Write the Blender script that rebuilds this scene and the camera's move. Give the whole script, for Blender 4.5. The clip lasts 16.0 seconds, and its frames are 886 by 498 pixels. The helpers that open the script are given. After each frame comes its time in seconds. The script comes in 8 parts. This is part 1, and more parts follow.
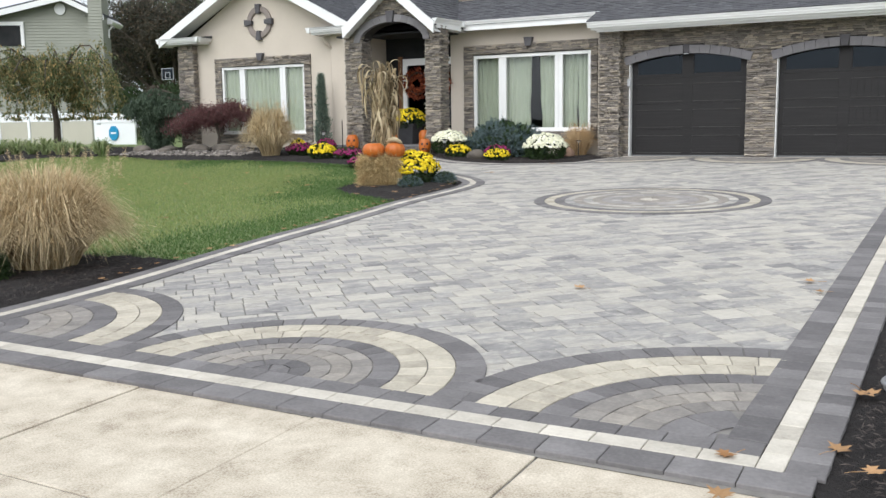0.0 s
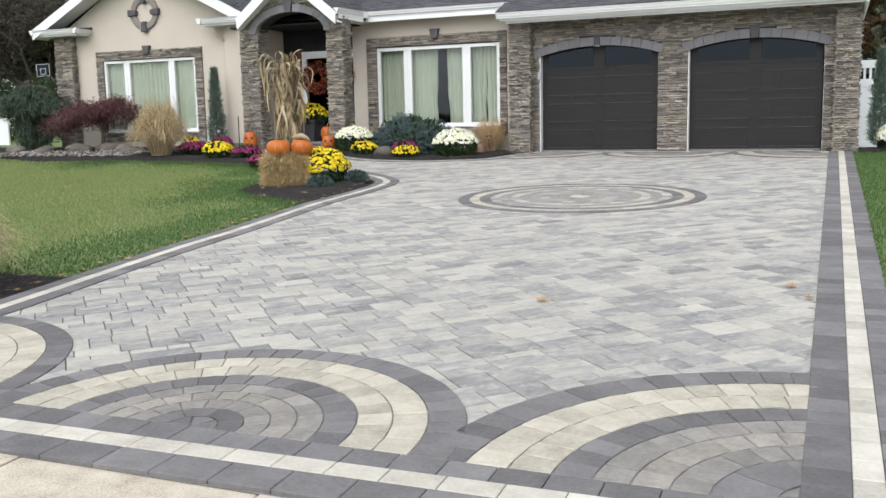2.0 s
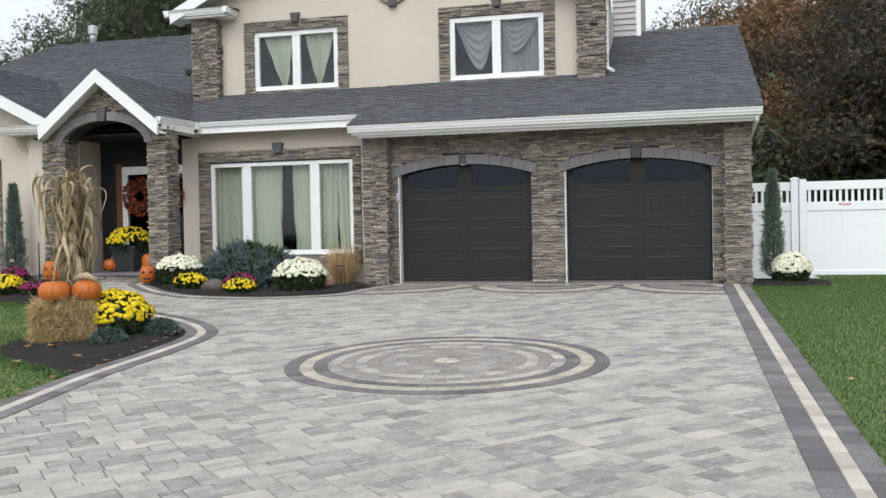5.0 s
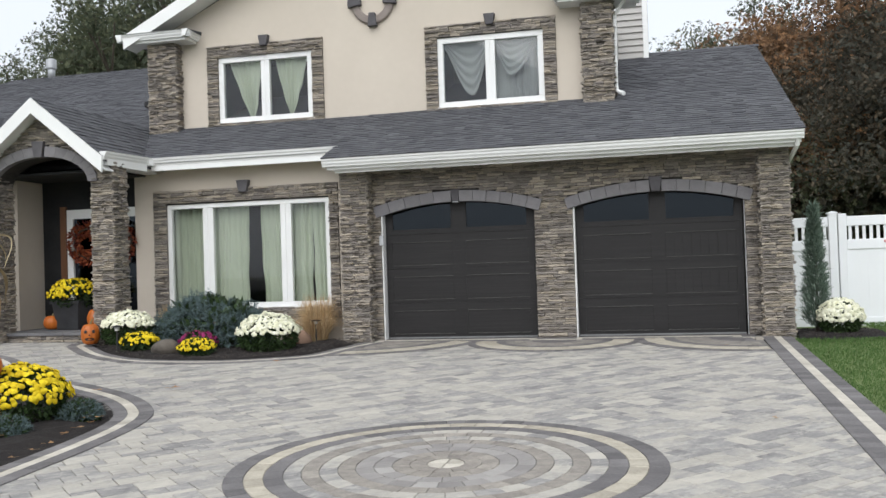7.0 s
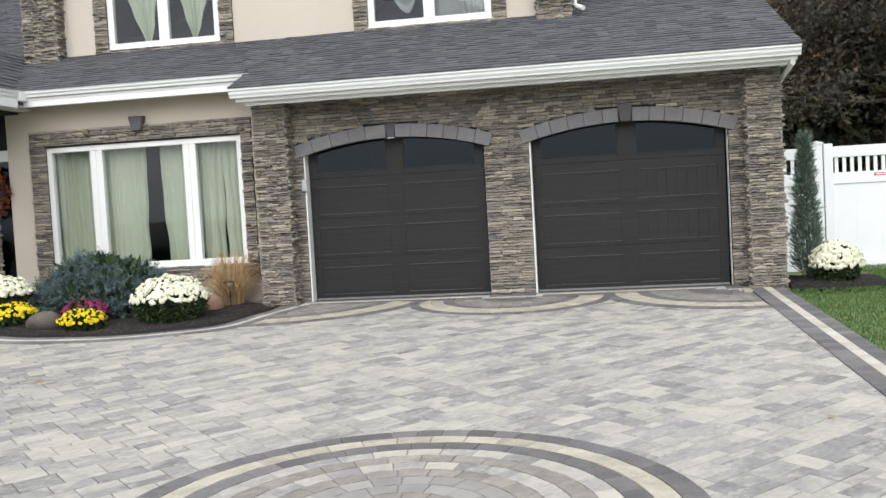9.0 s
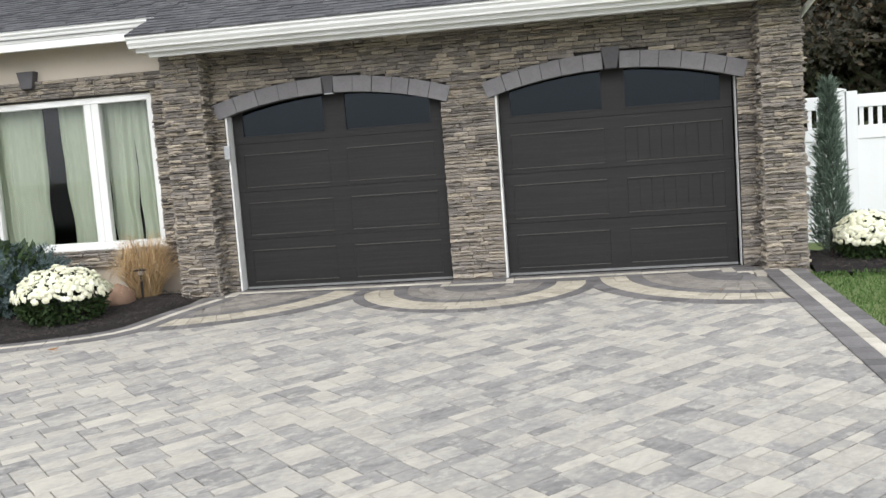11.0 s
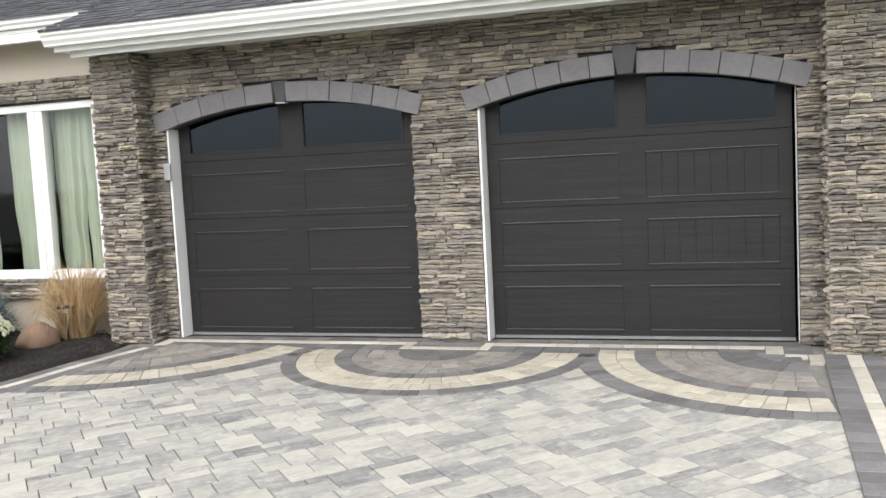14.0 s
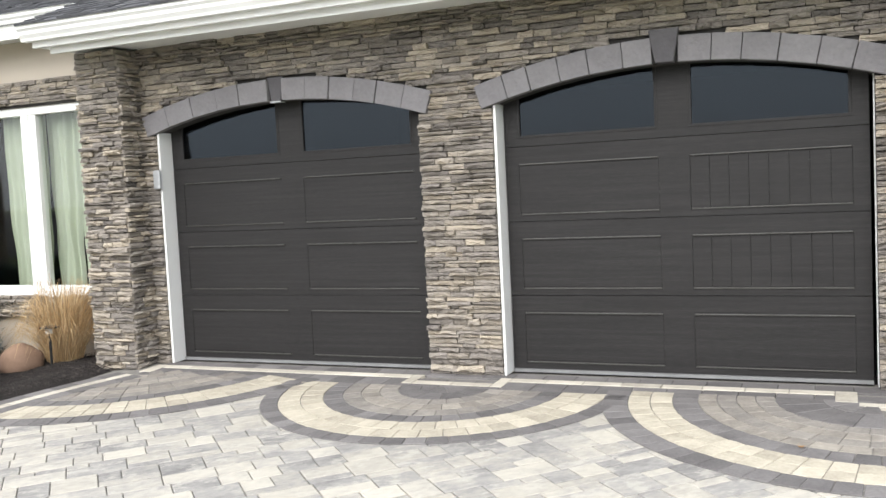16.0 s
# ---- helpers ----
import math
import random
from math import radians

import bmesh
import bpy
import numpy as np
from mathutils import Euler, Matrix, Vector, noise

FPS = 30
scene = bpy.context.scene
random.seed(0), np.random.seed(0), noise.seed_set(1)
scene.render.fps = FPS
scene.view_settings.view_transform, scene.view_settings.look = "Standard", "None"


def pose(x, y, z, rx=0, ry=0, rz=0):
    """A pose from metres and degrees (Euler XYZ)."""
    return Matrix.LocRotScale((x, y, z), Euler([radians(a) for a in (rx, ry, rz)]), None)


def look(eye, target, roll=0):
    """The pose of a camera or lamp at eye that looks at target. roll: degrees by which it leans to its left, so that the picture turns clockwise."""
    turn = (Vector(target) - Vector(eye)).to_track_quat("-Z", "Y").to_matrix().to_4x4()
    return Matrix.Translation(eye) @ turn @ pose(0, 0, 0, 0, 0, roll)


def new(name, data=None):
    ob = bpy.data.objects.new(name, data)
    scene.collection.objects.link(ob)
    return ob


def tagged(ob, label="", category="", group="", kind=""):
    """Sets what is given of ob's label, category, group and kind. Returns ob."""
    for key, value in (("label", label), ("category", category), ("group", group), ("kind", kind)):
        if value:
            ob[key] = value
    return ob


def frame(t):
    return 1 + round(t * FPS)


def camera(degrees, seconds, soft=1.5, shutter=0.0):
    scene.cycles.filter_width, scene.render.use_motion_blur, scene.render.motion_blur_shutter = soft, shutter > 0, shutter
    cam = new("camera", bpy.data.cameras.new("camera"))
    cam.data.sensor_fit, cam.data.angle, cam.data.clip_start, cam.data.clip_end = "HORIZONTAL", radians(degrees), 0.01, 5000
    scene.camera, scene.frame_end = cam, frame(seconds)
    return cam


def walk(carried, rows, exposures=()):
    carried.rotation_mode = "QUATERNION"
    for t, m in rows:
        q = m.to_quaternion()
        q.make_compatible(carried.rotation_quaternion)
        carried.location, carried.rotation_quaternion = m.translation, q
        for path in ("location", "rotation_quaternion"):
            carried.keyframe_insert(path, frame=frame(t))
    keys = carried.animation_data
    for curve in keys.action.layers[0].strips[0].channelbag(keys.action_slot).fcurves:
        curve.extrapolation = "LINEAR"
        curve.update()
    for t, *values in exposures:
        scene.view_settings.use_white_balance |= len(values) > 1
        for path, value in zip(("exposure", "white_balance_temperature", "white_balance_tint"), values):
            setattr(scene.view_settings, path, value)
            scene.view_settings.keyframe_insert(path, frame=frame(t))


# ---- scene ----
cam = camera(51.4, 16.0)
PATH = [
    (0, (6.343, -19.598, 0.786), (5.372, -17.871, 0.514), -0.8),
    (0.5, (6.217, -19.476, 0.782), (5.283, -17.731, 0.5), -1.0),
    (1, (6.047, -19.329, 0.788), (5.145, -17.568, 0.494), -0.8),
    (1.5, (5.802, -19.178, 0.773), (4.981, -17.38, 0.471), -1.1),
    (2, (5.624, -18.928, 0.744), (4.861, -17.101, 0.463), -1.2),
    (2.5, (5.46, -18.562, 0.748), (4.716, -16.719, 0.527), -0.5),
    (3, (5.239, -18.148, 0.758), (4.598, -16.26, 0.603), -0.8),
    (3.5, (5.125, -17.678, 0.746), (4.545, -15.767, 0.637), -0.7),
    (4, (5.068, -17.203, 0.826), (4.537, -15.276, 0.752), -0.2),
    (6.5, (4.558, -14.538, 1.075), (4.096, -12.592, 1.083), -1.8),
    (7, (4.346, -14.04, 1.094), (3.882, -12.095, 1.138), -1.9),
    (7.5, (4.156, -13.568, 1.116), (3.688, -11.624, 1.159), -2.2),
    (8, (4.069, -13.022, 1.173), (3.6, -11.078, 1.198), -2.4),
    (8.5, (3.804, -12.582, 1.195), (3.449, -10.614, 1.175), -3.3),
    (9, (3.83, -12.004, 1.219), (3.503, -10.033, 1.123), -3.2),
    (11.5, (4.116, -9.486, 1.418), (3.79, -7.524, 1.211), -4.5),
    (12, (4.509, -9.057, 1.311), (4.059, -7.109, 1.263), -4.6),
    (12.5, (4.706, -8.637, 1.335), (4.225, -6.696, 1.344), -3.9),
    (13, (4.959, -8.248, 1.352), (4.395, -6.33, 1.314), -3.7),
    (13.5, (5.179, -7.837, 1.457), (4.496, -5.961, 1.332), -3.2),
    (14, (5.189, -7.458, 1.474), (4.553, -5.57, 1.302), -2.9),
    (14.5, (5.282, -7.148, 1.388), (4.62, -5.27, 1.199), -4.0),
    (15, (5.346, -6.903, 1.476), (4.643, -5.042, 1.269), -4.4),
    (15.5, (5.326, -6.624, 1.388), (4.633, -4.755, 1.225), -3.4),
    (16, (5.325, -6.289, 1.396), (4.53, -4.458, 1.263), -2.8),
]
walk(cam, [(t, look(eye, target, roll)) for t, eye, target, roll in PATH],
     [(0, 0.44, 6230, 10), (2, 0.46, 6230, 10), (3, 0.46, 6230, 10), (4, 0.3, 6250, 10), (6.5, 0.26, 6280, 10), (7.5, 0.27, 6300, 10), (9, 0.52, 6350, 10), (11.5, 0.56, 6380, 10), (12.3, 0.64, 6380, 10), (13, 0.64, 6410, 10), (14, 0.8, 6460, 10), (15, 0.91, 6460, 10), (16, 1.08, 6460, 10)])

# ---------------------------------------------------------------- sky and sun (overcast)
world = bpy.data.worlds.new("overcast_sky")
scene.world = world
world.use_nodes = True
_n, _l = world.node_tree.nodes, world.node_tree.links
_bg = _n["Background"]
_sky = _n.new("ShaderNodeTexSky")
_sky.sky_type, _sky.sun_disc = "NISHITA", False
_sky.sun_elevation, _sky.sun_rotation = radians(52), radians(200)
_sky.dust_density, _sky.air_density = 4.0, 1.0
_hs = _n.new("ShaderNodeHueSaturation")
_hs.inputs["Saturation"].default_value = 0.22
_l.new(_sky.outputs[0], _hs.inputs["Color"])
_mx = _n.new("ShaderNodeMix")
_mx.data_type = "RGBA"
_mx.inputs["Factor"].default_value = 0.6
_l.new(_hs.outputs[0], _mx.inputs["A"])
_mx.inputs["B"].default_value = (8.6, 9.0, 9.5, 1)      # even cloud cover
_l.new(_mx.outputs["Result"], _bg.inputs["Color"])
_bg.inputs["Strength"].default_value = 0.12

sun = new("sun", bpy.data.lights.new("sun", "SUN"))
sun.data.energy, sun.data.angle, sun.data.color = 1.5, radians(60), (1.0, 0.985, 0.965)
sun.matrix_world = look((2, -18, 15), (0, 0, 0))


# ---------------------------------------------------------------- materials
def material(name, stops, rough=0.8, scale=6.0, fine=60.0, fine_amt=0.25, bump=0.3, bump_scale=None, per_piece=0.0,
             spec=0.3, metal=0.0, stretch=(1, 1, 1), detail=6.0, coat=0.0, per_hue=0.0, bump_dist=0.01, trans=0.0, turn=None, ragged=0.0):
    """Procedural surface: a colour ramp driven by two noises and, where wanted, by the single piece."""
    m = bpy.data.materials.new(name)
    m.use_nodes = True
    N, L = m.node_tree.nodes, m.node_tree.links
    b = N["Principled BSDF"]
    b.inputs["Roughness"].default_value = rough
    b.inputs["Specular IOR Level"].default_value = spec
    b.inputs["Metallic"].default_value = metal
    if coat:
        b.inputs["Coat Weight"].default_value = coat
        b.inputs["Coat Roughness"].default_value = 0.25
    tc = N.new("ShaderNodeTexCoord")
    mp = N.new("ShaderNodeMapping")
    mp.inputs["Scale"].default_value = stretch
    if turn is not None:
        mp.vector_type = "TEXTURE"
        mp.inputs["Scale"].default_value = tuple(1 / s for s in stretch)
        mp.inputs["Rotation"].default_value = (0, 0, turn)
    info, geo = N.new("ShaderNodeObjectInfo"), N.new("ShaderNodeNewGeometry")
    rnd = N.new("ShaderNodeMath")
    rnd.operation = "ADD"
    L.new(info.outputs["Random"], rnd.inputs[0])
    L.new(geo.outputs["Random Per Island"], rnd.inputs[1])
    fr = N.new("ShaderNodeMath")
    fr.operation = "FRACT"
    L.new(rnd.outputs[0], fr.inputs[0])
    L.new(geo.outputs["Position"], mp.inputs["Vector"])
    vec = mp.outputs["Vector"]
    if per_piece:
        off = N.new("ShaderNodeVectorMath")
        off.operation = "MULTIPLY_ADD"
        L.new(fr.outputs[0], off.inputs[0])
        off.inputs[1].default_value = (37.0, 53.0, 71.0)
        L.new(vec, off.inputs[2])
        vec = off.outputs[0]
    big, small = N.new("ShaderNodeTexNoise"), N.new("ShaderNodeTexNoise")
    big.inputs["Scale"].default_value, big.inputs["Detail"].default_value = scale, detail
    small.inputs["Scale"].default_value, small.inputs["Detail"].default_value = fine, 4.0
    L.new(vec, big.inputs["Vector"])
    L.new(vec, small.inputs["Vector"])
    mix = N.new("ShaderNodeMix")
    mix.inputs["Factor"].default_value = fine_amt
    L.new(big.outputs[0], mix.inputs["A"])
    L.new(small.outputs[0], mix.inputs["B"])
    drive = mix.outputs["Result"]
    if per_piece:
        mp2 = N.new("ShaderNodeMix")
        mp2.inputs["Factor"].default_value = per_piece
        L.new(drive, mp2.inputs["A"])
        L.new(fr.outputs[0], mp2.inputs["B"])
        drive = mp2.outputs["Result"]
    ramp = N.new("ShaderNodeValToRGB")
    while len(ramp.color_ramp.elements) < len(stops):
        ramp.color_ramp.elements.new(0.5)
    for e, (p, c) in zip(ramp.color_ramp.elements, stops):
        e.position, e.color = p, (*c, 1)
    L.new(drive, ramp.inputs[0])
    col = ramp.outputs[0]
    if per_hue:
        hs = N.new("ShaderNodeHueSaturation")
        mr = N.new("ShaderNodeMapRange")
        mr.inputs["To Min"].default_value, mr.inputs["To Max"].default_value = 1 - per_hue, 1 + per_hue
        wn = N.new("ShaderNodeTexWhiteNoise")
        wn.noise_dimensions = "1D"
        L.new(fr.outputs[0], wn.inputs["W"])
        L.new(wn.outputs["Value"], mr.inputs["Value"])
        L.new(mr.outputs[0], hs.inputs["Value"])
        L.new(col, hs.inputs["Color"])
        col = hs.outputs[0]
    L.new(col, b.inputs["Base Color"])
    if bump:
        bn = N.new("ShaderNodeTexNoise")
        bn.inputs["Scale"].default_value, bn.inputs["Detail"].default_value = bump_scale or fine, 5.0
        L.new(vec, bn.inputs["Vector"])
        bp = N.new("ShaderNodeBump")
        bp.inputs["Strength"].default_value, bp.inputs["Distance"].default_value = bump, bump_dist
        L.new(bn.outputs[0], bp.inputs["Height"])
        L.new(bp.outputs[0], b.inputs["Normal"])
    if trans:
        b.inputs["Subsurface Weight"].default_value = 0.0
        tr, sh = N.new("ShaderNodeBsdfTranslucent"), N.new("ShaderNodeMixShader")
        sh.inputs[0].default_value = trans
        L.new(col, tr.inputs["Color"])
        L.new(b.outputs[0], sh.inputs[1])
        L.new(tr.outputs[0], sh.inputs[2])
        L.new(sh.outputs[0], N["Material Output"].inputs["Surface"])
    if ragged:
        # sprays of small leaves: the outline of each spray is broken up by a fine noise
        src = N["Material Output"].inputs["Surface"].links[0].from_socket
        rn, gt = N.new("ShaderNodeTexNoise"), N.new("ShaderNodeMath")
        rn.inputs["Scale"].default_value, rn.inputs["Detail"].default_value = ragged, 2.0
        L.new(geo.outputs["Position"], rn.inputs["Vector"])
        gt.operation = "GREATER_THAN"
        gt.inputs[1].default_value = 0.47
        L.new(rn.outputs[0], gt.inputs[0])
        tp, cut = N.new("ShaderNodeBsdfTransparent"), N.new("ShaderNodeMixShader")
        L.new(gt.outputs[0], cut.inputs[0])
        L.new(tp.outputs[0], cut.inputs[1])
        L.new(src, cut.inputs[2])
        L.new(cut.outputs[0], N["Material Output"].inputs["Surface"])
    return m


def two(a, b):
    return [(0.25, a), (0.75, b)]


def paver_material(name, dark, cool, warm, pale):
    """Blended concrete: cool and warm clouds that run through each block, worn pale patches with ragged edges, fine sand."""
    m = material(name, [(0.30, dark), (0.44, cool), (0.56, warm), (0.68, pale)], rough=0.84, scale=3.6, fine=26, fine_amt=0.34, bump=0.55, per_piece=0.24, per_hue=0.07, stretch=(0.8, 1.25, 1), turn=radians(45), detail=14.0, bump_scale=70, bump_dist=0.007)
    N, L = m.node_tree.nodes, m.node_tree.links
    b = N["Principled BSDF"]
    col = b.inputs["Base Color"].links[0].from_socket
    big = next(n for n in N if n.type == "TEX_NOISE")
    vec = big.inputs["Vector"].links[0].from_socket
    big.inputs["Roughness"].default_value, big.inputs["Distortion"].default_value = 0.62, 0.5
    wear, lim = N.new("ShaderNodeTexNoise"), N.new("ShaderNodeMapRange")
    wear.inputs["Scale"].default_value, wear.inputs["Detail"].default_value, wear.inputs["Roughness"].default_value = 7.5, 15.0, 0.72
    L.new(vec, wear.inputs["Vector"])
    lim.inputs["From Min"].default_value, lim.inputs["From Max"].default_value = 0.53, 0.60
    lim.inputs["To Max"].default_value = 0.55
    L.new(wear.outputs[0], lim.inputs["Value"])
    mx = N.new("ShaderNodeMix")
    mx.data_type = "RGBA"
    L.new(lim.outputs[0], mx.inputs["Factor"])
    L.new(col, mx.inputs["A"])
    mx.inputs["B"].default_value = (0.47, 0.445, 0.395, 1)
    L.new(mx.outputs["Result"], b.inputs["Base Color"])
    return m


M_PAVER = paver_material("grey_blend_paver", (0.18, 0.173, 0.169), (0.285, 0.274, 0.259), (0.385, 0.361, 0.318), (0.46, 0.43, 0.372))
M_DARK = material("charcoal_paver", [(0.3, (0.10, 0.094, 0.094)), (0.5, (0.148, 0.139, 0.137)), (0.7, (0.205, 0.194, 0.19))], rough=0.78, scale=6, fine=55, fine_amt=0.45, per_piece=0.25, per_hue=0.10, bump=0.4, bump_scale=90, bump_dist=0.005)
M_CREAM = material("cream_paver", [(0.28, (0.28, 0.251, 0.202)), (0.45, (0.39, 0.353, 0.283)), (0.66, (0.505, 0.46, 0.372))], rough=0.8, scale=9, fine=55, fine_amt=0.4, per_piece=0.18, per_hue=0.07, bump=0.4, bump_scale=90, bump_dist=0.005)
M_IVORY = material("ivory_paver", [(0.28, (0.33, 0.302, 0.255)), (0.45, (0.455, 0.42, 0.355)), (0.66, (0.575, 0.535, 0.46))], rough=0.8, scale=8, fine=60, fine_amt=0.4, per_piece=0.22, per_hue=0.07, bump=0.35, bump_scale=90, bump_dist=0.005)
M_BROWN = material("brown_grey_paver", [(0.2, (0.215, 0.20, 0.19)), (0.8, (0.37, 0.35, 0.325))], rough=0.75, scale=7, fine=60, per_piece=0.35, per_hue=0.1, bump=0.15)
M_TAN = material("tan_grey_paver", [(0.28, (0.175, 0.158, 0.139)), (0.48, (0.25, 0.227, 0.199)), (0.68, (0.34, 0.309, 0.265))], rough=0.8, scale=10, fine=50, fine_amt=0.42, per_piece=0.16, per_hue=0.08, bump=0.4, bump_scale=90, bump_dist=0.005)
M_FANGREY = material("warm_grey_paver", [(0.28, (0.16, 0.147, 0.135)), (0.48, (0.225, 0.207, 0.187)), (0.68, (0.305, 0.281, 0.249))], rough=0.8, scale=10, fine=50, fine_amt=0.42, per_piece=0.16, per_hue=0.08, bump=0.4, bump_scale=90, bump_dist=0.005)
M_JOINT = material("joint_sand", two((0.15, 0.142, 0.13), (0.25, 0.236, 0.215)), rough=0.95, scale=12, fine=200)
M_CONC = material("exposed_concrete", [(0.32, (0.27, 0.22, 0.165)), (0.44, (0.44, 0.385, 0.30)), (0.55, (0.53, 0.47, 0.375)), (0.68, (0.65, 0.59, 0.485))], rough=0.85, scale=6.5, fine=120, fine_amt=0.5, bump=0.35, bump_scale=120, bump_dist=0.004, detail=10.0)
M_ASPHALT = material("asphalt", two((0.035, 0.035, 0.037), (0.07, 0.07, 0.07)), rough=0.9, scale=3, fine=250, fine_amt=0.5)
M_SOIL = material("lawn_soil", two((0.10, 0.15, 0.05), (0.19, 0.225, 0.09)), rough=0.95, scale=1.2, fine=40, fine_amt=0.4, bump=0.6)
M_GRASS = material("lawn_grass", [(0.34, (0.16, 0.25, 0.075)), (0.5, (0.24, 0.29, 0.105)), (0.66, (0.40, 0.385, 0.18))], rough=0.7, spec=0.15, scale=0.4, fine=2.2, fine_amt=0.3, bump=0, per_piece=0.2, per_hue=0.18, trans=0.3)
M_LUSH = material("lush_grass", [(0.3, (0.055, 0.118, 0.034)), (0.5, (0.094, 0.165, 0.051)), (0.7, (0.155, 0.21, 0.076))], rough=0.7, spec=0.15, scale=0.7, fine=3.0, fine_amt=0.3, bump=0, per_piece=0.25, per_hue=0.18, trans=0.3)
M_MULCH = material("black_mulch", two((0.009, 0.008, 0.008), (0.042, 0.036, 0.033)), rough=0.95, scale=25, fine=140, fine_amt=0.5, bump=1.0, bump_scale=90, bump_dist=0.03, per_piece=0.2)
M_CHIP = material("shredded_bark", two((0.012, 0.010, 0.010), (0.085, 0.07, 0.062)), rough=0.9, scale=25, fine=140, fine_amt=0.4, bump=0, per_piece=0.7, per_hue=0.3)
M_STONE = material("stacked_ledgestone", [(0.15, (0.105, 0.094, 0.086)), (0.34, (0.215, 0.193, 0.174)), (0.52, (0.305, 0.272, 0.232)), (0.68, (0.415, 0.357, 0.28)), (0.88, (0.30, 0.276, 0.252))],
                   rough=0.9, scale=11, fine=70, fine_amt=0.48, bump=1.0, bump_scale=38, per_piece=0.38, per_hue=0.24, bump_dist=0.03, stretch=(1, 1, 2.0))
M_MORTAR = material("dark_stone_backing", two((0.025, 0.023, 0.022), (0.055, 0.051, 0.047)), rough=0.95, scale=10, fine=80)
M_VOUSS = material("grey_cast_stone", two((0.15, 0.143, 0.148), (0.225, 0.216, 0.22)), rough=0.88, scale=8, fine=40, fine_amt=0.45, per_piece=0.2, per_hue=0.06, bump=0.7, bump_scale=35)
M_KEY = material("dark_cast_stone", two((0.075, 0.07, 0.075), (0.12, 0.115, 0.12)), rough=0.85, scale=6, fine=60, bump=0.3)
M_STUCCO = material("beige_stucco", two((0.52, 0.46, 0.385), (0.60, 0.535, 0.45)), rough=0.9, scale=0.7, fine=9, fine_amt=0.2, bump=0.25, bump_scale=180, bump_dist=0.003)
M_MEDAL = material("brown_cast_ring", two((0.22, 0.185, 0.165), (0.30, 0.26, 0.235)), rough=0.85, scale=5, fine=60)
M_WHITE = material("white_trim", two((0.74, 0.74, 0.72), (0.82, 0.82, 0.80)), rough=0.45, scale=1.5, fine=30, fine_amt=0.2, bump=0.03, spec=0.4)
M_VINYL = material("white_vinyl", two((0.76, 0.77, 0.78), (0.83, 0.84, 0.85)), rough=0.35, scale=1.0, fine=20, fine_amt=0.15, bump=0.02, spec=0.45)
M_SHINGLE = material("charcoal_shingle", [(0.2, (0.060, 0.061, 0.068)), (0.5, (0.092, 0.093, 0.101)), (0.8, (0.136, 0.136, 0.143))], rough=0.9, scale=9, fine=220, fine_amt=0.45, bump=0.5, bump_scale=250, per_piece=0.24, per_hue=0.13, bump_dist=0.004)
M_DOOR = material("dark_brown_door", [(0.32, (0.0120, 0.0111, 0.0110)), (0.5, (0.0190, 0.0177, 0.0174)), (0.68, (0.0325, 0.0303, 0.0298))], rough=0.46, scale=3, fine=34, fine_amt=0.6, bump=0.6, bump_scale=26, stretch=(0.5, 1, 18), spec=0.25, bump_dist=0.003)
# door brown lightened about threefold: edge highlights put into the colour
M_EDGE_HILITE = material("door_edge_highlight", two((0.045, 0.042, 0.038), (0.065, 0.061, 0.055)), rough=0.32, scale=3, fine=40, bump=0, spec=0.5)
M_BLACK = material("black_metal", two((0.012, 0.012, 0.012), (0.03, 0.03, 0.03)), rough=0.5, scale=6, fine=60)
M_RUBBER = material("grey_weather_seal", two((0.16, 0.16, 0.16), (0.24, 0.24, 0.24)), rough=0.6, scale=6, fine=60)
# near-black: the shade of unlit interiors is put into this base colour
M_UNLIT = material("unlit_interior_shade", two((0.015, 0.016, 0.017), (0.035, 0.035, 0.036)), rough=0.95, scale=2, fine=20, bump=0)
M_CURTAIN = material("sage_curtain", two((0.56, 0.60, 0.47), (0.68, 0.71, 0.58)), rough=0.95, scale=3, fine=90, bump=0.1, trans=0.25)
M_CURTAIN2 = material("pale_grey_curtain", two((0.30, 0.31, 0.31), (0.42, 0.43, 0.43)), rough=0.95, scale=3, fine=90, bump=0.1, trans=0.2)
M_WOOD = material("stained_wood", two((0.11, 0.05, 0.024), (0.19, 0.092, 0.045)), rough=0.5, scale=4, fine=40, stretch=(6, 6, 1))
M_SIDING = material("sage_vinyl_siding", two((0.27, 0.28, 0.23), (0.33, 0.335, 0.28)), rough=0.6, scale=1, fine=20, bump=0.03)
M_SIDING2 = material("light_grey_siding", two((0.40, 0.385, 0.36), (0.47, 0.45, 0.425)), rough=0.6, scale=1, fine=20, bump=0.03)
M_TANFENCE = material("tan_vinyl", two((0.42, 0.40, 0.33), (0.48, 0.455, 0.38)), rough=0.5, scale=1, fine=20, bump=0.02)
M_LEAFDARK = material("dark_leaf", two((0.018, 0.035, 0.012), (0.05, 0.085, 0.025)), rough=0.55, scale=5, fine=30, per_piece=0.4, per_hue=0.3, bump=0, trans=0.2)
M_YELLOW = material("yellow_petals", two((0.62, 0.44, 0.006), (0.85, 0.66, 0.02)), rough=0.7, scale=30, fine=120, per_piece=0.5, per_hue=0.12, bump=0, trans=0.15)
M_CREAMFLOWER = material("cream_petals", two((0.72, 0.71, 0.50), (0.85, 0.84, 0.68)), rough=0.7, scale=30, fine=120, per_piece=0.5, per_hue=0.1, bump=0, trans=0.15)
M_MAGENTA = material("magenta_petals", two((0.15, 0.012, 0.06), (0.32, 0.03, 0.14)), rough=0.7, scale=30, fine=120, per_piece=0.5, per_hue=0.25, bump=0, trans=0.15)
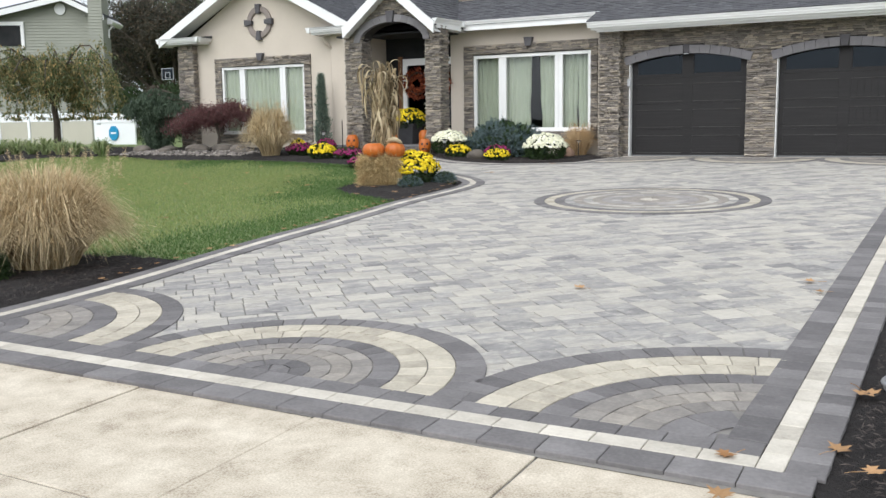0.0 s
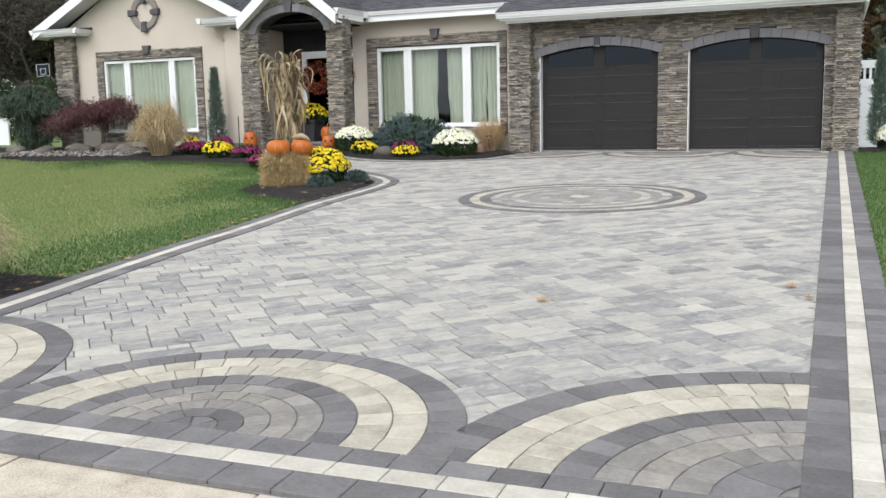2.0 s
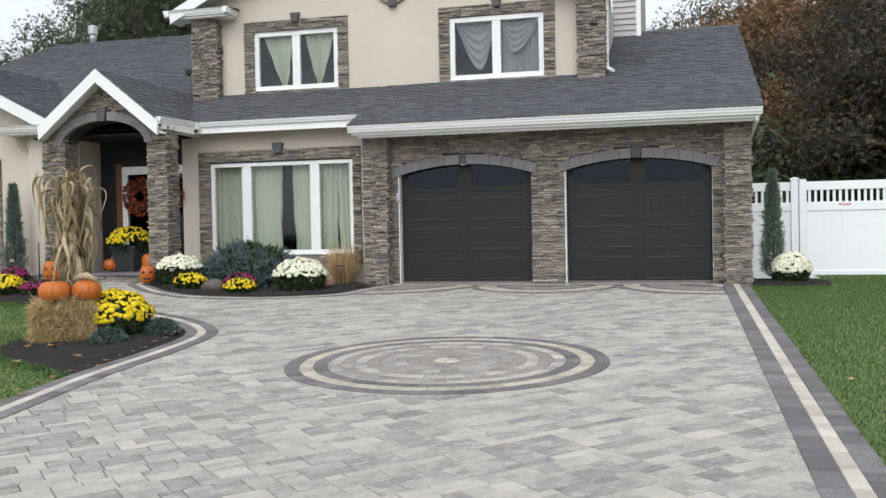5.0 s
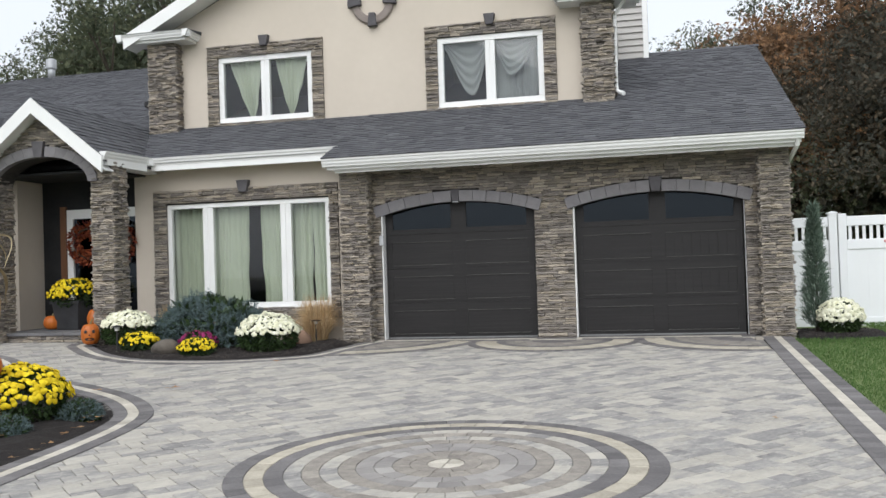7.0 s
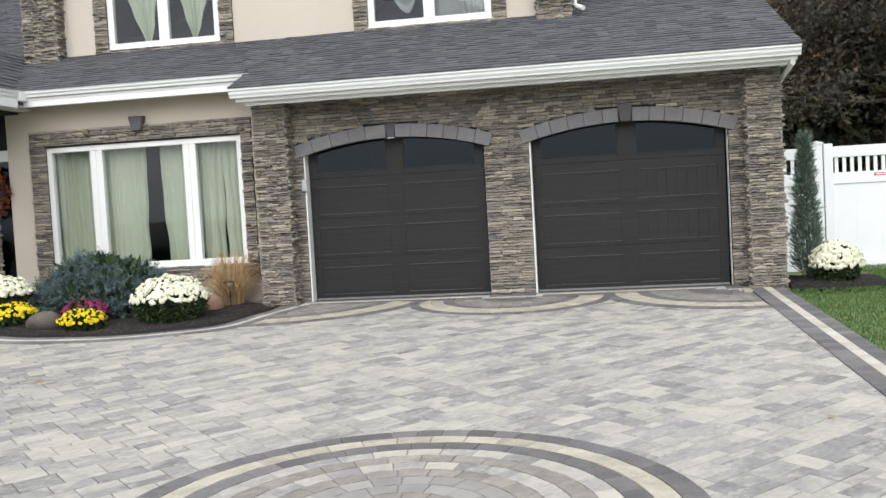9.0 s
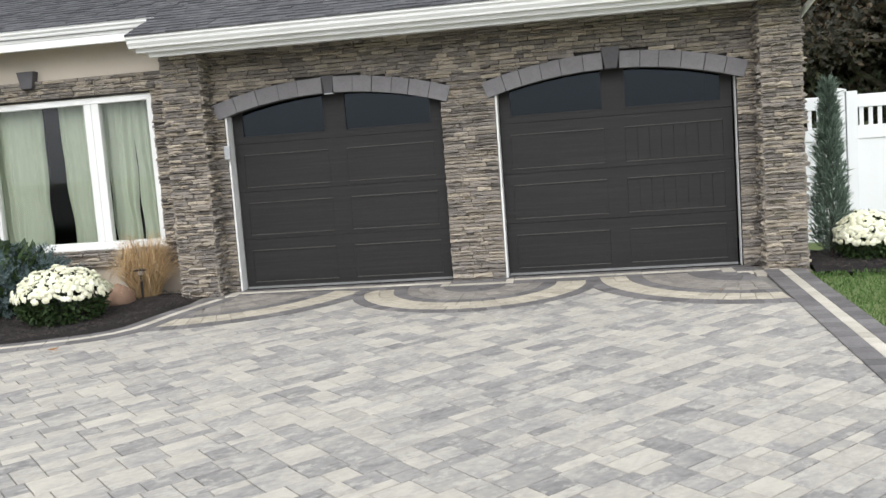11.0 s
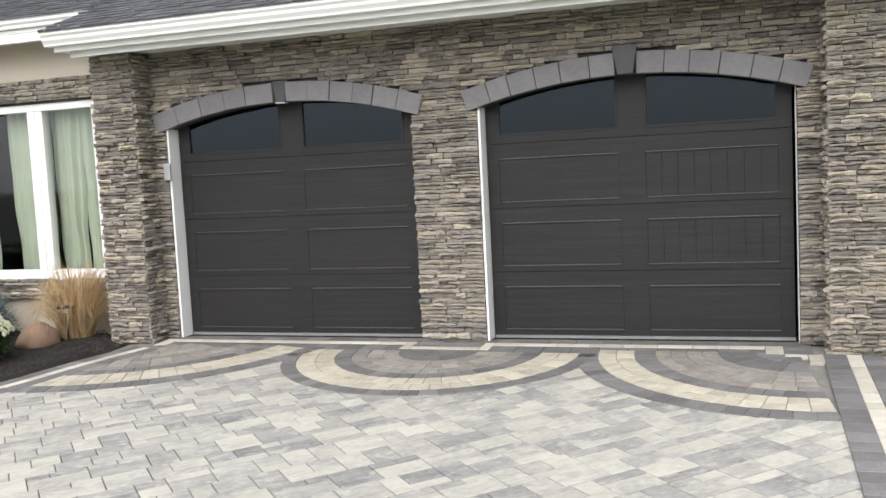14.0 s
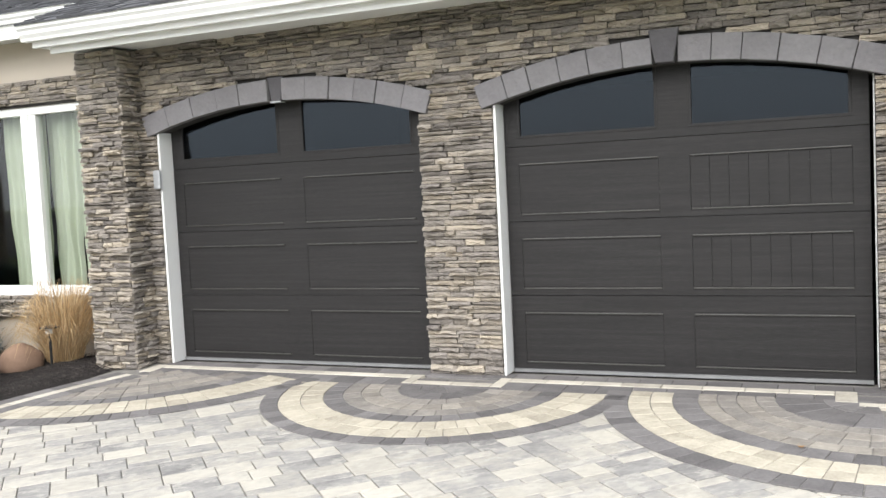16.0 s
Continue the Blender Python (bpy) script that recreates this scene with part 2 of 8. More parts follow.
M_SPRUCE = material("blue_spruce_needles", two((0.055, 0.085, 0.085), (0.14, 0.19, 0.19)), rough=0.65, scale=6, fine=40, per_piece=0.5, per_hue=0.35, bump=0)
M_CYPRESS = material("cypress_foliage", two((0.10, 0.145, 0.112), (0.22, 0.28, 0.22)), rough=0.65, scale=6, fine=40, per_piece=0.5, per_hue=0.3, bump=0, trans=0.25)
M_WEEP = material("weeping_evergreen", two((0.036, 0.058, 0.036), (0.095, 0.13, 0.082)), rough=0.65, scale=3, fine=30, per_piece=0.5, per_hue=0.3, bump=0, trans=0.2)
M_MAPLE = material("red_maple_leaves", two((0.075, 0.034, 0.036), (0.19, 0.085, 0.08)), rough=0.65, scale=3, fine=20, per_piece=0.5, per_hue=0.35, bump=0, trans=0.25)
M_CHERRY = material("autumn_green_leaves", [(0.25, (0.075, 0.105, 0.045)), (0.48, (0.15, 0.175, 0.08)), (0.62, (0.30, 0.25, 0.11)), (0.78, (0.52, 0.33, 0.13))], rough=0.6, scale=0.9, fine=6, per_piece=0.4, per_hue=0.3, bump=0, trans=0.4)
M_BARK = material("bark", two((0.05, 0.04, 0.03), (0.12, 0.10, 0.08)), rough=0.95, scale=12, fine=60, bump=0.8, stretch=(3, 3, 0.7))
M_PUMPKIN = material("pumpkin_skin", two((0.36, 0.085, 0.010), (0.52, 0.145, 0.018)), rough=0.45, scale=5, fine=30, bump=0.1, spec=0.4, per_hue=0.08)
M_STEM = material("pumpkin_stem", two((0.16, 0.13, 0.06), (0.30, 0.25, 0.13)), rough=0.9, scale=20, fine=80)
M_STRAW = material("dry_straw", [(0.2, (0.27, 0.18, 0.075)), (0.5, (0.47, 0.35, 0.17)), (0.85, (0.64, 0.51, 0.28))], rough=0.8, scale=5, fine=40, per_piece=0.5, per_hue=0.25, bump=0, trans=0.1)
M_DRYGRASS = material("dry_ornamental_grass", [(0.2, (0.25, 0.18, 0.09)), (0.5, (0.56, 0.44, 0.26)), (0.8, (0.82, 0.70, 0.47))], rough=0.8, scale=2.5, fine=20, per_piece=0.5, per_hue=0.25, bump=0, trans=0.3)
M_RUSSET = material("russet_grass", [(0.2, (0.36, 0.235, 0.115)), (0.5, (0.54, 0.385, 0.21)), (0.8, (0.72, 0.57, 0.36))], rough=0.8, scale=3, fine=20, per_piece=0.5, per_hue=0.3, bump=0, trans=0.3)
M_HUSK = material("dry_corn_husk", [(0.2, (0.13, 0.095, 0.05)), (0.5, (0.31, 0.24, 0.14)), (0.85, (0.56, 0.47, 0.31))], rough=0.8, scale=9, fine=40, per_piece=0.55, per_hue=0.35, bump=0.2, trans=0.15)
M_BOULDER = material("brown_boulder", two((0.075, 0.066, 0.056), (0.165, 0.142, 0.118)), rough=0.9, scale=5, fine=40, bump=0.6, bump_scale=18, per_hue=0.2)
M_REDROCK = material("red_brown_boulder", two((0.20, 0.125, 0.085), (0.34, 0.225, 0.16)), rough=0.9, scale=4, fine=40, bump=0.5, bump_scale=18)
M_GRAVEL = material("river_stones", two((0.10, 0.09, 0.08), (0.27, 0.24, 0.21)), rough=0.8, scale=3, fine=30, per_piece=0.7, per_hue=0.3)
M_FALLEN = material("fallen_leaf", two((0.26, 0.13, 0.05), (0.47, 0.29, 0.145)), rough=0.75, scale=9, fine=60, per_piece=0.5, per_hue=0.25, bump=0.1, trans=0.15)
M_WREATH = material("autumn_wreath_leaves", two((0.10, 0.016, 0.012), (0.33, 0.085, 0.03)), rough=0.7, scale=20, fine=60, per_piece=0.6, per_hue=0.35, bump=0)
M_WOODS_G = material("far_oak_leaves", [(0.25, (0.062, 0.072, 0.052)), (0.5, (0.095, 0.112, 0.07)), (0.8, (0.18, 0.175, 0.10))], rough=0.8, spec=0.1, scale=0.35, fine=2.0, per_piece=0.3, per_hue=0.25, bump=0, trans=0.2, ragged=13.0)
M_WOODS_R = material("far_russet_leaves", [(0.25, (0.105, 0.082, 0.06)), (0.5, (0.205, 0.125, 0.072)), (0.75, (0.37, 0.20, 0.095))], rough=0.8, spec=0.1, scale=0.5, fine=2.0, per_piece=0.3, per_hue=0.25, bump=0, trans=0.25, ragged=13.0)
M_WOODS_B = material("far_bronze_leaves", [(0.3, (0.048, 0.052, 0.044)), (0.5, (0.074, 0.070, 0.054)), (0.72, (0.135, 0.10, 0.066))], rough=0.8, spec=0.1, scale=0.5, fine=2.0, per_piece=0.3, per_hue=0.25, bump=0, trans=0.2, ragged=13.0)
M_LIRIOPE = material("green_strap_leaves", two((0.13, 0.19, 0.065), (0.38, 0.42, 0.21)), rough=0.55, scale=4, fine=20, per_piece=0.5, per_hue=0.3, bump=0, trans=0.3)
M_BLUE = material("blue_plastic", two((0.01, 0.19, 0.38), (0.02, 0.28, 0.50)), rough=0.4, scale=4, fine=20, bump=0.02)
M_RED = material("red_plastic", two((0.45, 0.03, 0.04), (0.55, 0.05, 0.06)), rough=0.5, scale=8, fine=30, bump=0)
M_PLANTER = material("dark_planter", two((0.02, 0.02, 0.022), (0.045, 0.045, 0.048)), rough=0.55, scale=5, fine=50)
M_PORCHFLOOR = material("bluestone_slab", two((0.10, 0.10, 0.105), (0.18, 0.175, 0.175)), rough=0.8, scale=4, fine=60)
M_LENS = material("clear_lens", two((0.5, 0.5, 0.48), (0.6, 0.6, 0.58)), rough=0.3, scale=10, fine=50, bump=0)
M_GALV = material("galvanised_metal", two((0.40, 0.41, 0.42), (0.55, 0.56, 0.57)), rough=0.45, scale=6, fine=40, metal=0.6, bump=0.05)


def glass_material(name, tint, rough=0.02, ior=1.4, sheen=(1, 1, 1)):
    m = bpy.data.materials.new(name)
    m.use_nodes = True
    N, L = m.node_tree.nodes, m.node_tree.links
    tr, gl, mx, fz = N.new("ShaderNodeBsdfTransparent"), N.new("ShaderNodeBsdfGlossy"), N.new("ShaderNodeMixShader"), N.new("ShaderNodeFresnel")
    tr.inputs["Color"].default_value = (*tint, 1)
    gl.inputs["Roughness"].default_value = rough
    gl.inputs["Color"].default_value = (*sheen, 1)
    fz.inputs["IOR"].default_value = ior
    L.new(fz.outputs[0], mx.inputs[0])
    L.new(tr.outputs[0], mx.inputs[1])
    L.new(gl.outputs[0], mx.inputs[2])
    L.new(mx.outputs[0], N["Material Output"].inputs["Surface"])
    return m


M_GLASS = glass_material("window_glass", (0.90, 0.95, 0.93), 0.02, 1.63)
M_TINT = glass_material("tinted_door_glass", (0.12, 0.14, 0.165), 0.08, 1.5, (0.62, 0.72, 0.82))


# ---------------------------------------------------------------- mesh helpers
class Build:
    """Collects vertices and faces for one mesh."""

    def __init__(self):
        self.v, self.f, self.n = [], [], 0

    def add(self, verts, faces):
        verts = np.asarray(verts, float).reshape(-1, 3)
        self.v.append(verts)
        self.f.extend([tuple(i + self.n for i in q) for q in faces])
        self.n += len(verts)
        return self

    def box(self, x0, x1, y0, y1, z0, z1):
        return self.add([(x0, y0, z0), (x1, y0, z0), (x1, y1, z0), (x0, y1, z0), (x0, y0, z1), (x1, y0, z1), (x1, y1, z1), (x0, y1, z1)], BOXF)

    def prism(self, poly, a0, a1, axis="y"):
        """A polygon in the plane square to axis, drawn out from a0 to a1."""
        k = len(poly)
        put = {"y": lambda p, a: (p[0], a, p[1]), "x": lambda p, a: (a, p[0], p[1]), "z": lambda p, a: (p[0], p[1], a)}[axis]
        vs = [put(p, a0) for p in poly] + [put(p, a1) for p in poly]
        fs = [tuple(range(k))[::-1], tuple(range(k, 2 * k))] + [(i, (i + 1) % k, k + (i + 1) % k, k + i) for i in range(k)]
        return self.add(vs, fs)

    def tube(self, pts, radii, sides=8, caps=True):
        pts = [Vector(p) for p in pts]
        vs, fs = [], []
        for i, p in enumerate(pts):
            d = (pts[min(i + 1, len(pts) - 1)] - pts[max(i - 1, 0)]).normalized()
            a = d.cross(Vector((0.31, 0.17, 0.93))).normalized()
            b = d.cross(a)
            r = float(radii[i] if hasattr(radii, "__len__") else radii)
            vs += [tuple(p + r * (math.cos(2 * math.pi * k / sides) * a + math.sin(2 * math.pi * k / sides) * b)) for k in range(sides)]
        for i in range(len(pts) - 1):
            for k in range(sides):
                k2 = (k + 1) % sides
                fs.append((i * sides + k, i * sides + k2, (i + 1) * sides + k2, (i + 1) * sides + k))
        if caps:
            fs += [tuple(range(sides))[::-1], tuple(range((len(pts) - 1) * sides, len(pts) * sides))]
        return self.add(vs, fs)

    def mesh(self, name, smooth=False):
        me = bpy.data.meshes.new(name)
        me.from_pydata(np.concatenate(self.v).tolist() if self.v else [], [], self.f)
        me.update()
        if smooth:
            me.polygons.foreach_set("use_smooth", [True] * len(me.polygons))
        return me


BOXF = [(3, 2, 1, 0), (4, 5, 6, 7), (0, 1, 5, 4), (1, 2, 6, 5), (2, 3, 7, 6), (3, 0, 4, 7)]


def fix(me):
    bm = bmesh.new()
    bm.from_mesh(me)
    bmesh.ops.recalc_face_normals(bm, faces=bm.faces)
    bm.to_mesh(me)
    bm.free()
    return me


def bevelled(me, width=0.008, segments=2):
    bm = bmesh.new()
    bm.from_mesh(me)
    bmesh.ops.recalc_face_normals(bm, faces=bm.faces)
    bmesh.ops.bevel(bm, geom=[e for e in bm.edges if e.calc_face_angle(0) > 0.5], offset=width, segments=segments, affect="EDGES", profile=0.5)
    bm.to_mesh(me)
    bm.free()
    return me


def obj(name, b, mat, parent=None, label="", category="", group="", kind="", smooth=False, bevel=0.0, raw=False):
    me = b if isinstance(b, bpy.types.Mesh) else b.mesh(name, smooth)
    if bevel:
        bevelled(me, bevel)
    elif not raw and len(me.polygons) > 1:
        fix(me)
    if not me.materials:
        me.materials.append(mat)
    o = new(name, me)
    if parent is not None:
        o.parent = parent
    return tagged(o, label, category, group, kind)


def part(name, b, mat, parent, label="", **k):
    return obj(name, b, mat, parent, label, **k)


def piece(name, me, m, parent):
    o = new(name, me)
    o.parent = parent
    o.matrix_basis = m
    return o


def empty(name, at=(0, 0, 0), label="", category="", group="", kind=""):
    o = new(name)
    o.location = at
    return tagged(o, label, category, group, kind)


def smooth01(v):
    v = min(1.0, max(0.0, v))
    return v * v * (3 - 2 * v)


def gz(x, y):
    """Height of the ground: it falls to the street and rises a little towards the porch."""
    return 0.031 * max(min(y, 0.0), -25.0) + 0.17 * smooth01((-1.5 - x) / 4) * smooth01((y + 6.5) / 5)


def curve_points(ctrl, step=0.12):
    """A smooth polyline through plan points."""
    c = [Vector((*p, 0)) for p in ctrl]
    c = [2 * c[0] - c[1], *c, 2 * c[-1] - c[-2]]
    out = []
    for i in range(1, len(c) - 2):
        n = max(2, int((c[i + 1] - c[i]).length / step))
        for k in range(n):
            t = k / n
            out.append(0.5 * (2 * c[i] + (c[i + 1] - c[i - 1]) * t + (2 * c[i - 1] - 5 * c[i] + 4 * c[i + 1] - c[i + 2]) * t * t + (3 * c[i] - c[i - 1] - 3 * c[i + 1] + c[i + 2]) * t ** 3))
    out.append(c[-2])
    return [(p.x, p.y) for p in out]


def offset_line(pts, d):
    """The polyline shifted d to its left."""
    out = []
    for i in range(len(pts)):
        a, b = Vector(pts[max(i - 1, 0)]), Vector(pts[min(i + 1, len(pts) - 1)])
        t = (b - a).normalized()
        out.append((pts[i][0] - t.y * d, pts[i][1] + t.x * d))
    return out


def inside(poly, x, y):
    c, j = False, len(poly) - 1
    for i in range(len(poly)):
        (xi, yi), (xj, yj) = poly[i], poly[j]
        if (yi > y) != (yj > y) and x < (xj - xi) * (y - yi) / (yj - yi) + xi:
            c = not c
        j = i
    return c


def inside_many(poly, x, y):
    """The same test for arrays."""
    x, y = np.asarray(x, float), np.asarray(y, float)
    c = np.zeros(x.shape, bool)
    j = len(poly) - 1
    for i in range(len(poly)):
        (xi, yi), (xj, yj) = poly[i], poly[j]
        if yi != yj:
            c ^= ((yi > y) != (yj > y)) & (x < (xj - xi) * (y - yi) / (yj - yi) + xi)
        j = i
    return c


def gz_many(x, y):
    s = lambda v: (lambda q: q * q * (3 - 2 * q))(np.clip(v, 0, 1))
    return 0.031 * np.clip(y, -25, 0) + 0.17 * s((-1.5 - x) / 4) * s((y + 6.5) / 5)


def rng(seed):
    return random.Random(seed)


# ---------------------------------------------------------------- plan lines
LEFT_WHITE = curve_points([(0.63, -16.21), (0.635, -15.6), (0.605, -14.95), (0.535, -14.35), (0.40, -13.5), (0.20, -12.2), (0.11, -11.3), (0.03, -10.7), (-0.09, -9.9), (-0.2, -9.2), (-0.26, -8.5), (-0.29, -7.8),
                           (-0.34, -7.2), (-0.42, -6.7), (-0.6, -6.2), (-0.985, -5.68), (-1.37, -5.3), (-1.75, -5.0), (-2.37, -4.6), (-3.557, -3.96), (-4.768, -2.921), (-6.073, -2.475), (-6.977, -2.079), (-7.138, -1.138)])
BED_WHITE = curve_points([(-4.4, -0.95), (-4.5, -1.42), (-4.2, -1.77), (-3.62, -2.27), (-2.9, -2.57), (-2.25, -2.55), (-1.55, -2.46), (-0.98, -2.26), (-0.59, -2.06), (-0.39, -1.8), (-0.3, -1.34), (-0.2, -0.9), (-0.06, -0.46)])
RIGHT_X = lambda y: 5.749 + 0.005 * (y + 14.3)
RIGHT_WHITE = [(RIGHT_X(y), y) for y in np.linspace(-16.2, -0.34, 60)]
PAVED = LEFT_WHITE + [(-4.25, -1.15)] + BED_WHITE + [(-0.15, -0.2), (5.75, -0.2), (RIGHT_X(-0.3), -0.3), (RIGHT_X(-16.19), -16.17)]


def frame_on_ground(x, y, turn=0.0, lift=0.0):
    """A pose on the sloping ground, turned about its normal."""
    e = 0.15
    nx, ny = -(gz(x + e, y) - gz(x - e, y)) / (2 * e), -(gz(x, y + e) - gz(x, y - e)) / (2 * e)
    n = Vector((nx, ny, 1)).normalized()
    a = Vector((math.cos(turn), math.sin(turn), 0))
    a = (a - n * a.dot(n)).normalized()
    b = n.cross(a)
    m = Matrix((a, b, n)).transposed().to_4x4()
    m.translation = Vector((x, y, gz(x, y) + lift))
    return m


def slab_arrays(poly, depth, chamfer=0.004):
    """A low block over a plan polygon: chamfered top edge, no underside."""
    k = len(poly)
    p = np.array(poly, float)
    if sum(p[i][0] * p[(i + 1) % k][1] - p[(i + 1) % k][0] * p[i][1] for i in range(k)) < 0:
        p = p[::-1]
    prev, nxt = np.roll(p, 1, 0), np.roll(p, -1, 0)
    d1, d2 = p - prev, nxt - p
    d1 /= np.linalg.norm(d1, axis=1)[:, None] + 1e-9
    d2 /= np.linalg.norm(d2, axis=1)[:, None] + 1e-9
    ins = p + chamfer * ((d2 - d1) / np.maximum(0.35, np.linalg.norm(d2 - d1, axis=1))[:, None] * 1.4)
    low = np.c_[p, np.full(k, -depth)]
    mid = np.c_[p, np.full(k, -chamfer * 0.8)]
    top = np.c_[ins, np.zeros(k)]
    v = np.concatenate([low, mid, top])
    f = [tuple(range(2 * k, 3 * k))]
    for i in range(k):
        j = (i + 1) % k
        f += [(i, j, k + j, k + i), (k + i, k + j, 2 * k + j, 2 * k + i)]
    return v, f


def slab_mesh(name, poly, depth, mat):
    me = Build().add(*slab_arrays(poly, depth)).mesh(name)
    me.materials.append(mat)
    return me


# ---------------------------------------------------------------- ground, street and lawns
def grid_sheet(xs, ys, lift, keep=None):
    b = Build()
    nx = len(xs)
    b.add([(x, y, gz(x, y) + lift) for y in ys for x in xs],
          [(j * nx + i, j * nx + i + 1, (j + 1) * nx + i + 1, (j + 1) * nx + i) for j in range(len(ys) - 1) for i in range(nx - 1)
           if keep is None or keep((xs[i] + xs[i + 1]) / 2, (ys[j] + ys[j + 1]) / 2)])
    return b


def masked_sheet(xs, ys, lift, poly):
    X, Y = np.meshgrid((xs[:-1] + xs[1:]) / 2, (ys[:-1] + ys[1:]) / 2)
    ok, nx = inside_many(poly, X, Y), len(xs)
    XX, YY = np.meshgrid(xs, ys)
    j, i = np.nonzero(ok)
    a = j * nx + i
    return Build().add(np.c_[XX.ravel(), YY.ravel(), gz_many(XX, YY).ravel() + lift], np.c_[a, a + 1, a + nx + 1, a + nx].tolist())


gx = [-900, -300, -120, -60, -40, *np.arange(-30, 20.1, 0.5), 30, 60, 120, 300, 900]
gy = [-900, -300, -120, -60, -35, *np.arange(-25, 12.1, 0.5), 20, 40, 80, 200, 900]
ground = obj("ground", grid_sheet(gx, gy, -0.06), M_SOIL, label="grassy ground falling gently to the street", category="ground", kind="structure", raw=True)
road = obj("road", Build().add([(-300, -400, -0.78), (300, -400, -0.78), (300, -20.6, -0.62), (-300, -20.6, -0.62)], [(0, 1, 2, 3)]), M_ASPHALT, label="dark grey asphalt street", category="road", kind="structure", raw=True)

sidewalk = empty("pavement", (0, 0, 0), "beige exposed-aggregate concrete slabs with tooled joints", "pavement", kind="structure")
obj("concrete_bed", grid_sheet(np.arange(-7, 11.6, 0.5), np.linspace(-20.6, -16.38, 9), -0.022), M_JOINT, sidewalk, raw=True)
slab = slab_mesh("slab", [(-0.5405, -0.518), (0.5405, -0.518), (0.5405, 0.518), (-0.5405, 0.518)], 0.09, M_CONC)
for j in range(4):
    for i in range(-10, 7):
        cx, cy = 3.86 + 0.545 + 1.09 * i, -16.91 - 1.045 * j
        piece("slab", slab, frame_on_ground(cx, cy, rng(i * 7 + j).uniform(-0.002, 0.002), rng(i + 40 * j).uniform(-0.016, -0.011)), sidewalk)


def blades(region, count, seed, h0, h1, width, box):
    """Single grass blades scattered over a plan region."""
    r = np.random.RandomState(seed)
    x0, x1, y0, y1 = box
    xs, ys = r.uniform(x0, x1, count), r.uniform(y0, y1, count)
    ok = region(xs, ys)
    xs, ys = xs[ok], ys[ok]
    n = len(xs)
    zs = gz_many(xs, ys) - 0.012
    a, h = r.uniform(0, 2 * np.pi, n), r.uniform(h0, h1, n)
    lean = r.uniform(0.1, 0.9, n) * h
    la = r.uniform(0, 2 * np.pi, n)
    w = width * r.uniform(0.6, 1.3, n)
    p = np.c_[xs, ys, zs]
    s = np.c_[np.cos(a) * w, np.sin(a) * w, np.zeros(n)]
    tip = p + np.c_[np.cos(la) * lean, np.sin(la) * lean, h]
    v = np.stack([p - s, p + s, tip], 1).reshape(-1, 3)
    me = bpy.data.meshes.new("blades")
    me.vertices.add(3 * n)
    me.vertices.foreach_set("co", v.ravel())
    me.loops.add(3 * n)
    me.loops.foreach_set("vertex_index", np.arange(3 * n))
    me.polygons.add(n)
    me.polygons.foreach_set("loop_start", np.arange(n) * 3)
    me.polygons.foreach_set("loop_total", np.full(n, 3))
    me.update()
    return me


LAWN_EDGE = [(-0.383, -8.89), (-1.007, -8.514), (-1.913, -8.019), (-2.419, -7.425), (-2.681, -6.336), (-3.446, -4.95), (-4.657, -3.96), (-6.761, -3.584), (-8.462, -3.465), (-10.36, -3.663), (-12.769, -2.871), (-15.958, -3.861), (-39.951, -4.455)]
LEFT_OUT = offset_line(LEFT_WHITE, 0.19)
LEFT_OUT_LOW = [p for p in LEFT_OUT if p[1] < -8.9]
FRONT_BED = [(-0.4, -13.5), (-1.45, -13.8), (-2.85, -14.2), (-4.04, -15.1), (-4.32, -16.36), (0.42, -16.36)] + [p for p in LEFT_OUT if -16.3 < p[1] < -13.5]
LAWN_LEFT = LEFT_OUT_LOW + LAWN_EDGE + [(-40, -16.36), (0.2, -16.36)]
in_lawn_l = lambda x, y: inside_many(LAWN_LEFT, x, y) & ~inside_many(FRONT_BED, x, y)
in_lawn_r = lambda x, y: (x > RIGHT_X(y) + 0.24) & (y > -13.3) & (y < 2.4) & ~((y > -0.55) & (x < 7.4)) & (np.random.RandomState(5).uniform(0, 1, np.shape(x)) > (x - 9.0) / 3.0)
EDGE_ARR = np.array(LEFT_OUT_LOW[::4] + LAWN_EDGE[:9])


def lush(x, y):
    """The well-watered margin along the drive and the beds."""
    d = np.min(np.hypot(np.asarray(x)[:, None] - EDGE_ARR[None, :, 0], np.asarray(y)[:, None] - EDGE_ARR[None, :, 1]), 1)
    return d + 0.35 * np.sin(2.1 * x + 1.3 * y) * np.sin(1.7 * y - 0.8 * x) + np.random.RandomState(8).normal(0, 0.28, len(d)) < 1.05


lawn = obj("lawn", blades(lambda x, y: in_lawn_l(x, y) & lush(x, y), 330000, 3, 0.018, 0.042, 0.006, (-15, 0.2, -16.4, -2.8)), M_LUSH, label="lush dark green lawn margin along the driveway", category="lawn", kind="stuff", raw=True)
lawn1 = obj("lawn", blades(lambda x, y: in_lawn_l(x, y) & ~lush(x, y), 330000, 3, 0.018, 0.042, 0.006, (-15, 0.2, -16.4, -2.8)), M_GRASS, label="trimmed green front lawn with yellowing patches", category="lawn", kind="stuff", raw=True)
lawn2 = obj("lawn", blades(in_lawn_r, 170000, 4, 0.018, 0.042, 0.006, (5.6, 12, -13.3, 2.4)), M_LUSH, label="narrow strip of green lawn beside the fence", category="lawn", kind="stuff", raw=True)

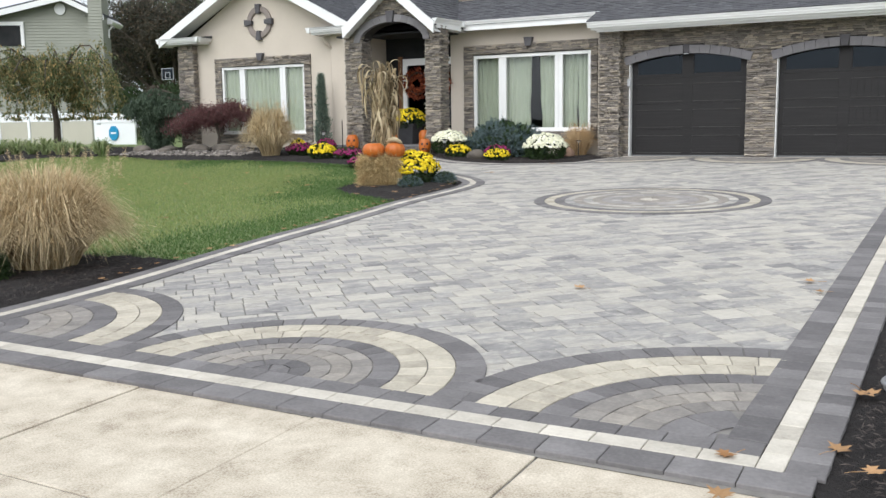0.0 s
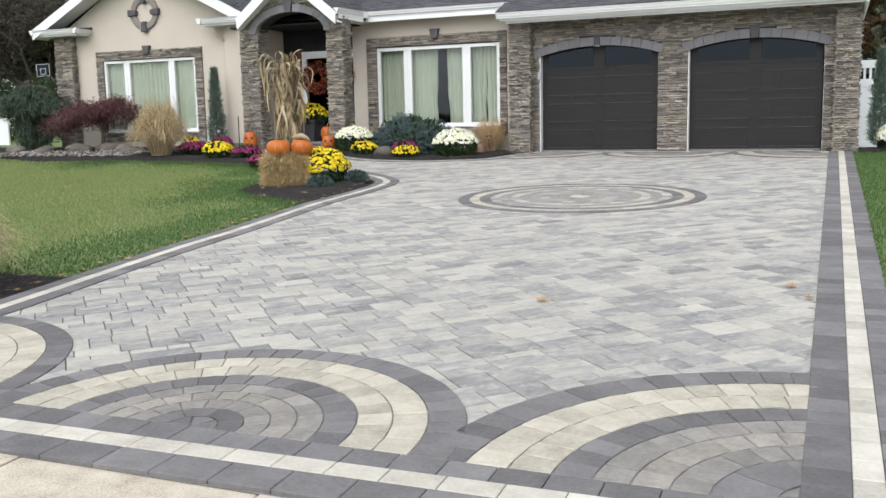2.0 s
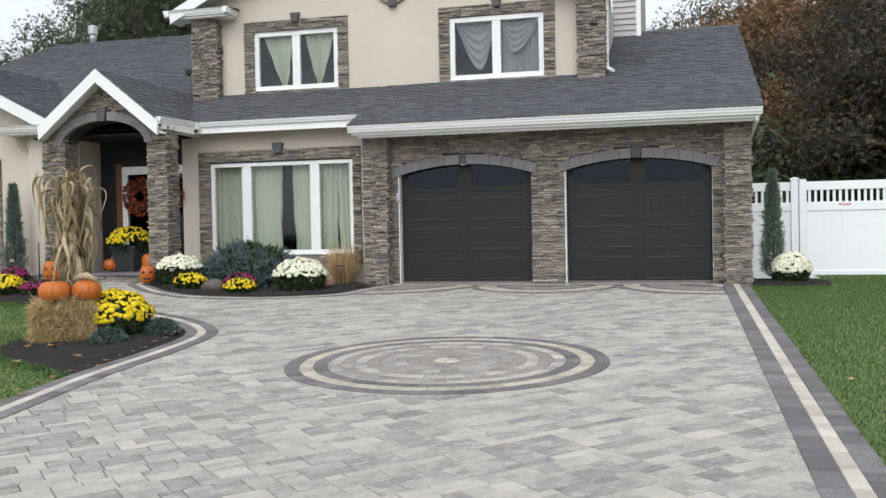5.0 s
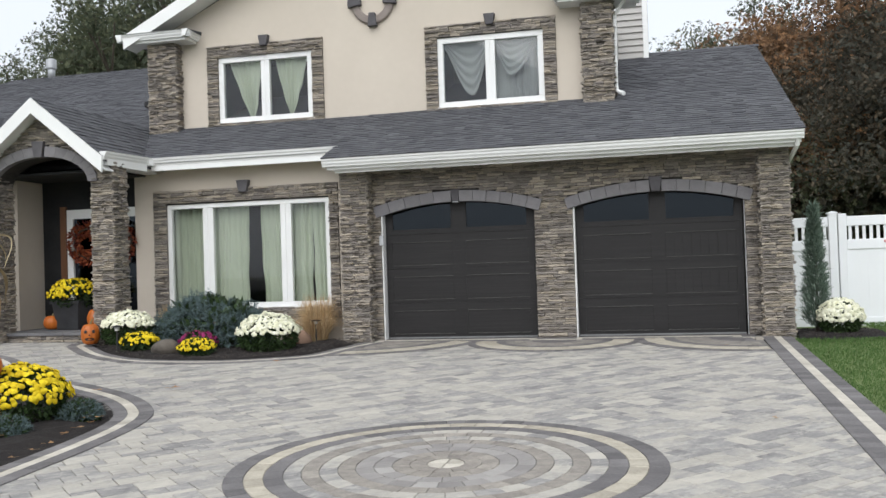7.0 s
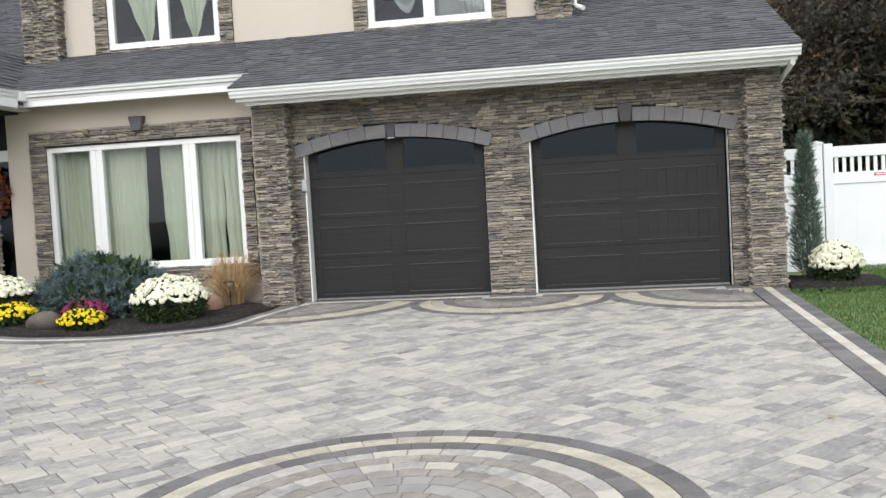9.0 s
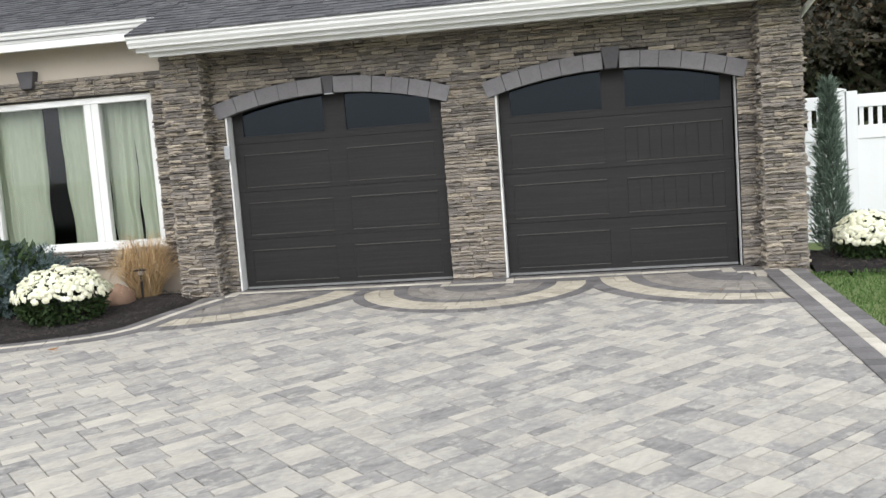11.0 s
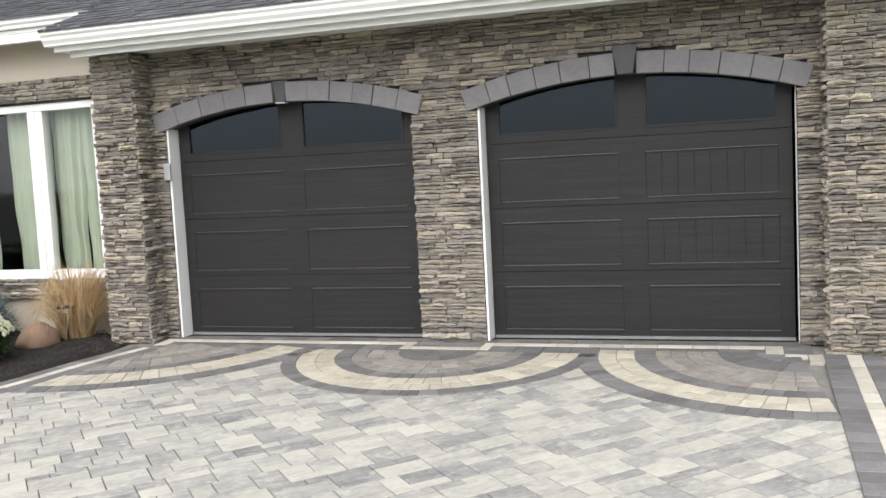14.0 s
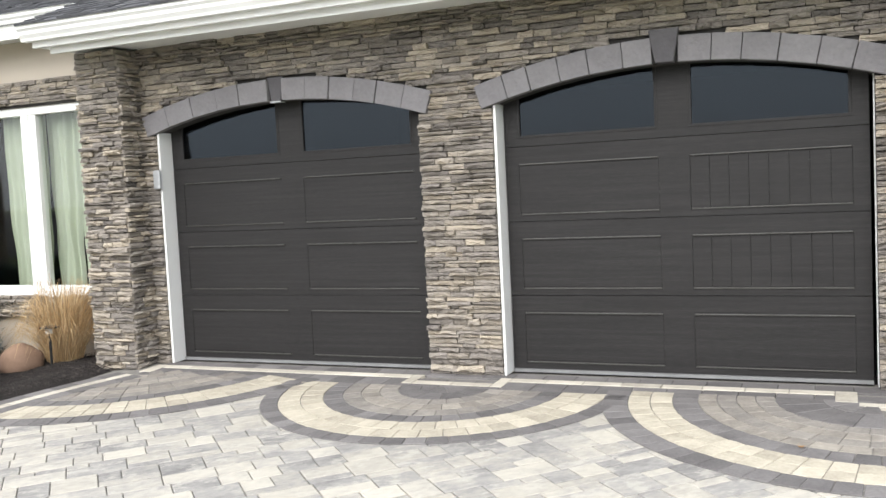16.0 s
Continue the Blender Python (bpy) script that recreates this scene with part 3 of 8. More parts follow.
# mulch beds: gently mounded sheets
def bed(poly, label, hump=0.05, step=0.1):
    xs = [p[0] for p in poly]
    ys = [p[1] for p in poly]
    X, Y = np.arange(min(xs), max(xs) + step, step), np.arange(min(ys), max(ys) + step, step)
    r = np.random.RandomState(len(poly))
    b, nx = Build(), len(X)
    mask = inside_many(poly, *np.meshgrid(X, Y)).tolist()
    v = []
    for j, y in enumerate(Y):
        for i, x in enumerate(X):
            edge = all(mask[min(max(j + dj, 0), len(Y) - 1)][min(max(i + di, 0), nx - 1)] for dj in (-2, 0, 2) for di in (-2, 0, 2))
            v.append((x + r.uniform(-0.02, 0.02), y + r.uniform(-0.02, 0.02), gz(x, y) + (hump if edge else 0.0) + r.uniform(-0.012, 0.014) - 0.015))
    f = []
    for j in range(len(Y) - 1):
        for i in range(nx - 1):
            if mask[j][i] or mask[j][i + 1] or mask[j + 1][i] or mask[j + 1][i + 1]:
                f.append((j * nx + i, j * nx + i + 1, (j + 1) * nx + i + 1, (j + 1) * nx + i))
    b.add(v, f)
    o = obj("mulch_bed", b, M_MULCH, label=label, category="flower bed", kind="structure", raw=True, smooth=True)
    # loose chips
    n = int(1100 * abs(sum(poly[i][0] * poly[i - 1][1] - poly[i - 1][0] * poly[i][1] for i in range(len(poly))) / 2))
    n = min(n, 14000)
    c = Build()
    q = rng(len(poly) + 5)
    k = 0
    cand = np.random.RandomState(9).uniform((min(xs), min(ys)), (max(xs), max(ys)), (n, 2))
    ok = np.all([inside_many(poly, cand[:, 0] + dx, cand[:, 1] + dy) for dx in (-0.07, 0.07) for dy in (-0.07, 0.07)], 0)
    for x, y in cand[ok].tolist():
        a, l, w = q.uniform(0, 6.3), q.uniform(0.008, 0.024), q.uniform(0.0014, 0.003)
        t = q.uniform(-0.5, 0.5)
        z = gz(x, y) + hump - 0.012
        dx, dy = math.cos(a), math.sin(a)
        c.add([(x - dx * l - dy * w, y - dy * l + dx * w, z - t * l), (x - dx * l + dy * w, y - dy * l - dx * w, z - t * l),
               (x + dx * l + dy * w, y + dy * l - dx * w, z + t * l), (x + dx * l - dy * w, y + dy * l + dx * w, z + t * l), (x, y, z + 0.004)],
              [(0, 1, 4), (1, 2, 4), (2, 3, 4), (3, 0, 4)])
    if c.n:
        obj("mulch_chips", c, M_CHIP, o, kind="stuff", raw=True)
    return o


k0 = min(range(len(LEFT_OUT)), key=lambda i: abs(LEFT_OUT[i][1] + 9.0))
bed(LEFT_OUT[k0:] + [(-7.15, -1.0), (-7.0, 0.1), (-13.4, 0.1), (-18, 0.5), (-40, 1), *LAWN_EDGE[::-1]][0:6] + LAWN_EDGE[::-1][1:], "black mulch bed curving along the house and walk", 0.04)
bed(FRONT_BED, "black mulch bed by the street", 0.04)
bed(offset_line(BED_WHITE, 0.1) + [(-0.6, 0.2), (-4.1, 0.2)], "black mulch bed under the front window", 0.05)
bed([(RIGHT_X(-16.36) + 0.22, -16.36), (RIGHT_X(-13.3) + 0.22, -13.3), (8.5, -13.3), (8.5, -16.36)], "black mulch strip beside the driveway", 0.03)
bed([(6.16, -0.5), (6.9, -0.62), (7.35, -0.2), (7.4, 0.9), (6.16, 0.9)], "black mulch patch at the garage corner", 0.03, 0.08)

# ---------------------------------------------------------------- driveway
driveway = empty("driveway", (0, 0, 0), "grey blended concrete pavers laid at forty-five degrees with banded borders", "driveway", kind="structure")
PAVED_ALL = offset_line(LEFT_WHITE, 0.18) + [(-4.2, -1.1)] + offset_line(BED_WHITE, 0.16) + [(-0.15, 0.2), (6.05, 0.2), (RIGHT_X(-0.3) + 0.2, -0.3), (RIGHT_X(-16.36) + 0.2, -16.36), (0.24, -16.36)]
obj("joint_sand", masked_sheet(np.arange(-7.4, 6.2, 0.1), np.arange(-16.5, 0.21, 0.1), -0.012, PAVED_ALL), M_JOINT, driveway, raw=True)


def band(line, d0, d1, length, mat, name, lift, gap=0.004, parent=None, group_all=None):
    """Blocks end to end along a line, between two offsets."""
    seg = [0.0]
    for a, b in zip(line, line[1:]):
        seg.append(seg[-1] + math.hypot(b[0] - a[0], b[1] - a[1]))

    def at(s):
        s = min(max(s, 0.0), seg[-1])
        i = max(0, min(len(seg) - 2, int(np.searchsorted(seg, s)) - 1))
        u = (s - seg[i]) / (seg[i + 1] - seg[i] + 1e-9)
        a, b = Vector(line[i]), Vector(line[i + 1])
        j0, j1 = max(0, i - 2), min(len(line) - 1, i + 3)
        t = (Vector(line[j1]) - Vector(line[j0])).normalized()
        p = a.lerp(b, u)
        return p, Vector((-t.y, t.x))

    n = max(1, round(seg[-1] / length))
    for k in range(n):
        (p0, n0), (p1, n1) = at(seg[-1] * k / n + gap / 2), at(seg[-1] * (k + 1) / n - gap / 2)
        q = [p0 + n0 * d0, p1 + n1 * d0, p1 + n1 * d1, p0 + n0 * d1]
        c = (q[0] + q[1] + q[2] + q[3]) / 4
        v, f = slab_arrays([(w.x, w.y) for w in q], 0.05)
        v[:, 2] += [gz(x, y) for x, y in v[:, :2]] + np.full(len(v), lift)
        v -= np.array((c.x, c.y, gz(c.x, c.y)))
        me = Build().add(v, f).mesh(name)
        me.materials.append(mat)
        piece(name, me, Matrix.Translation((c.x, c.y, gz(c.x, c.y))), parent or driveway)


def strip_piece(x0, x1, y0, y1, mat, name, lift=0.007):
    me = slab_mesh(name, [(-(x1 - x0) / 2 + 0.002, -(y1 - y0) / 2 + 0.002), ((x1 - x0) / 2 - 0.002, -(y1 - y0) / 2 + 0.002), ((x1 - x0) / 2 - 0.002, (y1 - y0) / 2 - 0.002), (-(x1 - x0) / 2 + 0.002, (y1 - y0) / 2 - 0.002)], 0.05, mat)
    piece(name, me, frame_on_ground((x0 + x1) / 2, (y0 + y1) / 2, 0, lift), driveway)


for line in (LEFT_WHITE, BED_WHITE):
    band(line, -0.05, 0.05, 0.20, M_IVORY, "white_border_paver", 0.007)
    band(line, 0.052, 0.18, 0.20, M_DARK, "dark_border_paver", 0.006)
    band(line, -0.19, -0.052, 0.20, M_DARK, "dark_border_paver", 0.0095)
band(RIGHT_WHITE, -0.10, 0.0, 0.17, M_IVORY, "white_border_paver", 0.007)
band(RIGHT_WHITE, -0.245, -0.102, 0.145, M_DARK, "dark_border_paver", 0.006)
band([(p[0], p[1]) for p in RIGHT_WHITE if p[1] > -16.1], 0.002, 0.16, 0.15, M_DARK, "dark_border_paver", 0.0095)
xr = RIGHT_X(-16.29)
FRONT_Y = lambda x: -16.185 - 0.016 * (5.84 - x)
FRONT = [(x, FRONT_Y(x)) for x in np.linspace(0.55, xr + 0.0, 40)]
band(FRONT, 0.0, 0.11, 0.22, M_IVORY, "white_border_paver", 0.008)
band([(x, FRONT_Y(x)) for x in np.linspace(0.55, xr + 0.22, 40)], -0.17, -0.002, 0.26, M_DARK, "dark_border_paver", 0.0065)
band(FRONT, 0.112, 0.30, 0.19, M_DARK, "dark_border_paver", 0.0048)
# stepped line of blocks before the garage doors
for x0, x1, y0, y1 in [(0.06, 2.36, -0.20, -0.11), (2.36, 2.45, -0.36, -0.11), (2.45, 3.05, -0.36, -0.27), (3.05, 3.14, -0.36, -0.11), (3.14, 5.27, -0.20, -0.11), (5.27, 5.40, -0.36, -0.11), (5.40, 5.56, -0.44, -0.36), (5.56, 5.67, -0.60, -0.36), (5.67, 5.735, -0.60, -0.52), (-0.06, 0.06, -0.36, -0.11)]:
    n = max(1, round((x1 - x0) / 0.26))
    for k in range(n):
        strip_piece(x0 + (x1 - x0) * k / n, x0 + (x1 - x0) * (k + 1) / n, y0, y1, M_IVORY, "threshold_block", 0.009)
for k in range(25):
    strip_piece(-0.02 + 0.225 * k, 0.205 + 0.225 * k, -0.108, 0.05, M_DARK, "dark_border_paver", 0.002)
    strip_piece(-0.02 + 0.225 * k, 0.205 + 0.225 * k, -0.42, -0.2, M_DARK, "dark_border_paver", 0.0045)


def ring_set(name, cx, cy, rings, a0, a1, label, keep=None):
    """Concentric rings of wedge pavers on the slope, each wedge a piece. rings: (inner, outer, wedge length, material)."""
    host = empty(name, (0, 0, 0), label, "paving", kind="structure")
    R = max(r[1] for r in rings)
    n = 64
    low = min(cy, -0.6)
    host_m = frame_on_ground(cx, low)
    host_m.translation = Vector((cx, cy, gz(cx, low) + 0.031 * (cy - low)))
    fan = Build()
    pts = [host_m @ Vector((R * math.cos(a), R * math.sin(a), 0.0005)) for a in np.linspace(a0, a1, n)]
    pts = [p for p in pts if keep is None or keep(p.x, p.y)]
    fan.add([host_m @ Vector((0, 0, 0.0005)), *pts], [(0, i, i + 1) for i in range(1, len(pts))])
    obj("joint_bed", fan, M_JOINT, host, raw=True)
    for q, (r0, r1, length, mat) in enumerate(rings):
        m = max(3, round((a1 - a0) * (r0 + r1) / 2 / length))
        da = (a1 - a0) / m
        g = 0.0022 / max(0.06, (r0 + r1) / 2)
        arc = 3 if da < 0.5 else 8
        lo, hi = [(max(r0, 0.002) + 0.003) * np.array((math.cos(t), math.sin(t))) for t in np.linspace(-da / 2 + g, da / 2 - g, arc)], [(r1 - 0.003) * np.array((math.cos(t), math.sin(t))) for t in np.linspace(da / 2 - g, -da / 2 + g, arc)]
        ctr = np.array(((r0 + r1) / 2, 0))
        poly = [tuple(p - ctr) for p in (lo if r0 > 0.01 else lo[:1])] + [tuple(p - ctr) for p in hi]
        me = slab_mesh("wedge_paver", poly, 0.03, mat)
        for k in range(m):
            a = a0 + da * (k + 0.5)
            pm = host_m @ Matrix.Rotation(a, 4, "Z") @ Matrix.Translation((ctr[0], 0, 0.0065 + 0.0007 * ((k * 7 + q) % 3)))
            if keep is None or keep(*pm.translation[:2]):
                piece("wedge_paver", me, pm, host)
    return host


PI = math.pi
MED = (2.845, -7.87)
ring_set("paving_medallion", *MED, [(0, 0.13, 0.10, M_IVORY), (0.13, 0.25, 0.11, M_TAN), (0.25, 0.37, 0.13, M_TAN), (0.37, 0.495, 0.15, M_BROWN), (0.495, 0.62, 0.16, M_BROWN), (0.62, 0.74, 0.17, M_TAN), (0.74, 0.865, 0.18, M_PAVER),
                                    (0.865, 0.985, 0.19, M_TAN), (0.985, 1.105, 0.2, M_PAVER), (1.105, 1.235, 0.2, M_DARK), (1.235, 1.365, 0.21, M_CREAM), (1.365, 1.5, 0.16, M_DARK)], 0, 2 * PI, "round paved medallion of charcoal and cream rings set in the driveway")



def fan_rings(core, dark_in, cream_in, cream_out, dark_out):
    """Half-round fan: charcoal core, tan rings, charcoal band, two cream rings, charcoal rim."""
    mid = (cream_in + cream_out) / 2
    cut = np.linspace(core, dark_in, max(2, round((dark_in - core) / 0.125)) + 1).tolist()
    inner = [(a, b, 0.115 + 0.012 * i, (M_TAN, M_FANGREY)[(i + 1) % 2]) for i, (a, b) in enumerate(zip(cut[:-1], cut[1:]))]
    return [(0, core * 0.52, 0.12, M_DARK), (core * 0.52, core, 0.15, M_DARK), *inner, (dark_in, cream_in, 0.12, M_DARK),
            (cream_in, mid, 0.125, M_CREAM), (mid, cream_out, 0.14, M_CREAM), (cream_out, dark_out, 0.13, M_DARK)]


in_paved = lambda x, y: inside(PAVED, x, y)
FANS = [("paving_fan", 3.24, -15.965, fan_rings(0.22, 0.55, 0.69, 0.985, 1.145), 0, PI, None),
        ("paving_fan", 5.73, -15.965, fan_rings(0.42, 0.81, 0.955, 1.275, 1.455), PI / 2 - 0.03, PI, lambda x, y: x < RIGHT_X(y) - 0.13),
        ("paving_fan", 0.83, -15.965, fan_rings(0.3, 0.70, 0.85, 1.145, 1.285), 0, PI, lambda x, y: in_paved(x - 0.14, y)),
        ("paving_fan", 2.74, -0.418, fan_rings(0.33, 0.718, 0.855, 1.167, 1.29), PI, 2 * PI, None),
        ("paving_fan", 5.50, -0.305, fan_rings(0.57, 1.03, 1.185, 1.46, 1.62), PI, 1.5 * PI + 0.1, lambda x, y: x < RIGHT_X(y) - 0.13 and y < -0.34),
        ("paving_fan", -0.337, 0.113, fan_rings(0.6, 1.44, 1.585, 1.90, 2.07), 1.5 * PI, 1.99 * PI, lambda x, y: y < -0.33 and in_paved(x - 0.14, y - 0.05))]
for q in FANS:
    ring_set(*q[:6], "half-round fan of charcoal and cream wedge pavers", q[6])
HOLES = [(MED[0], MED[1], 1.5)] + [(q[1], q[2], q[3][-1][1]) for q in FANS]


def lay_field():
    """Blended pavers at forty-five degrees: courses of three depths, each broken into blocks of several lengths."""
    q = rng(11)
    u, w = Vector((1, 1)).normalized(), Vector((-1, 1)).normalized()
    o = Vector((0, -8))
    g = 0.0030
    rest, meshes, picked = Build(), {}, 0
    blocks = []
    t = -13.0
    while t < 13.0:
        h = q.choice((0.239, 0.239, 0.160))
        s = -13.0 + q.uniform(0, 0.4)
        while s < 13.0:
            if h == 0.239:
                kind = q.random()
                if kind < 0.22:
                    l = q.choice((0.239, 0.160))
                    blocks.append((s, t, l, h))
                elif kind < 0.62:
                    l = q.choice((0.239, 0.239, 0.160, 0.281))
                    a = q.choice((0.080, 0.160, 0.120))
                    blocks += [(s, t, l, a), (s, t + a, l, h - a)]
                else:
                    l, a, k = 0.320, q.choice((0.080, 0.160)), q.choice((0.121, 0.160, 0.198))
                    blocks += [(s, t, l, a), (s, t + a, k, h - a), (s + k, t + a, l - k, h - a)]
            else:
                l = q.choice((0.239, 0.160, 0.281, 0.198))
                blocks.append((s, t, l, h))
            s += l
        t += h
    lo, hi = np.array((-8.2, -17.0)), np.array((6.6, 0.4))
    S = np.array(blocks)
    cs, ct = S[:, 0] + S[:, 2] / 2, S[:, 1] + S[:, 3] / 2
    CX, CY = o.x + u.x * cs + w.x * ct, o.y + u.y * cs + w.y * ct
    near = (CX > lo[0]) & (CX < hi[0]) & (CY > lo[1]) & (CY < hi[1])
    S, CX, CY = S[near], CX[near], CY[near]
    corner = []
    for a, b in ((0, 0), (1, 0), (1, 1), (0, 1)):
        x = o.x + u.x * (S[:, 0] + a * S[:, 2]) + w.x * (S[:, 1] + b * S[:, 3])
        y = o.y + u.y * (S[:, 0] + a * S[:, 2]) + w.y * (S[:, 1] + b * S[:, 3])
        corner.append((x, y))
    ins = np.array([inside_many(PAVED, x, y) for x, y in corner])
    ctr_in = inside_many(PAVED, CX, CY)
    hole = np.zeros(len(S), bool)
    for hx, hy, hr in HOLES:
        hole |= np.all([np.hypot(x - hx, y - hy) < hr - 0.03 for x, y in corner], 0)
    for k in range(len(S)):
        if hole[k] or not (ins[:, k].any() or ctr_in[k]):
            continue
        l, d = S[k, 2], S[k, 3]
        lift = q.uniform(-0.002, 0.001)
        if ins[:, k].all():
            m = frame_on_ground(CX[k], CY[k], math.pi / 4 + q.uniform(-0.006, 0.006), lift)
            poly = [(-l / 2 + g, -d / 2 + g), (l / 2 - g, -d / 2 + g), (l / 2 - g, d / 2 - g), (-l / 2 + g, d / 2 - g)]
            key = (round(l, 3), round(d, 3))
            if key not in meshes:
                meshes[key] = slab_mesh("paver", poly, 0.05, M_PAVER)
            if picked < 300 and 0.4 < CX[k] and -5.2 < CY[k] < -1.5:
                piece("paver", meshes[key], m, driveway)
                picked += 1
            else:
                v, f = slab_arrays(poly, 0.05)
                rest.add(v @ np.array(m.to_3x3()).T + np.array(m.translation), f)
        else:
            # cut pieces at the edge
            nx, ny = max(1, round(l / 0.045)), max(1, round(d / 0.045))
            for i in range(nx):
                for j in range(ny):
                    c = o + u * (S[k, 0] + l * (i + 0.5) / nx) + w * (S[k, 1] + d * (j + 0.5) / ny)
                    if inside(PAVED, c.x, c.y):
                        v, f = slab_arrays([(-l / nx / 2, -d / ny / 2), (l / nx / 2, -d / ny / 2), (l / nx / 2, d / ny / 2), (-l / nx / 2, d / ny / 2)], 0.05, 0.001)
                        m = frame_on_ground(c.x, c.y, math.pi / 4, lift)
                        rest.add(v @ np.array(m.to_3x3()).T + np.array(m.translation), f)
    tagged(obj("pavers", rest, M_PAVER, driveway, raw=True), kind="stuff")


# ---------------------------------------------------------------- the house
def stone_variants():
    out = []
    for s in range(7):
        r = np.random.RandomState(s + 20)
        v, f = [], []
        nx, nz = 4, 3
        for j in range(nz):
            for i in range(nx):
                x, z = i / (nx - 1) - 0.5, j / (nz - 1) - 0.5
                rim = (i in (0, nx - 1)) or (j in (0, nz - 1))
                v.append((x * 0.975 + (r.uniform(-0.09, 0.09) if 0 < i < nx - 1 else r.uniform(-0.02, 0.02)), -0.5 + (0.30 if rim else 0.0) + r.uniform(-0.2, 0.2), z * 0.86 + r.uniform(-0.08, 0.08)))
        for j in range(nz - 1):
            for i in range(nx - 1):
                a = j * nx + i
                f.append((a, a + 1, a + nx + 1, a + nx))
        loop = [*range(nx), nx * 2 - 1, nx * 3 - 1, *range(nx * 3 - 2, nx * 2 - 1, -1), nx]
        k = len(v)
        v += [(v[i][0], 0.5, v[i][2]) for i in loop]
        for q in range(len(loop)):
            p = (q + 1) % len(loop)
            f.append((loop[q], k + q, k + p, loop[p]))
        me = Build().add(v, f).mesh("stone")
        fix(me)
        me.materials.append(M_STONE)
        out.append(me)
    return out


STONES = stone_variants()
STONE_ARR = []
for _me in STONES:
    _v = np.empty(len(_me.vertices) * 3)
    _me.vertices.foreach_get("co", _v)
    STONE_ARR.append((_v.reshape(-1, 3), [tuple(p.vertices) for p in _me.polygons]))


def stone_face(host, x0, x1, z0, z1, m, seed, blocked=None, singles=0, row=(0.02, 0.05), run=(0.07, 0.28), proud=0.055):
    """Stacked ledgestone over a rectangle of the plane y=0 of the pose m (facing -y). blocked(z, z2) gives the stretches of x left free."""
    q = rng(seed)
    z, rest, made = z0, Build(), 0
    while z < z1 - 0.015:
        h = min(q.uniform(*row), z1 - z)
        if z1 - z - h < 0.03:
            h = z1 - z
        spans = [(x0, x1)]
        for b0, b1 in (blocked(z, z + h) if blocked else ()):
            nxt = []
            for a, b in spans:
                if b1 <= a or b0 >= b:
                    nxt.append((a, b))
                else:
                    nxt += [(a, b0)] if b0 > a else []
                    nxt += [(b1, b)] if b1 < b else []
            spans = nxt
        for a, b in spans:
            x = a
            while x < b - 0.01:
                l = min(q.uniform(*run), b - x)
                if b - x - l < 0.07:
                    l = b - x
                d = proud * q.uniform(0.35, 1.35)
                two_rows = h > 0.055 and q.random() < 0.3
                for zz, hh in ([(z, h * 0.5), (z + h * 0.5, h * 0.5)] if two_rows else [(z, h)]):
                    k = q.randrange(len(STONES))
                    d2 = d * q.uniform(0.8, 1.15)
                    pm = m @ Matrix.Translation((x + l / 2, -d2 / 2, zz + hh / 2)) @ Matrix.Diagonal((l * q.choice((1, -1)), d2, hh, 1))
                    if made < singles:
                        piece("stone", STONES[k], pm, host)
                        made += 1
                    else:
                        v, f = STONE_ARR[k]
                        mm = np.array(pm)
                        rest.add(v @ mm[:3, :3].T + mm[:3, 3], f)
                x += l
        z += h
    if rest.n:
        tagged(obj("stacked_stones", rest, M_STONE, host), kind="stuff")


FRONTFACE = lambda y: Matrix.Translation((0, y, 0))
RIGHTFACE = lambda x: Matrix.Translation((x, 0, 0)) @ Matrix.Rotation(math.pi / 2, 4, "Z")   # local x runs along +y, facing +x
LEFTFACE = lambda x: Matrix.Translation((x, 0, 0)) @ Matrix.Rotation(-math.pi / 2, 4, "Z")

house = empty("house", (0, 0, 0), "beige stucco house with stacked-stone garage front and charcoal roofs", "house")

# --- garage wall with two arched openings
D1, D2 = (0.0, 2.455), (3.04, 5.53)
SPRING, RISE, BAND = 1.97, 0.18, 0.17


def arch_z(d, x, grow=0.0):
    """Height of an opening's arch at x, grown outwards."""
    c, h = (d[0] + d[1]) / 2, (d[1] - d[0]) / 2
    R = (h * h + RISE * RISE) / (2 * RISE)
    dx = abs(x - c)
    if dx > h + grow:
        return None
    return SPRING + RISE - R + math.sqrt(max(0, (R + grow) ** 2 - dx * dx))


WALL_TOP = 2.70
b = Build()
xs = sorted({-0.6, 6.12, *np.linspace(*D1, 17), *np.linspace(*D2, 17)})
for a, c in zip(xs, xs[1:]):
    mid = (a + c) / 2
    d = D1 if D1[0] < mid < D1[1] else D2 if D2[0] < mid < D2[1] else None
    za, zc = (arch_z(d, a), arch_z(d, c)) if d else (-0.25, -0.25)
    b.add([(a, 0, za), (c, 0, zc), (c, 0, WALL_TOP), (a, 0, WALL_TOP), (a, 0.3, za), (c, 0.3, zc), (c, 0.3, WALL_TOP), (a, 0.3, WALL_TOP)], [(0, 1, 2, 3), (5, 4, 7, 6), (0, 4, 5, 1)])
for x in (*D1, *D2):
    b.add([(x, 0, -0.25), (x, 0.3, -0.25), (x, 0.3, SPRING), (x, 0, SPRING)], [(0, 1, 2, 3)])
garage_wall = part("garage_wall", b, M_MORTAR, house, "grey-brown stacked ledgestone around the garage doors", raw=True)


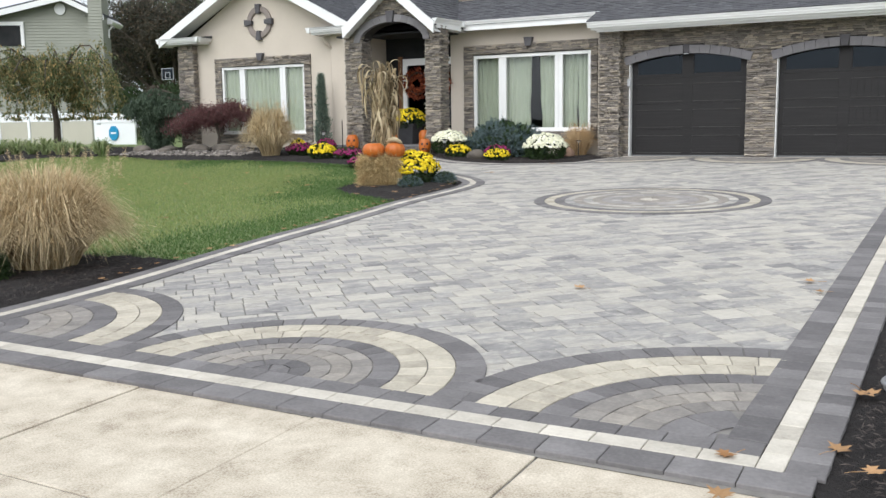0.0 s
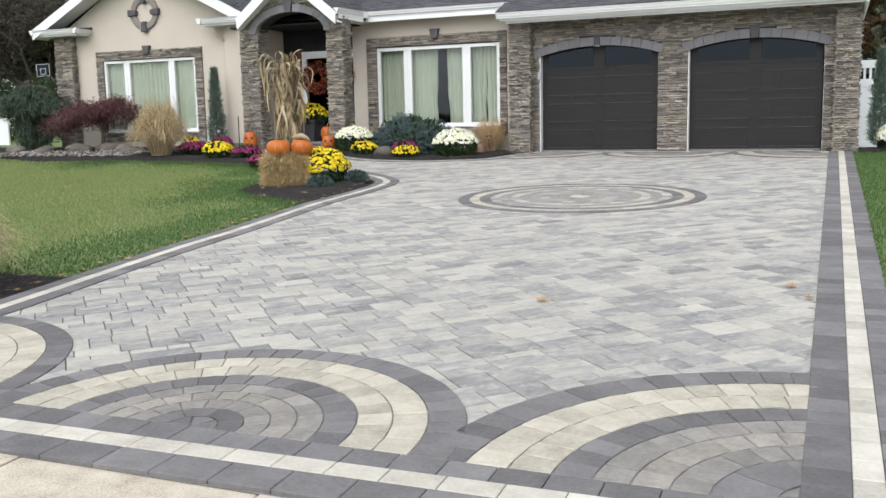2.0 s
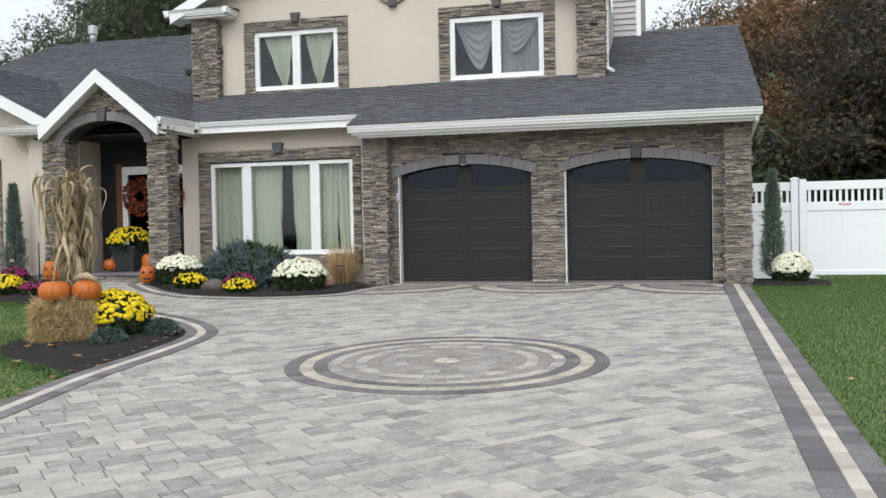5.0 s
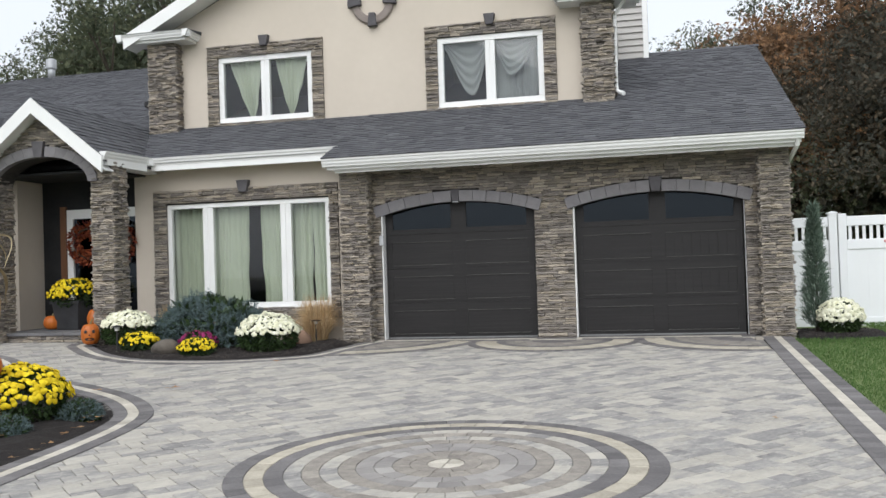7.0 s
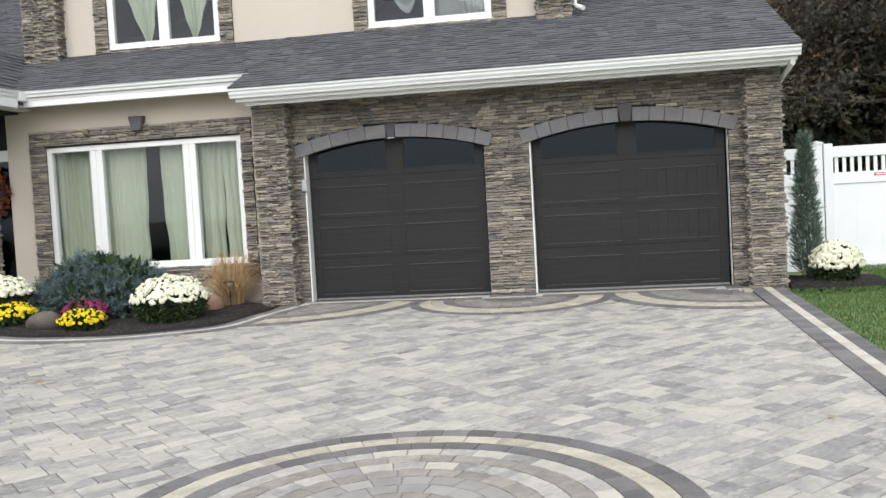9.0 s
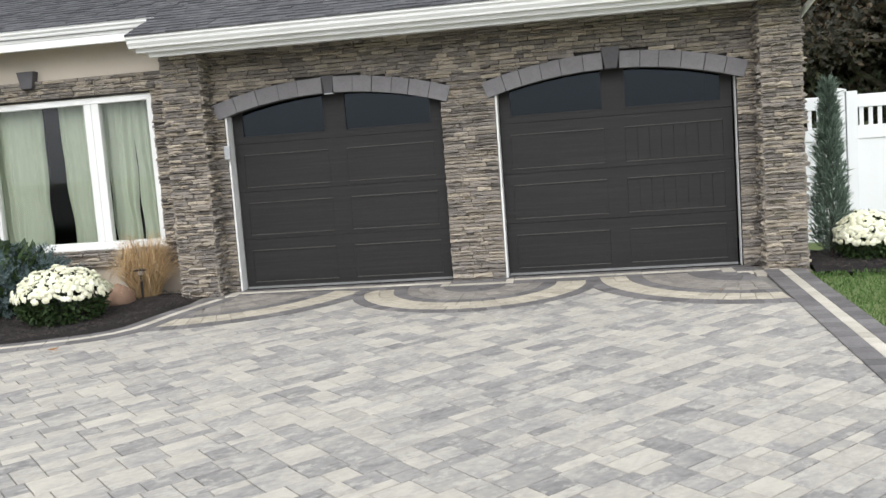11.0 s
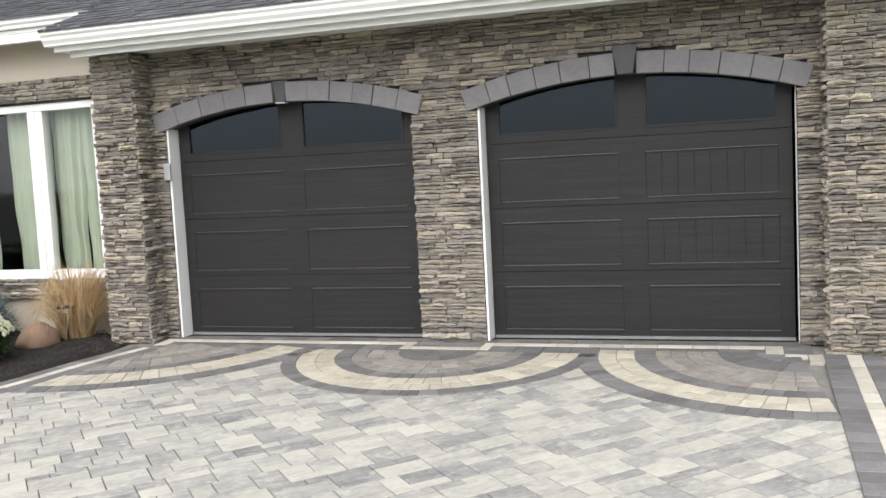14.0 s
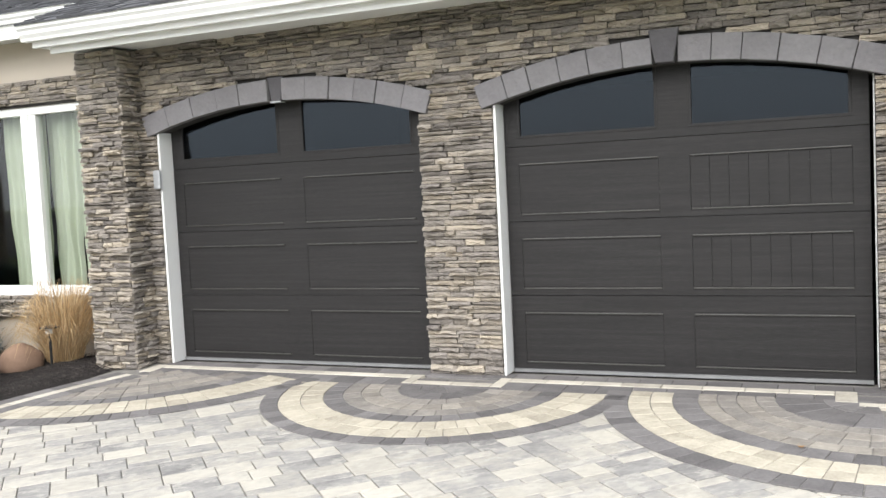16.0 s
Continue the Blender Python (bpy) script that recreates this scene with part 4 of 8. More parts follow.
def garage_blocked(z, z2):
    out = []
    for d in (D1, D2):
        c = (d[0] + d[1]) / 2
        if z < SPRING + 0.02:
            out.append((d[0], d[1]))
        if z2 > SPRING:
            grow = BAND
            hits = [x for x in np.linspace(d[0] - 0.12, d[1] + 0.12, 120) if (arch_z(d, min(max(x, d[0]), d[1]), grow) or 0) > z + 0.01 and (abs(x - c) < (d[1] - d[0]) / 2 + 0.09)]
            if hits:
                out.append((min(hits), max(hits)))
    return out


stone_face(garage_wall, -0.17, 5.74, 0.0, WALL_TOP, FRONTFACE(0), 1, garage_blocked, singles=300)
# voussoirs and keystones: the key sits a little off the middle
for d, key_x, key_w, key_h, counts, proud in ((D1, 1.225, 0.075, 0.19, (5, 6), 0.03), (D2, 4.275, 0.10, 0.22, (6, 6), 0.075)):
    c, h = (d[0] + d[1]) / 2, (d[1] - d[0]) / 2
    R = (h * h + RISE * RISE) / (2 * RISE)
    cz = SPRING + RISE - R
    amax = math.asin((h + 0.09) / (R + 0.05))
    ka, kb = math.asin((key_x - key_w * 0.82 - c) / R), math.asin((key_x + key_w * 0.82 - c) / R)
    r = rng(int(10 * key_x))
    for (ta, tb), n in zip(((-amax, ka), (kb, amax)), counts):
        cuts = [ta + (tb - ta) * (k + (r.uniform(-0.12, 0.12) if 0 < k < n else 0)) / n for k in range(n + 1)]
        for k in range(n):
            t0, t1 = cuts[k] + 0.0005, cuts[k + 1] - 0.0005
            poly = [(c + q * math.sin(t), cz + q * math.cos(t)) for q, t in ((R - 0.003, t0), (R - 0.003, t1), (R + BAND, t1), (R + BAND, t0))]
            part("voussoir", Build().prism(poly, -0.045 - r.uniform(0, 0.012), 0.02), M_VOUSS, garage_wall, bevel=0.005)
    zb = cz + math.sqrt(R * R - (key_x - c) ** 2) - 0.004
    part("keystone", Build().prism([(key_x - key_w * 0.6, zb), (key_x + key_w * 0.6, zb), (key_x + key_w, zb + key_h), (key_x - key_w, zb + key_h)], -proud, 0.02), M_KEY, garage_wall, bevel=0.008)
part("lintel_clip", Build().box(1.18, 1.275, -0.04, 0.03, SPRING + RISE - 0.016, SPRING + RISE - 0.006), M_GALV, garage_wall, "bright metal clip under the keystone")
# white jambs and head trim lining the openings
for d in (D1, D2):
    for x, s in ((d[0], 1), (d[1], -1)):
        part("door_jamb", Build().box(min(x, x + s * (0.022 if s > 0 else 0.008)), max(x, x + s * (0.022 if s > 0 else 0.008)), -0.01 if s > 0 else 0.05, 0.17, 0.0, SPRING + 0.02), M_WHITE, garage_wall, "white jamb", bevel=0.004)


def pier(name, x0, x1, y0, y1, z0, z1, host, seed, sides="fr", singles=0, label="stacked-stone pier"):
    o = part(name, Build().box(x0, x1, y0, y1, z0, z1), M_MORTAR, host, label)
    stone_face(o, x0 - 0.02, x1 + 0.02, z0, z1, FRONTFACE(y0), seed, None, singles, run=(0.07, 0.22))
    if "r" in sides:
        stone_face(o, y0 - 0.02, y1, z0, z1, RIGHTFACE(x1), seed + 1, None, 0, run=(0.07, 0.22))
    if "l" in sides:
        stone_face(o, -y1, -y0 + 0.02, z0, z1, LEFTFACE(x0), seed + 2, None, 0, run=(0.07, 0.22))
    return o


pier("garage_pier", -0.56, -0.16, -0.26, 0.0, -0.1, WALL_TOP - 0.03, house, 31, "rl", 150)
pier("garage_pier", 5.74, 6.10, -0.26, 0.3, -0.1, WALL_TOP - 0.03, house, 41, "rl", 150)
part("side_wall", Build().box(5.9, 6.08, 0.3, 9.5, -0.2, 2.75).prism([(0.3, 2.75), (9.5, 2.75), (5.2, 5.0)], 5.9, 6.08, "x"), M_SIDING2, house, "pale grey siding")


# --- garage doors
def garage_door(d, seed):
    x0, x1 = d[0] + 0.03, d[1] - 0.03
    y = 0.14
    o = empty("garage_door", ((x0 + x1) / 2, y, 0), "dark brown sectional garage door with recessed panels and tinted arched lights", "garage door", "garage doors")
    inv = Matrix.Translation(((x0 + x1) / 2, y, 0)).inverted()

    def put(name, bld, mat, label="", bevel=0.0, host=o):
        me = bld.mesh(name)
        me.transform(inv)
        return obj(name, me, mat, host, label, bevel=bevel)
    stile = 0.10
    mid = (x0 + x1) / 2
    cols = ((x0 + stile, mid - 0.105), (mid + 0.105, x1 - stile))
    put("bottom_seal", Build().box(x0, x1, y - 0.012, y + 0.02, 0.004, 0.028), M_RUBBER, "grey rubber seal")
    for s in range(4):
        z0, z1 = 0.03 + 0.545 * s, 0.03 + 0.545 * (s + 1) - 0.004
        if s < 3:
            pz0, pz1 = z0 + 0.045, z0 + 0.045 + 0.375
        else:
            pz0, pz1 = z0 + 0.06, z1 - 0.02
        # frame of rails and stiles, with real recesses
        f = Build()
        f.box(x0, x1, y, y + 0.045, z0, pz0)
        f.box(x0, x1, y, y + 0.045, pz1, z1)
        f.box(x0, cols[0][0], y, y + 0.045, pz0, pz1)
        f.box(cols[0][1], cols[1][0], y, y + 0.045, pz0, pz1)
        f.box(cols[1][1], x1, y, y + 0.045, pz0, pz1)
        sec = put("door_section", f, M_DOOR)
        for ci, (a, c) in enumerate(cols):
            if s < 3:
                p = Build()
                k = 8 if d is D2 and s > 0 and ci == 1 else 1
                w = (c - a - 0.002) / k
                for j in range(k):
                    p.box(a + 0.001 + w * j + (0.0007 if k > 1 else 0), a + 0.001 + w * (j + 1) - (0.0007 if k > 1 else 0), y + 0.0025, y + 0.03, pz0 + 0.012, pz1 - 0.012)
                p.box(a, c, y + 0.012, y + 0.04, pz0, pz1)
                put("raised_panel", p, M_DOOR, host=o, bevel=0.0015)
                # moulding lips in the lighter brown, a painted highlight along each panel
                put("panel_moulding", Build().box(a + 0.004, c - 0.004, y - 0.010, y + 0.01, pz1 - 0.010, pz1 - 0.001).box(a + 0.004, c - 0.004, y - 0.010, y + 0.01, pz0 + 0.001, pz0 + 0.010), M_EDGE_HILITE, host=o, bevel=0.003)
            else:
                g = put("window_light", Build().add([(a + 0.02, y + 0.012, pz0 + 0.02), (c - 0.02, y + 0.012, pz0 + 0.02), (c - 0.02, y + 0.012, pz1), (a + 0.02, y + 0.012, pz1)], [(0, 1, 2, 3)]), M_TINT, "tinted glass light")
                put("light_frame", Build().box(a, c, y - 0.004, y + 0.02, pz0, pz0 + 0.02).box(a, a + 0.02, y - 0.004, y + 0.02, pz0 + 0.02, pz1).box(c - 0.02, c, y - 0.004, y + 0.02, pz0 + 0.02, pz1), M_DOOR, bevel=0.002)
    return o


garage_door(D1, 1)
garage_door(D2, 2)
# garage interior surfaces, coloured near-black for the missing light inside
part("garage_floor", Build().box(-0.5, 6.0, 0.35, 5.5, -0.05, 0.0), M_UNLIT, house)
part("garage_back_wall", Build().box(-0.5, 6.0, 5.5, 5.6, 0, 2.6), M_UNLIT, house)
part("garage_ceiling", Build().box(-0.5, 6.0, 0.35, 5.5, 2.6, 2.7), M_UNLIT, house)
part("garage_side_wall", Build().box(-0.5, -0.4, 0.35, 5.5, 0, 2.6), M_UNLIT, house)
keypad = obj("door_keypad", Build().box(-0.035, 0.035, -0.03, 0.0, -0.08, 0.08), M_GALV, label="small grey keypad on the white jamb", category="keypad", bevel=0.008)
keypad.location = (0.01, -0.035, 1.58)

# --- roofs: courses of shingles over sloping decks
PITCH = 0.42
def roof_z(y):
    return 2.855 + PITCH * (y + 0.76)


def shingle_plane(host, origin, along, up, length, depth, seed, shape=None, course=0.118, tab=0.17, thick=0.016):
    """Courses of shingle tabs on a plane: along runs with the eave, up climbs the slope. shape(s, t) keeps a tab."""
    o, a, u = Vector(origin), Vector(along).normalized(), Vector(up).normalized()
    n = a.cross(u).normalized()
    if n.z < 0:
        n = -n
    q = rng(seed)
    b = Build()
    rows = int(math.ceil(depth / course))
    for r in range(rows):
        t0, t1 = r * course, min((r + 1) * course + 0.03, depth)
        s = -q.uniform(0, tab)
        while s < length:
            l = tab * q.uniform(0.75, 1.15)
            s0, s1 = max(s, 0), min(s + l, length)
            s += l
            if s1 - s0 < 0.02:
                continue
            if shape and not (shape(s0, t0 + 0.02) and shape(s1, t0 + 0.02)):
                if not (shape((s0 + s1) / 2, t0 + 0.05)):
                    continue
            h = thick * q.uniform(0.5, 1.3)
            p = [o + a * (s0 + 0.002) + u * t0 + n * h, o + a * (s1 - 0.002) + u * t0 + n * h, o + a * (s1 - 0.002) + u * t1 + n * 0.002, o + a * (s0 + 0.002) + u * t1 + n * 0.002,
                 o + a * (s0 + 0.002) + u * t0 - n * 0.004, o + a * (s1 - 0.002) + u * t0 - n * 0.004]
            b.add([tuple(w) for w in p], [(0, 1, 2, 3), (4, 5, 1, 0)])
    x = obj("shingles", b, M_SHINGLE, host, raw=True)
    return tagged(x, kind="stuff")


def deck(pts, host, name="roof_deck", mat=None, thick=0.06):
    """A roof slab from its corners, drawn down by a thickness."""
    k = len(pts)
    v = [tuple(p) for p in pts] + [(p[0], p[1], p[2] - thick) for p in pts]
    return obj(name, Build().add(v, [tuple(range(k)), tuple(range(2 * k - 1, k - 1, -1))] + [(i, k + i, k + (i + 1) % k, (i + 1) % k) for i in range(k)]), mat or M_SHINGLE, host)


UPV = Vector((0, 1, PITCH)).normalized()
SL = math.sqrt(1 + PITCH ** 2)
roof = part("garage_roof", Build().box(0, 0.01, 5, 5.01, 4, 4.01), M_SHINGLE, house, "charcoal asphalt shingle roof")
RIDGE_Y = 5.2
GX0, GX1 = -0.70, 6.28
deck([(GX0, -0.74, roof_z(-0.74) - 0.02), (GX1, -0.74, roof_z(-0.74) - 0.02), (GX1, RIDGE_Y, roof_z(RIDGE_Y) - 0.02), (GX0, RIDGE_Y, roof_z(RIDGE_Y) - 0.02)], roof)
deck([(GX1, RIDGE_Y, roof_z(RIDGE_Y) - 0.02), (GX0, RIDGE_Y, roof_z(RIDGE_Y) - 0.02), (GX0, 11, 2.9), (GX1, 11, 2.9)], roof)
shingle_plane(roof, (GX0, -0.78, roof_z(-0.78)), (1, 0, 0), UPV, GX1 - GX0 + 0.02, (RIDGE_Y + 0.78) * SL, 5, lambda s, t: not (-4.7 < GX0 + s < 3.5 and -0.78 + t / SL > 2.0))
for k in range(24):
    x = 3.6 + k * 0.125
    if x < GX1:
        part("ridge_cap", Build().add([(x, RIDGE_Y - 0.13, roof_z(RIDGE_Y) - 0.04), (x + 0.13, RIDGE_Y - 0.13, roof_z(RIDGE_Y) - 0.05), (x + 0.13, RIDGE_Y, roof_z(RIDGE_Y) + 0.012), (x, RIDGE_Y, roof_z(RIDGE_Y) + 0.022), (x, RIDGE_Y + 0.13, roof_z(RIDGE_Y) - 0.04), (x + 0.13, RIDGE_Y + 0.13, roof_z(RIDGE_Y) - 0.05)],
                [(0, 1, 2, 3), (3, 2, 5, 4)]), M_SHINGLE, roof, raw=True)

# left main roof (deeper, higher ridge) with a hipped end
LX0, LY, RY2 = -15.2, -0.18, 9.2
main_roof = part("main_roof", Build().box(-8, -7.99, 8, 8.01, 5, 5.01), M_SHINGLE, house, "charcoal asphalt shingle main roof")
HIPX = -14.0
deck([(-7.0, LY, roof_z(LY) - 0.02), (GX0, LY, roof_z(LY) - 0.02), (GX0, RY2, roof_z(RY2) - 0.02), (-7.0, RY2, roof_z(RY2) - 0.02)], main_roof)
deck([(-13.2, 0.6, roof_z(0.6) - 0.02), (-7.0, 0.6, roof_z(0.6) - 0.02), (-7.0, RY2, roof_z(RY2) - 0.02), (HIPX, RY2, roof_z(RY2) - 0.02)], main_roof)
deck([(HIPX, RY2, roof_z(RY2) - 0.02), (GX0, RY2, roof_z(RY2) - 0.02), (GX0, 17, 3.6), (HIPX, 17, 3.6)], main_roof)
shingle_plane(main_roof, (-14.0, LY - 0.02, roof_z(LY - 0.02)), (1, 0, 0), UPV, 13.31, (RY2 - LY) * SL, 6, lambda s, t: not (-14 + s > -4.6 and LY + t / SL > 2.0) and not (-14 + s < -7.0 and t / SL < 0.8))


def gutter(name, p0, p1, host, label="white ogee gutter", back=None):
    """An ogee gutter from p0 to p1 (its top front edge), opening upwards; back: the way to the wall."""
    p0, p1 = Vector(p0), Vector(p1)
    d = (p1 - p0).normalized()
    back = Vector(back)
    prof = [(0.0, 0.0), (0.012, 0.004), (0.012, -0.03), (0.03, -0.05), (0.034, -0.075), (0.055, -0.105), (0.06, -0.125), (0.125, -0.125), (0.125, 0.0), (0.118, 0.0), (0.118, -0.115), (0.066, -0.115), (0.045, -0.08), (0.022, -0.035), (0.02, -0.004)]
    v, k = [], len(prof)
    for p in (p0, p1):
        v += [tuple(p + back * a + Vector((0, 0, c))) for a, c in prof]
    f = [(i, (i + 1) % k, k + (i + 1) % k, k + i) for i in range(k)]
    ends = [tuple(p + back * a + Vector((0, 0, c))) for p in (p0, p1) for a, c in ((0.0, 0), (0.012, -0.03), (0.03, -0.05), (0.06, -0.125), (0.125, -0.125), (0.125, 0))]
    bld = Build().add(v, f).add(ends, [tuple(range(6)), tuple(range(11, 5, -1))])
    return part(name, bld, M_WHITE, host, label)


GZ = 2.85
gutter("gutter", (GX0, -0.78, GZ), (GX1, -0.78, GZ), house, back=(0, 1, 0))
part("fascia", Build().box(GX0 + 0.05, GX1 - 0.03, -0.655, -0.63, GZ - 0.17, GZ + 0.02), M_WHITE, house, "white fascia")
part("soffit", Build().box(GX0 + 0.05, GX1 - 0.05, -0.64, 0.02, GZ - 0.16, GZ - 0.135), M_WHITE, house, "white vented soffit")
part("fascia", Build().box(GX0 + 0.15, GX1 - 0.12, -0.57, -0.545, GZ - 0.215, GZ - 0.16), M_WHITE, house, "white frieze below the gutter")
part("rake_board", Build().prism([(-0.68, roof_z(-0.68) - 0.18), (RIDGE_Y, roof_z(RIDGE_Y) - 0.2), (RIDGE_Y, roof_z(RIDGE_Y) - 0.035), (-0.68, roof_z(-0.68) - 0.035)], GX1 - 0.06, GX1 - 0.03, "x"), M_WHITE, house, "white rake board")
part("rake_board", Build().prism([(-0.68, roof_z(-0.68) - 0.16), (LY, roof_z(LY) - 0.16), (LY, roof_z(LY) - 0.035), (-0.68, roof_z(-0.68) - 0.035)], GX0 + 0.0, GX0 + 0.03, "x"), M_WHITE, house, "white rake board")
part("downspout", Build().tube([(6.2, -0.66, GZ - 0.12), (6.2, -0.64, GZ - 0.2), (6.16, 0.3, GZ - 0.4), (6.125, 0.42, GZ - 0.5), (6.125, 0.42, 0.05)], 0.032, 8), M_WHITE, house, "white downspout")

GZ2 = roof_z(-0.2) + 0.02
gutter("gutter", (-3.9, -0.22, GZ2), (-0.62, -0.22, GZ2), house, back=(0, 1, 0))
part("soffit", Build().box(-4.0, -0.66, -0.1, 0.3, GZ2 - 0.155, GZ2 - 0.13), M_WHITE, house, "white vented soffit")
part("fascia", Build().box(-4.08, -0.66, -0.155, -0.095, GZ2 - 0.21, GZ2 - 0.126), M_WHITE, house, "white fascia")

# --- window wall, ground floor
WY = 0.23
WIN = (-3.905, -0.955, 0.57, 2.345)


def wall_with_hole(name, x0, x1, z0, z1, holes, y, thick, mat, host, label=""):
    """A wall in the plane y with rectangular holes right through."""
    b = Build()
    xs = sorted({x0, x1, *[h[0] for h in holes], *[h[1] for h in holes]})
    zs = sorted({z0, z1, *[h[2] for h in holes], *[h[3] for h in holes]})
    for xa, xb in zip(xs, xs[1:]):
        for za, zb in zip(zs, zs[1:]):
            cx, cz = (xa + xb) / 2, (za + zb) / 2
            if not any(h[0] < cx < h[1] and h[2] < cz < h[3] for h in holes):
                b.add([(xa, y, za), (xb, y, za), (xb, y, zb), (xa, y, zb)], [(0, 1, 2, 3)])
                b.add([(xa, y + thick, za), (xb, y + thick, za), (xb, y + thick, zb), (xa, y + thick, zb)], [(3, 2, 1, 0)])
    for h in holes:
        b.add([(h[0], y, h[2]), (h[1], y, h[2]), (h[1], y, h[3]), (h[0], y, h[3]), (h[0], y + thick, h[2]), (h[1], y + thick, h[2]), (h[1], y + thick, h[3]), (h[0], y + thick, h[3])],
              [(1, 0, 4, 5), (3, 2, 6, 7), (0, 3, 7, 4), (2, 1, 5, 6)])
    for xa in (x0, x1):
        b.add([(xa, y, z0), (xa, y + thick, z0), (xa, y + thick, z1), (xa, y, z1)], [(0, 1, 2, 3)])
    b.add([(x0, y, z1), (x1, y, z1), (x1, y + thick, z1), (x0, y + thick, z1)], [(0, 1, 2, 3)])
    return part(name, b, mat, host, label, raw=True)


wall_with_hole("front_wall", -4.52, -0.56, -0.1, 3.0, [WIN], WY, 0.09, M_STUCCO, house, "beige stucco front wall")


def stone_surround(win, y, host, seed, side=0.25, top=0.24, bottom=0.22, right_side=None, depth=0.05):
    x0, x1, z0, z1 = win
    rs = side if right_side is None else right_side
    s = part("stone_surround", Build().box(x0 - side, x0, y - 0.012, y, z0 - bottom, z1 + top).box(x1, x1 + rs, y - 0.012, y, z0 - bottom, z1 + top).box(x0, x1, y - 0.012, y, z1, z1 + top).box(x0, x1, y - 0.012, y, z0 - bottom, z0), M_MORTAR, host, "stacked-stone window surround")
    stone_face(s, x0 - side, x1 + rs, z0 - bottom, z1 + top, FRONTFACE(y - 0.01), seed, lambda a, c: [(x0, x1)] if c > z0 + 0.005 and a < z1 - 0.005 else [], proud=depth, singles=40)
    return s


def keystone(x, z, y, host, w=0.11, h=0.2):
    part("keystone", Build().prism([(x - w * 0.62, z), (x + w * 0.62, z), (x + w, z + h), (x - w, z + h)], y - 0.11, y), M_KEY, host, "dark cast keystone", bevel=0.008)


def window(win, y, splits, name, label, fw=0.055, mull=0.14):
    """A window in a hole: white frame, mullions at splits, panes; set into the wall at y."""
    x0, x1, z0, z1 = win
    w = empty(name, ((x0 + x1) / 2, y, z0), label, "window", kind="structure")
    inv = Matrix.Translation(w.location).inverted()

    def put(n, bld, mat, lab="", bevel=0.0):
        me = bld.mesh(n)
        me.transform(inv)
        return obj(n, me, mat, w, lab, bevel=bevel)
    yf, yb = y - 0.035, y + 0.06
    put("window_frame", Build().box(x0, x1, yf, yb, z0, z0 + fw).box(x0, x1, yf, yb, z1 - fw, z1).box(x0, x0 + fw, yf, yb, z0 + fw, z1 - fw).box(x1 - fw, x1, yf, yb, z0 + fw, z1 - fw), M_WHITE, "white vinyl frame", 0.006)
    edges = [x0 + fw] + [e for s in splits for e in (s - mull / 2, s + mull / 2)] + [x1 - fw]
    for s in splits:
        put("mullion", Build().box(s - mull / 2, s - 0.004, yf + 0.006, yb, z0 + fw, z1 - fw).box(s + 0.004, s + mull / 2, yf + 0.006, yb, z0 + fw, z1 - fw).box(s - 0.005, s + 0.005, yf + 0.014, yb, z0 + fw, z1 - fw), M_WHITE, "white mullion", 0.004)
    for a, c in zip(edges[::2], edges[1::2]):
        g = put("pane", Build().add([(a, y + 0.015, z0 + fw), (c, y + 0.015, z0 + fw), (c, y + 0.015, z1 - fw), (a, y + 0.015, z1 - fw)], [(0, 1, 2, 3)]), M_GLASS)
        g.visible_shadow = False
    put("window_sill", Build().box(x0 - 0.02, x1 + 0.02, yf - 0.03, yf + 0.02, z0 - 0.03, z0 + 0.012), M_WHITE, "", 0.005)
    return w


def curtain(x0, x1, z0, z1, y, mat, label, seed, folds=7, top_gather=None, depth=0.035):
    """Hanging cloth with folds; top_gather narrows it towards the bottom to a tie."""
    q = rng(seed)
    nx, nz = folds * 8, 24
    ph = [q.uniform(0, 6.28) for _ in range(4)]
    v = []
    for j in range(nz + 1):
        t = j / nz
        for i in range(nx + 1):
            s = i / nx
            a, c = x0, x1
            if top_gather:
                tx, amt = top_gather
                k = (1 - t) ** 1.1 * amt
                a, c = x0 + (tx - x0) * k, x1 + (tx - x1) * k
            x = a + (c - a) * s + (0.014 * math.sin(5 * t + ph[0] + 9 * s) + 0.012 * math.sin(17 * t + ph[1] + 5 * s)) * (1.05 - t)
            yy = y + depth * math.sin(2 * math.pi * folds * s + 0.5 * math.sin(3 * t + ph[1])) * (0.6 + 0.4 * math.sin(7 * s + ph[2])) + 0.012 * math.sin(11 * s * folds / 7 + ph[3])
            v.append((x, yy, z0 + (z1 - z0) * t))
    f = [(j * (nx + 1) + i, j * (nx + 1) + i + 1, (j + 1) * (nx + 1) + i + 1, (j + 1) * (nx + 1) + i) for j in range(nz) for i in range(nx)]
    return obj("curtain", Build().add(v, f), mat, label=label, category="curtain", group="curtains", smooth=True, raw=True)


# room shell behind a window; its darkness comes from the near-black colour
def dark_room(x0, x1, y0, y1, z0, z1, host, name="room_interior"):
    part(name, Build().box(x0, x1, y1, y1 + 0.05, z0, z1).box(x0 - 0.05, x0, y0, y1, z0, z1).box(x1, x1 + 0.05, y0, y1, z0, z1).box(x0, x1, y0, y1, z0 - 0.05, z0).box(x0, x1, y0, y1, z1, z1 + 0.05), M_UNLIT, host)


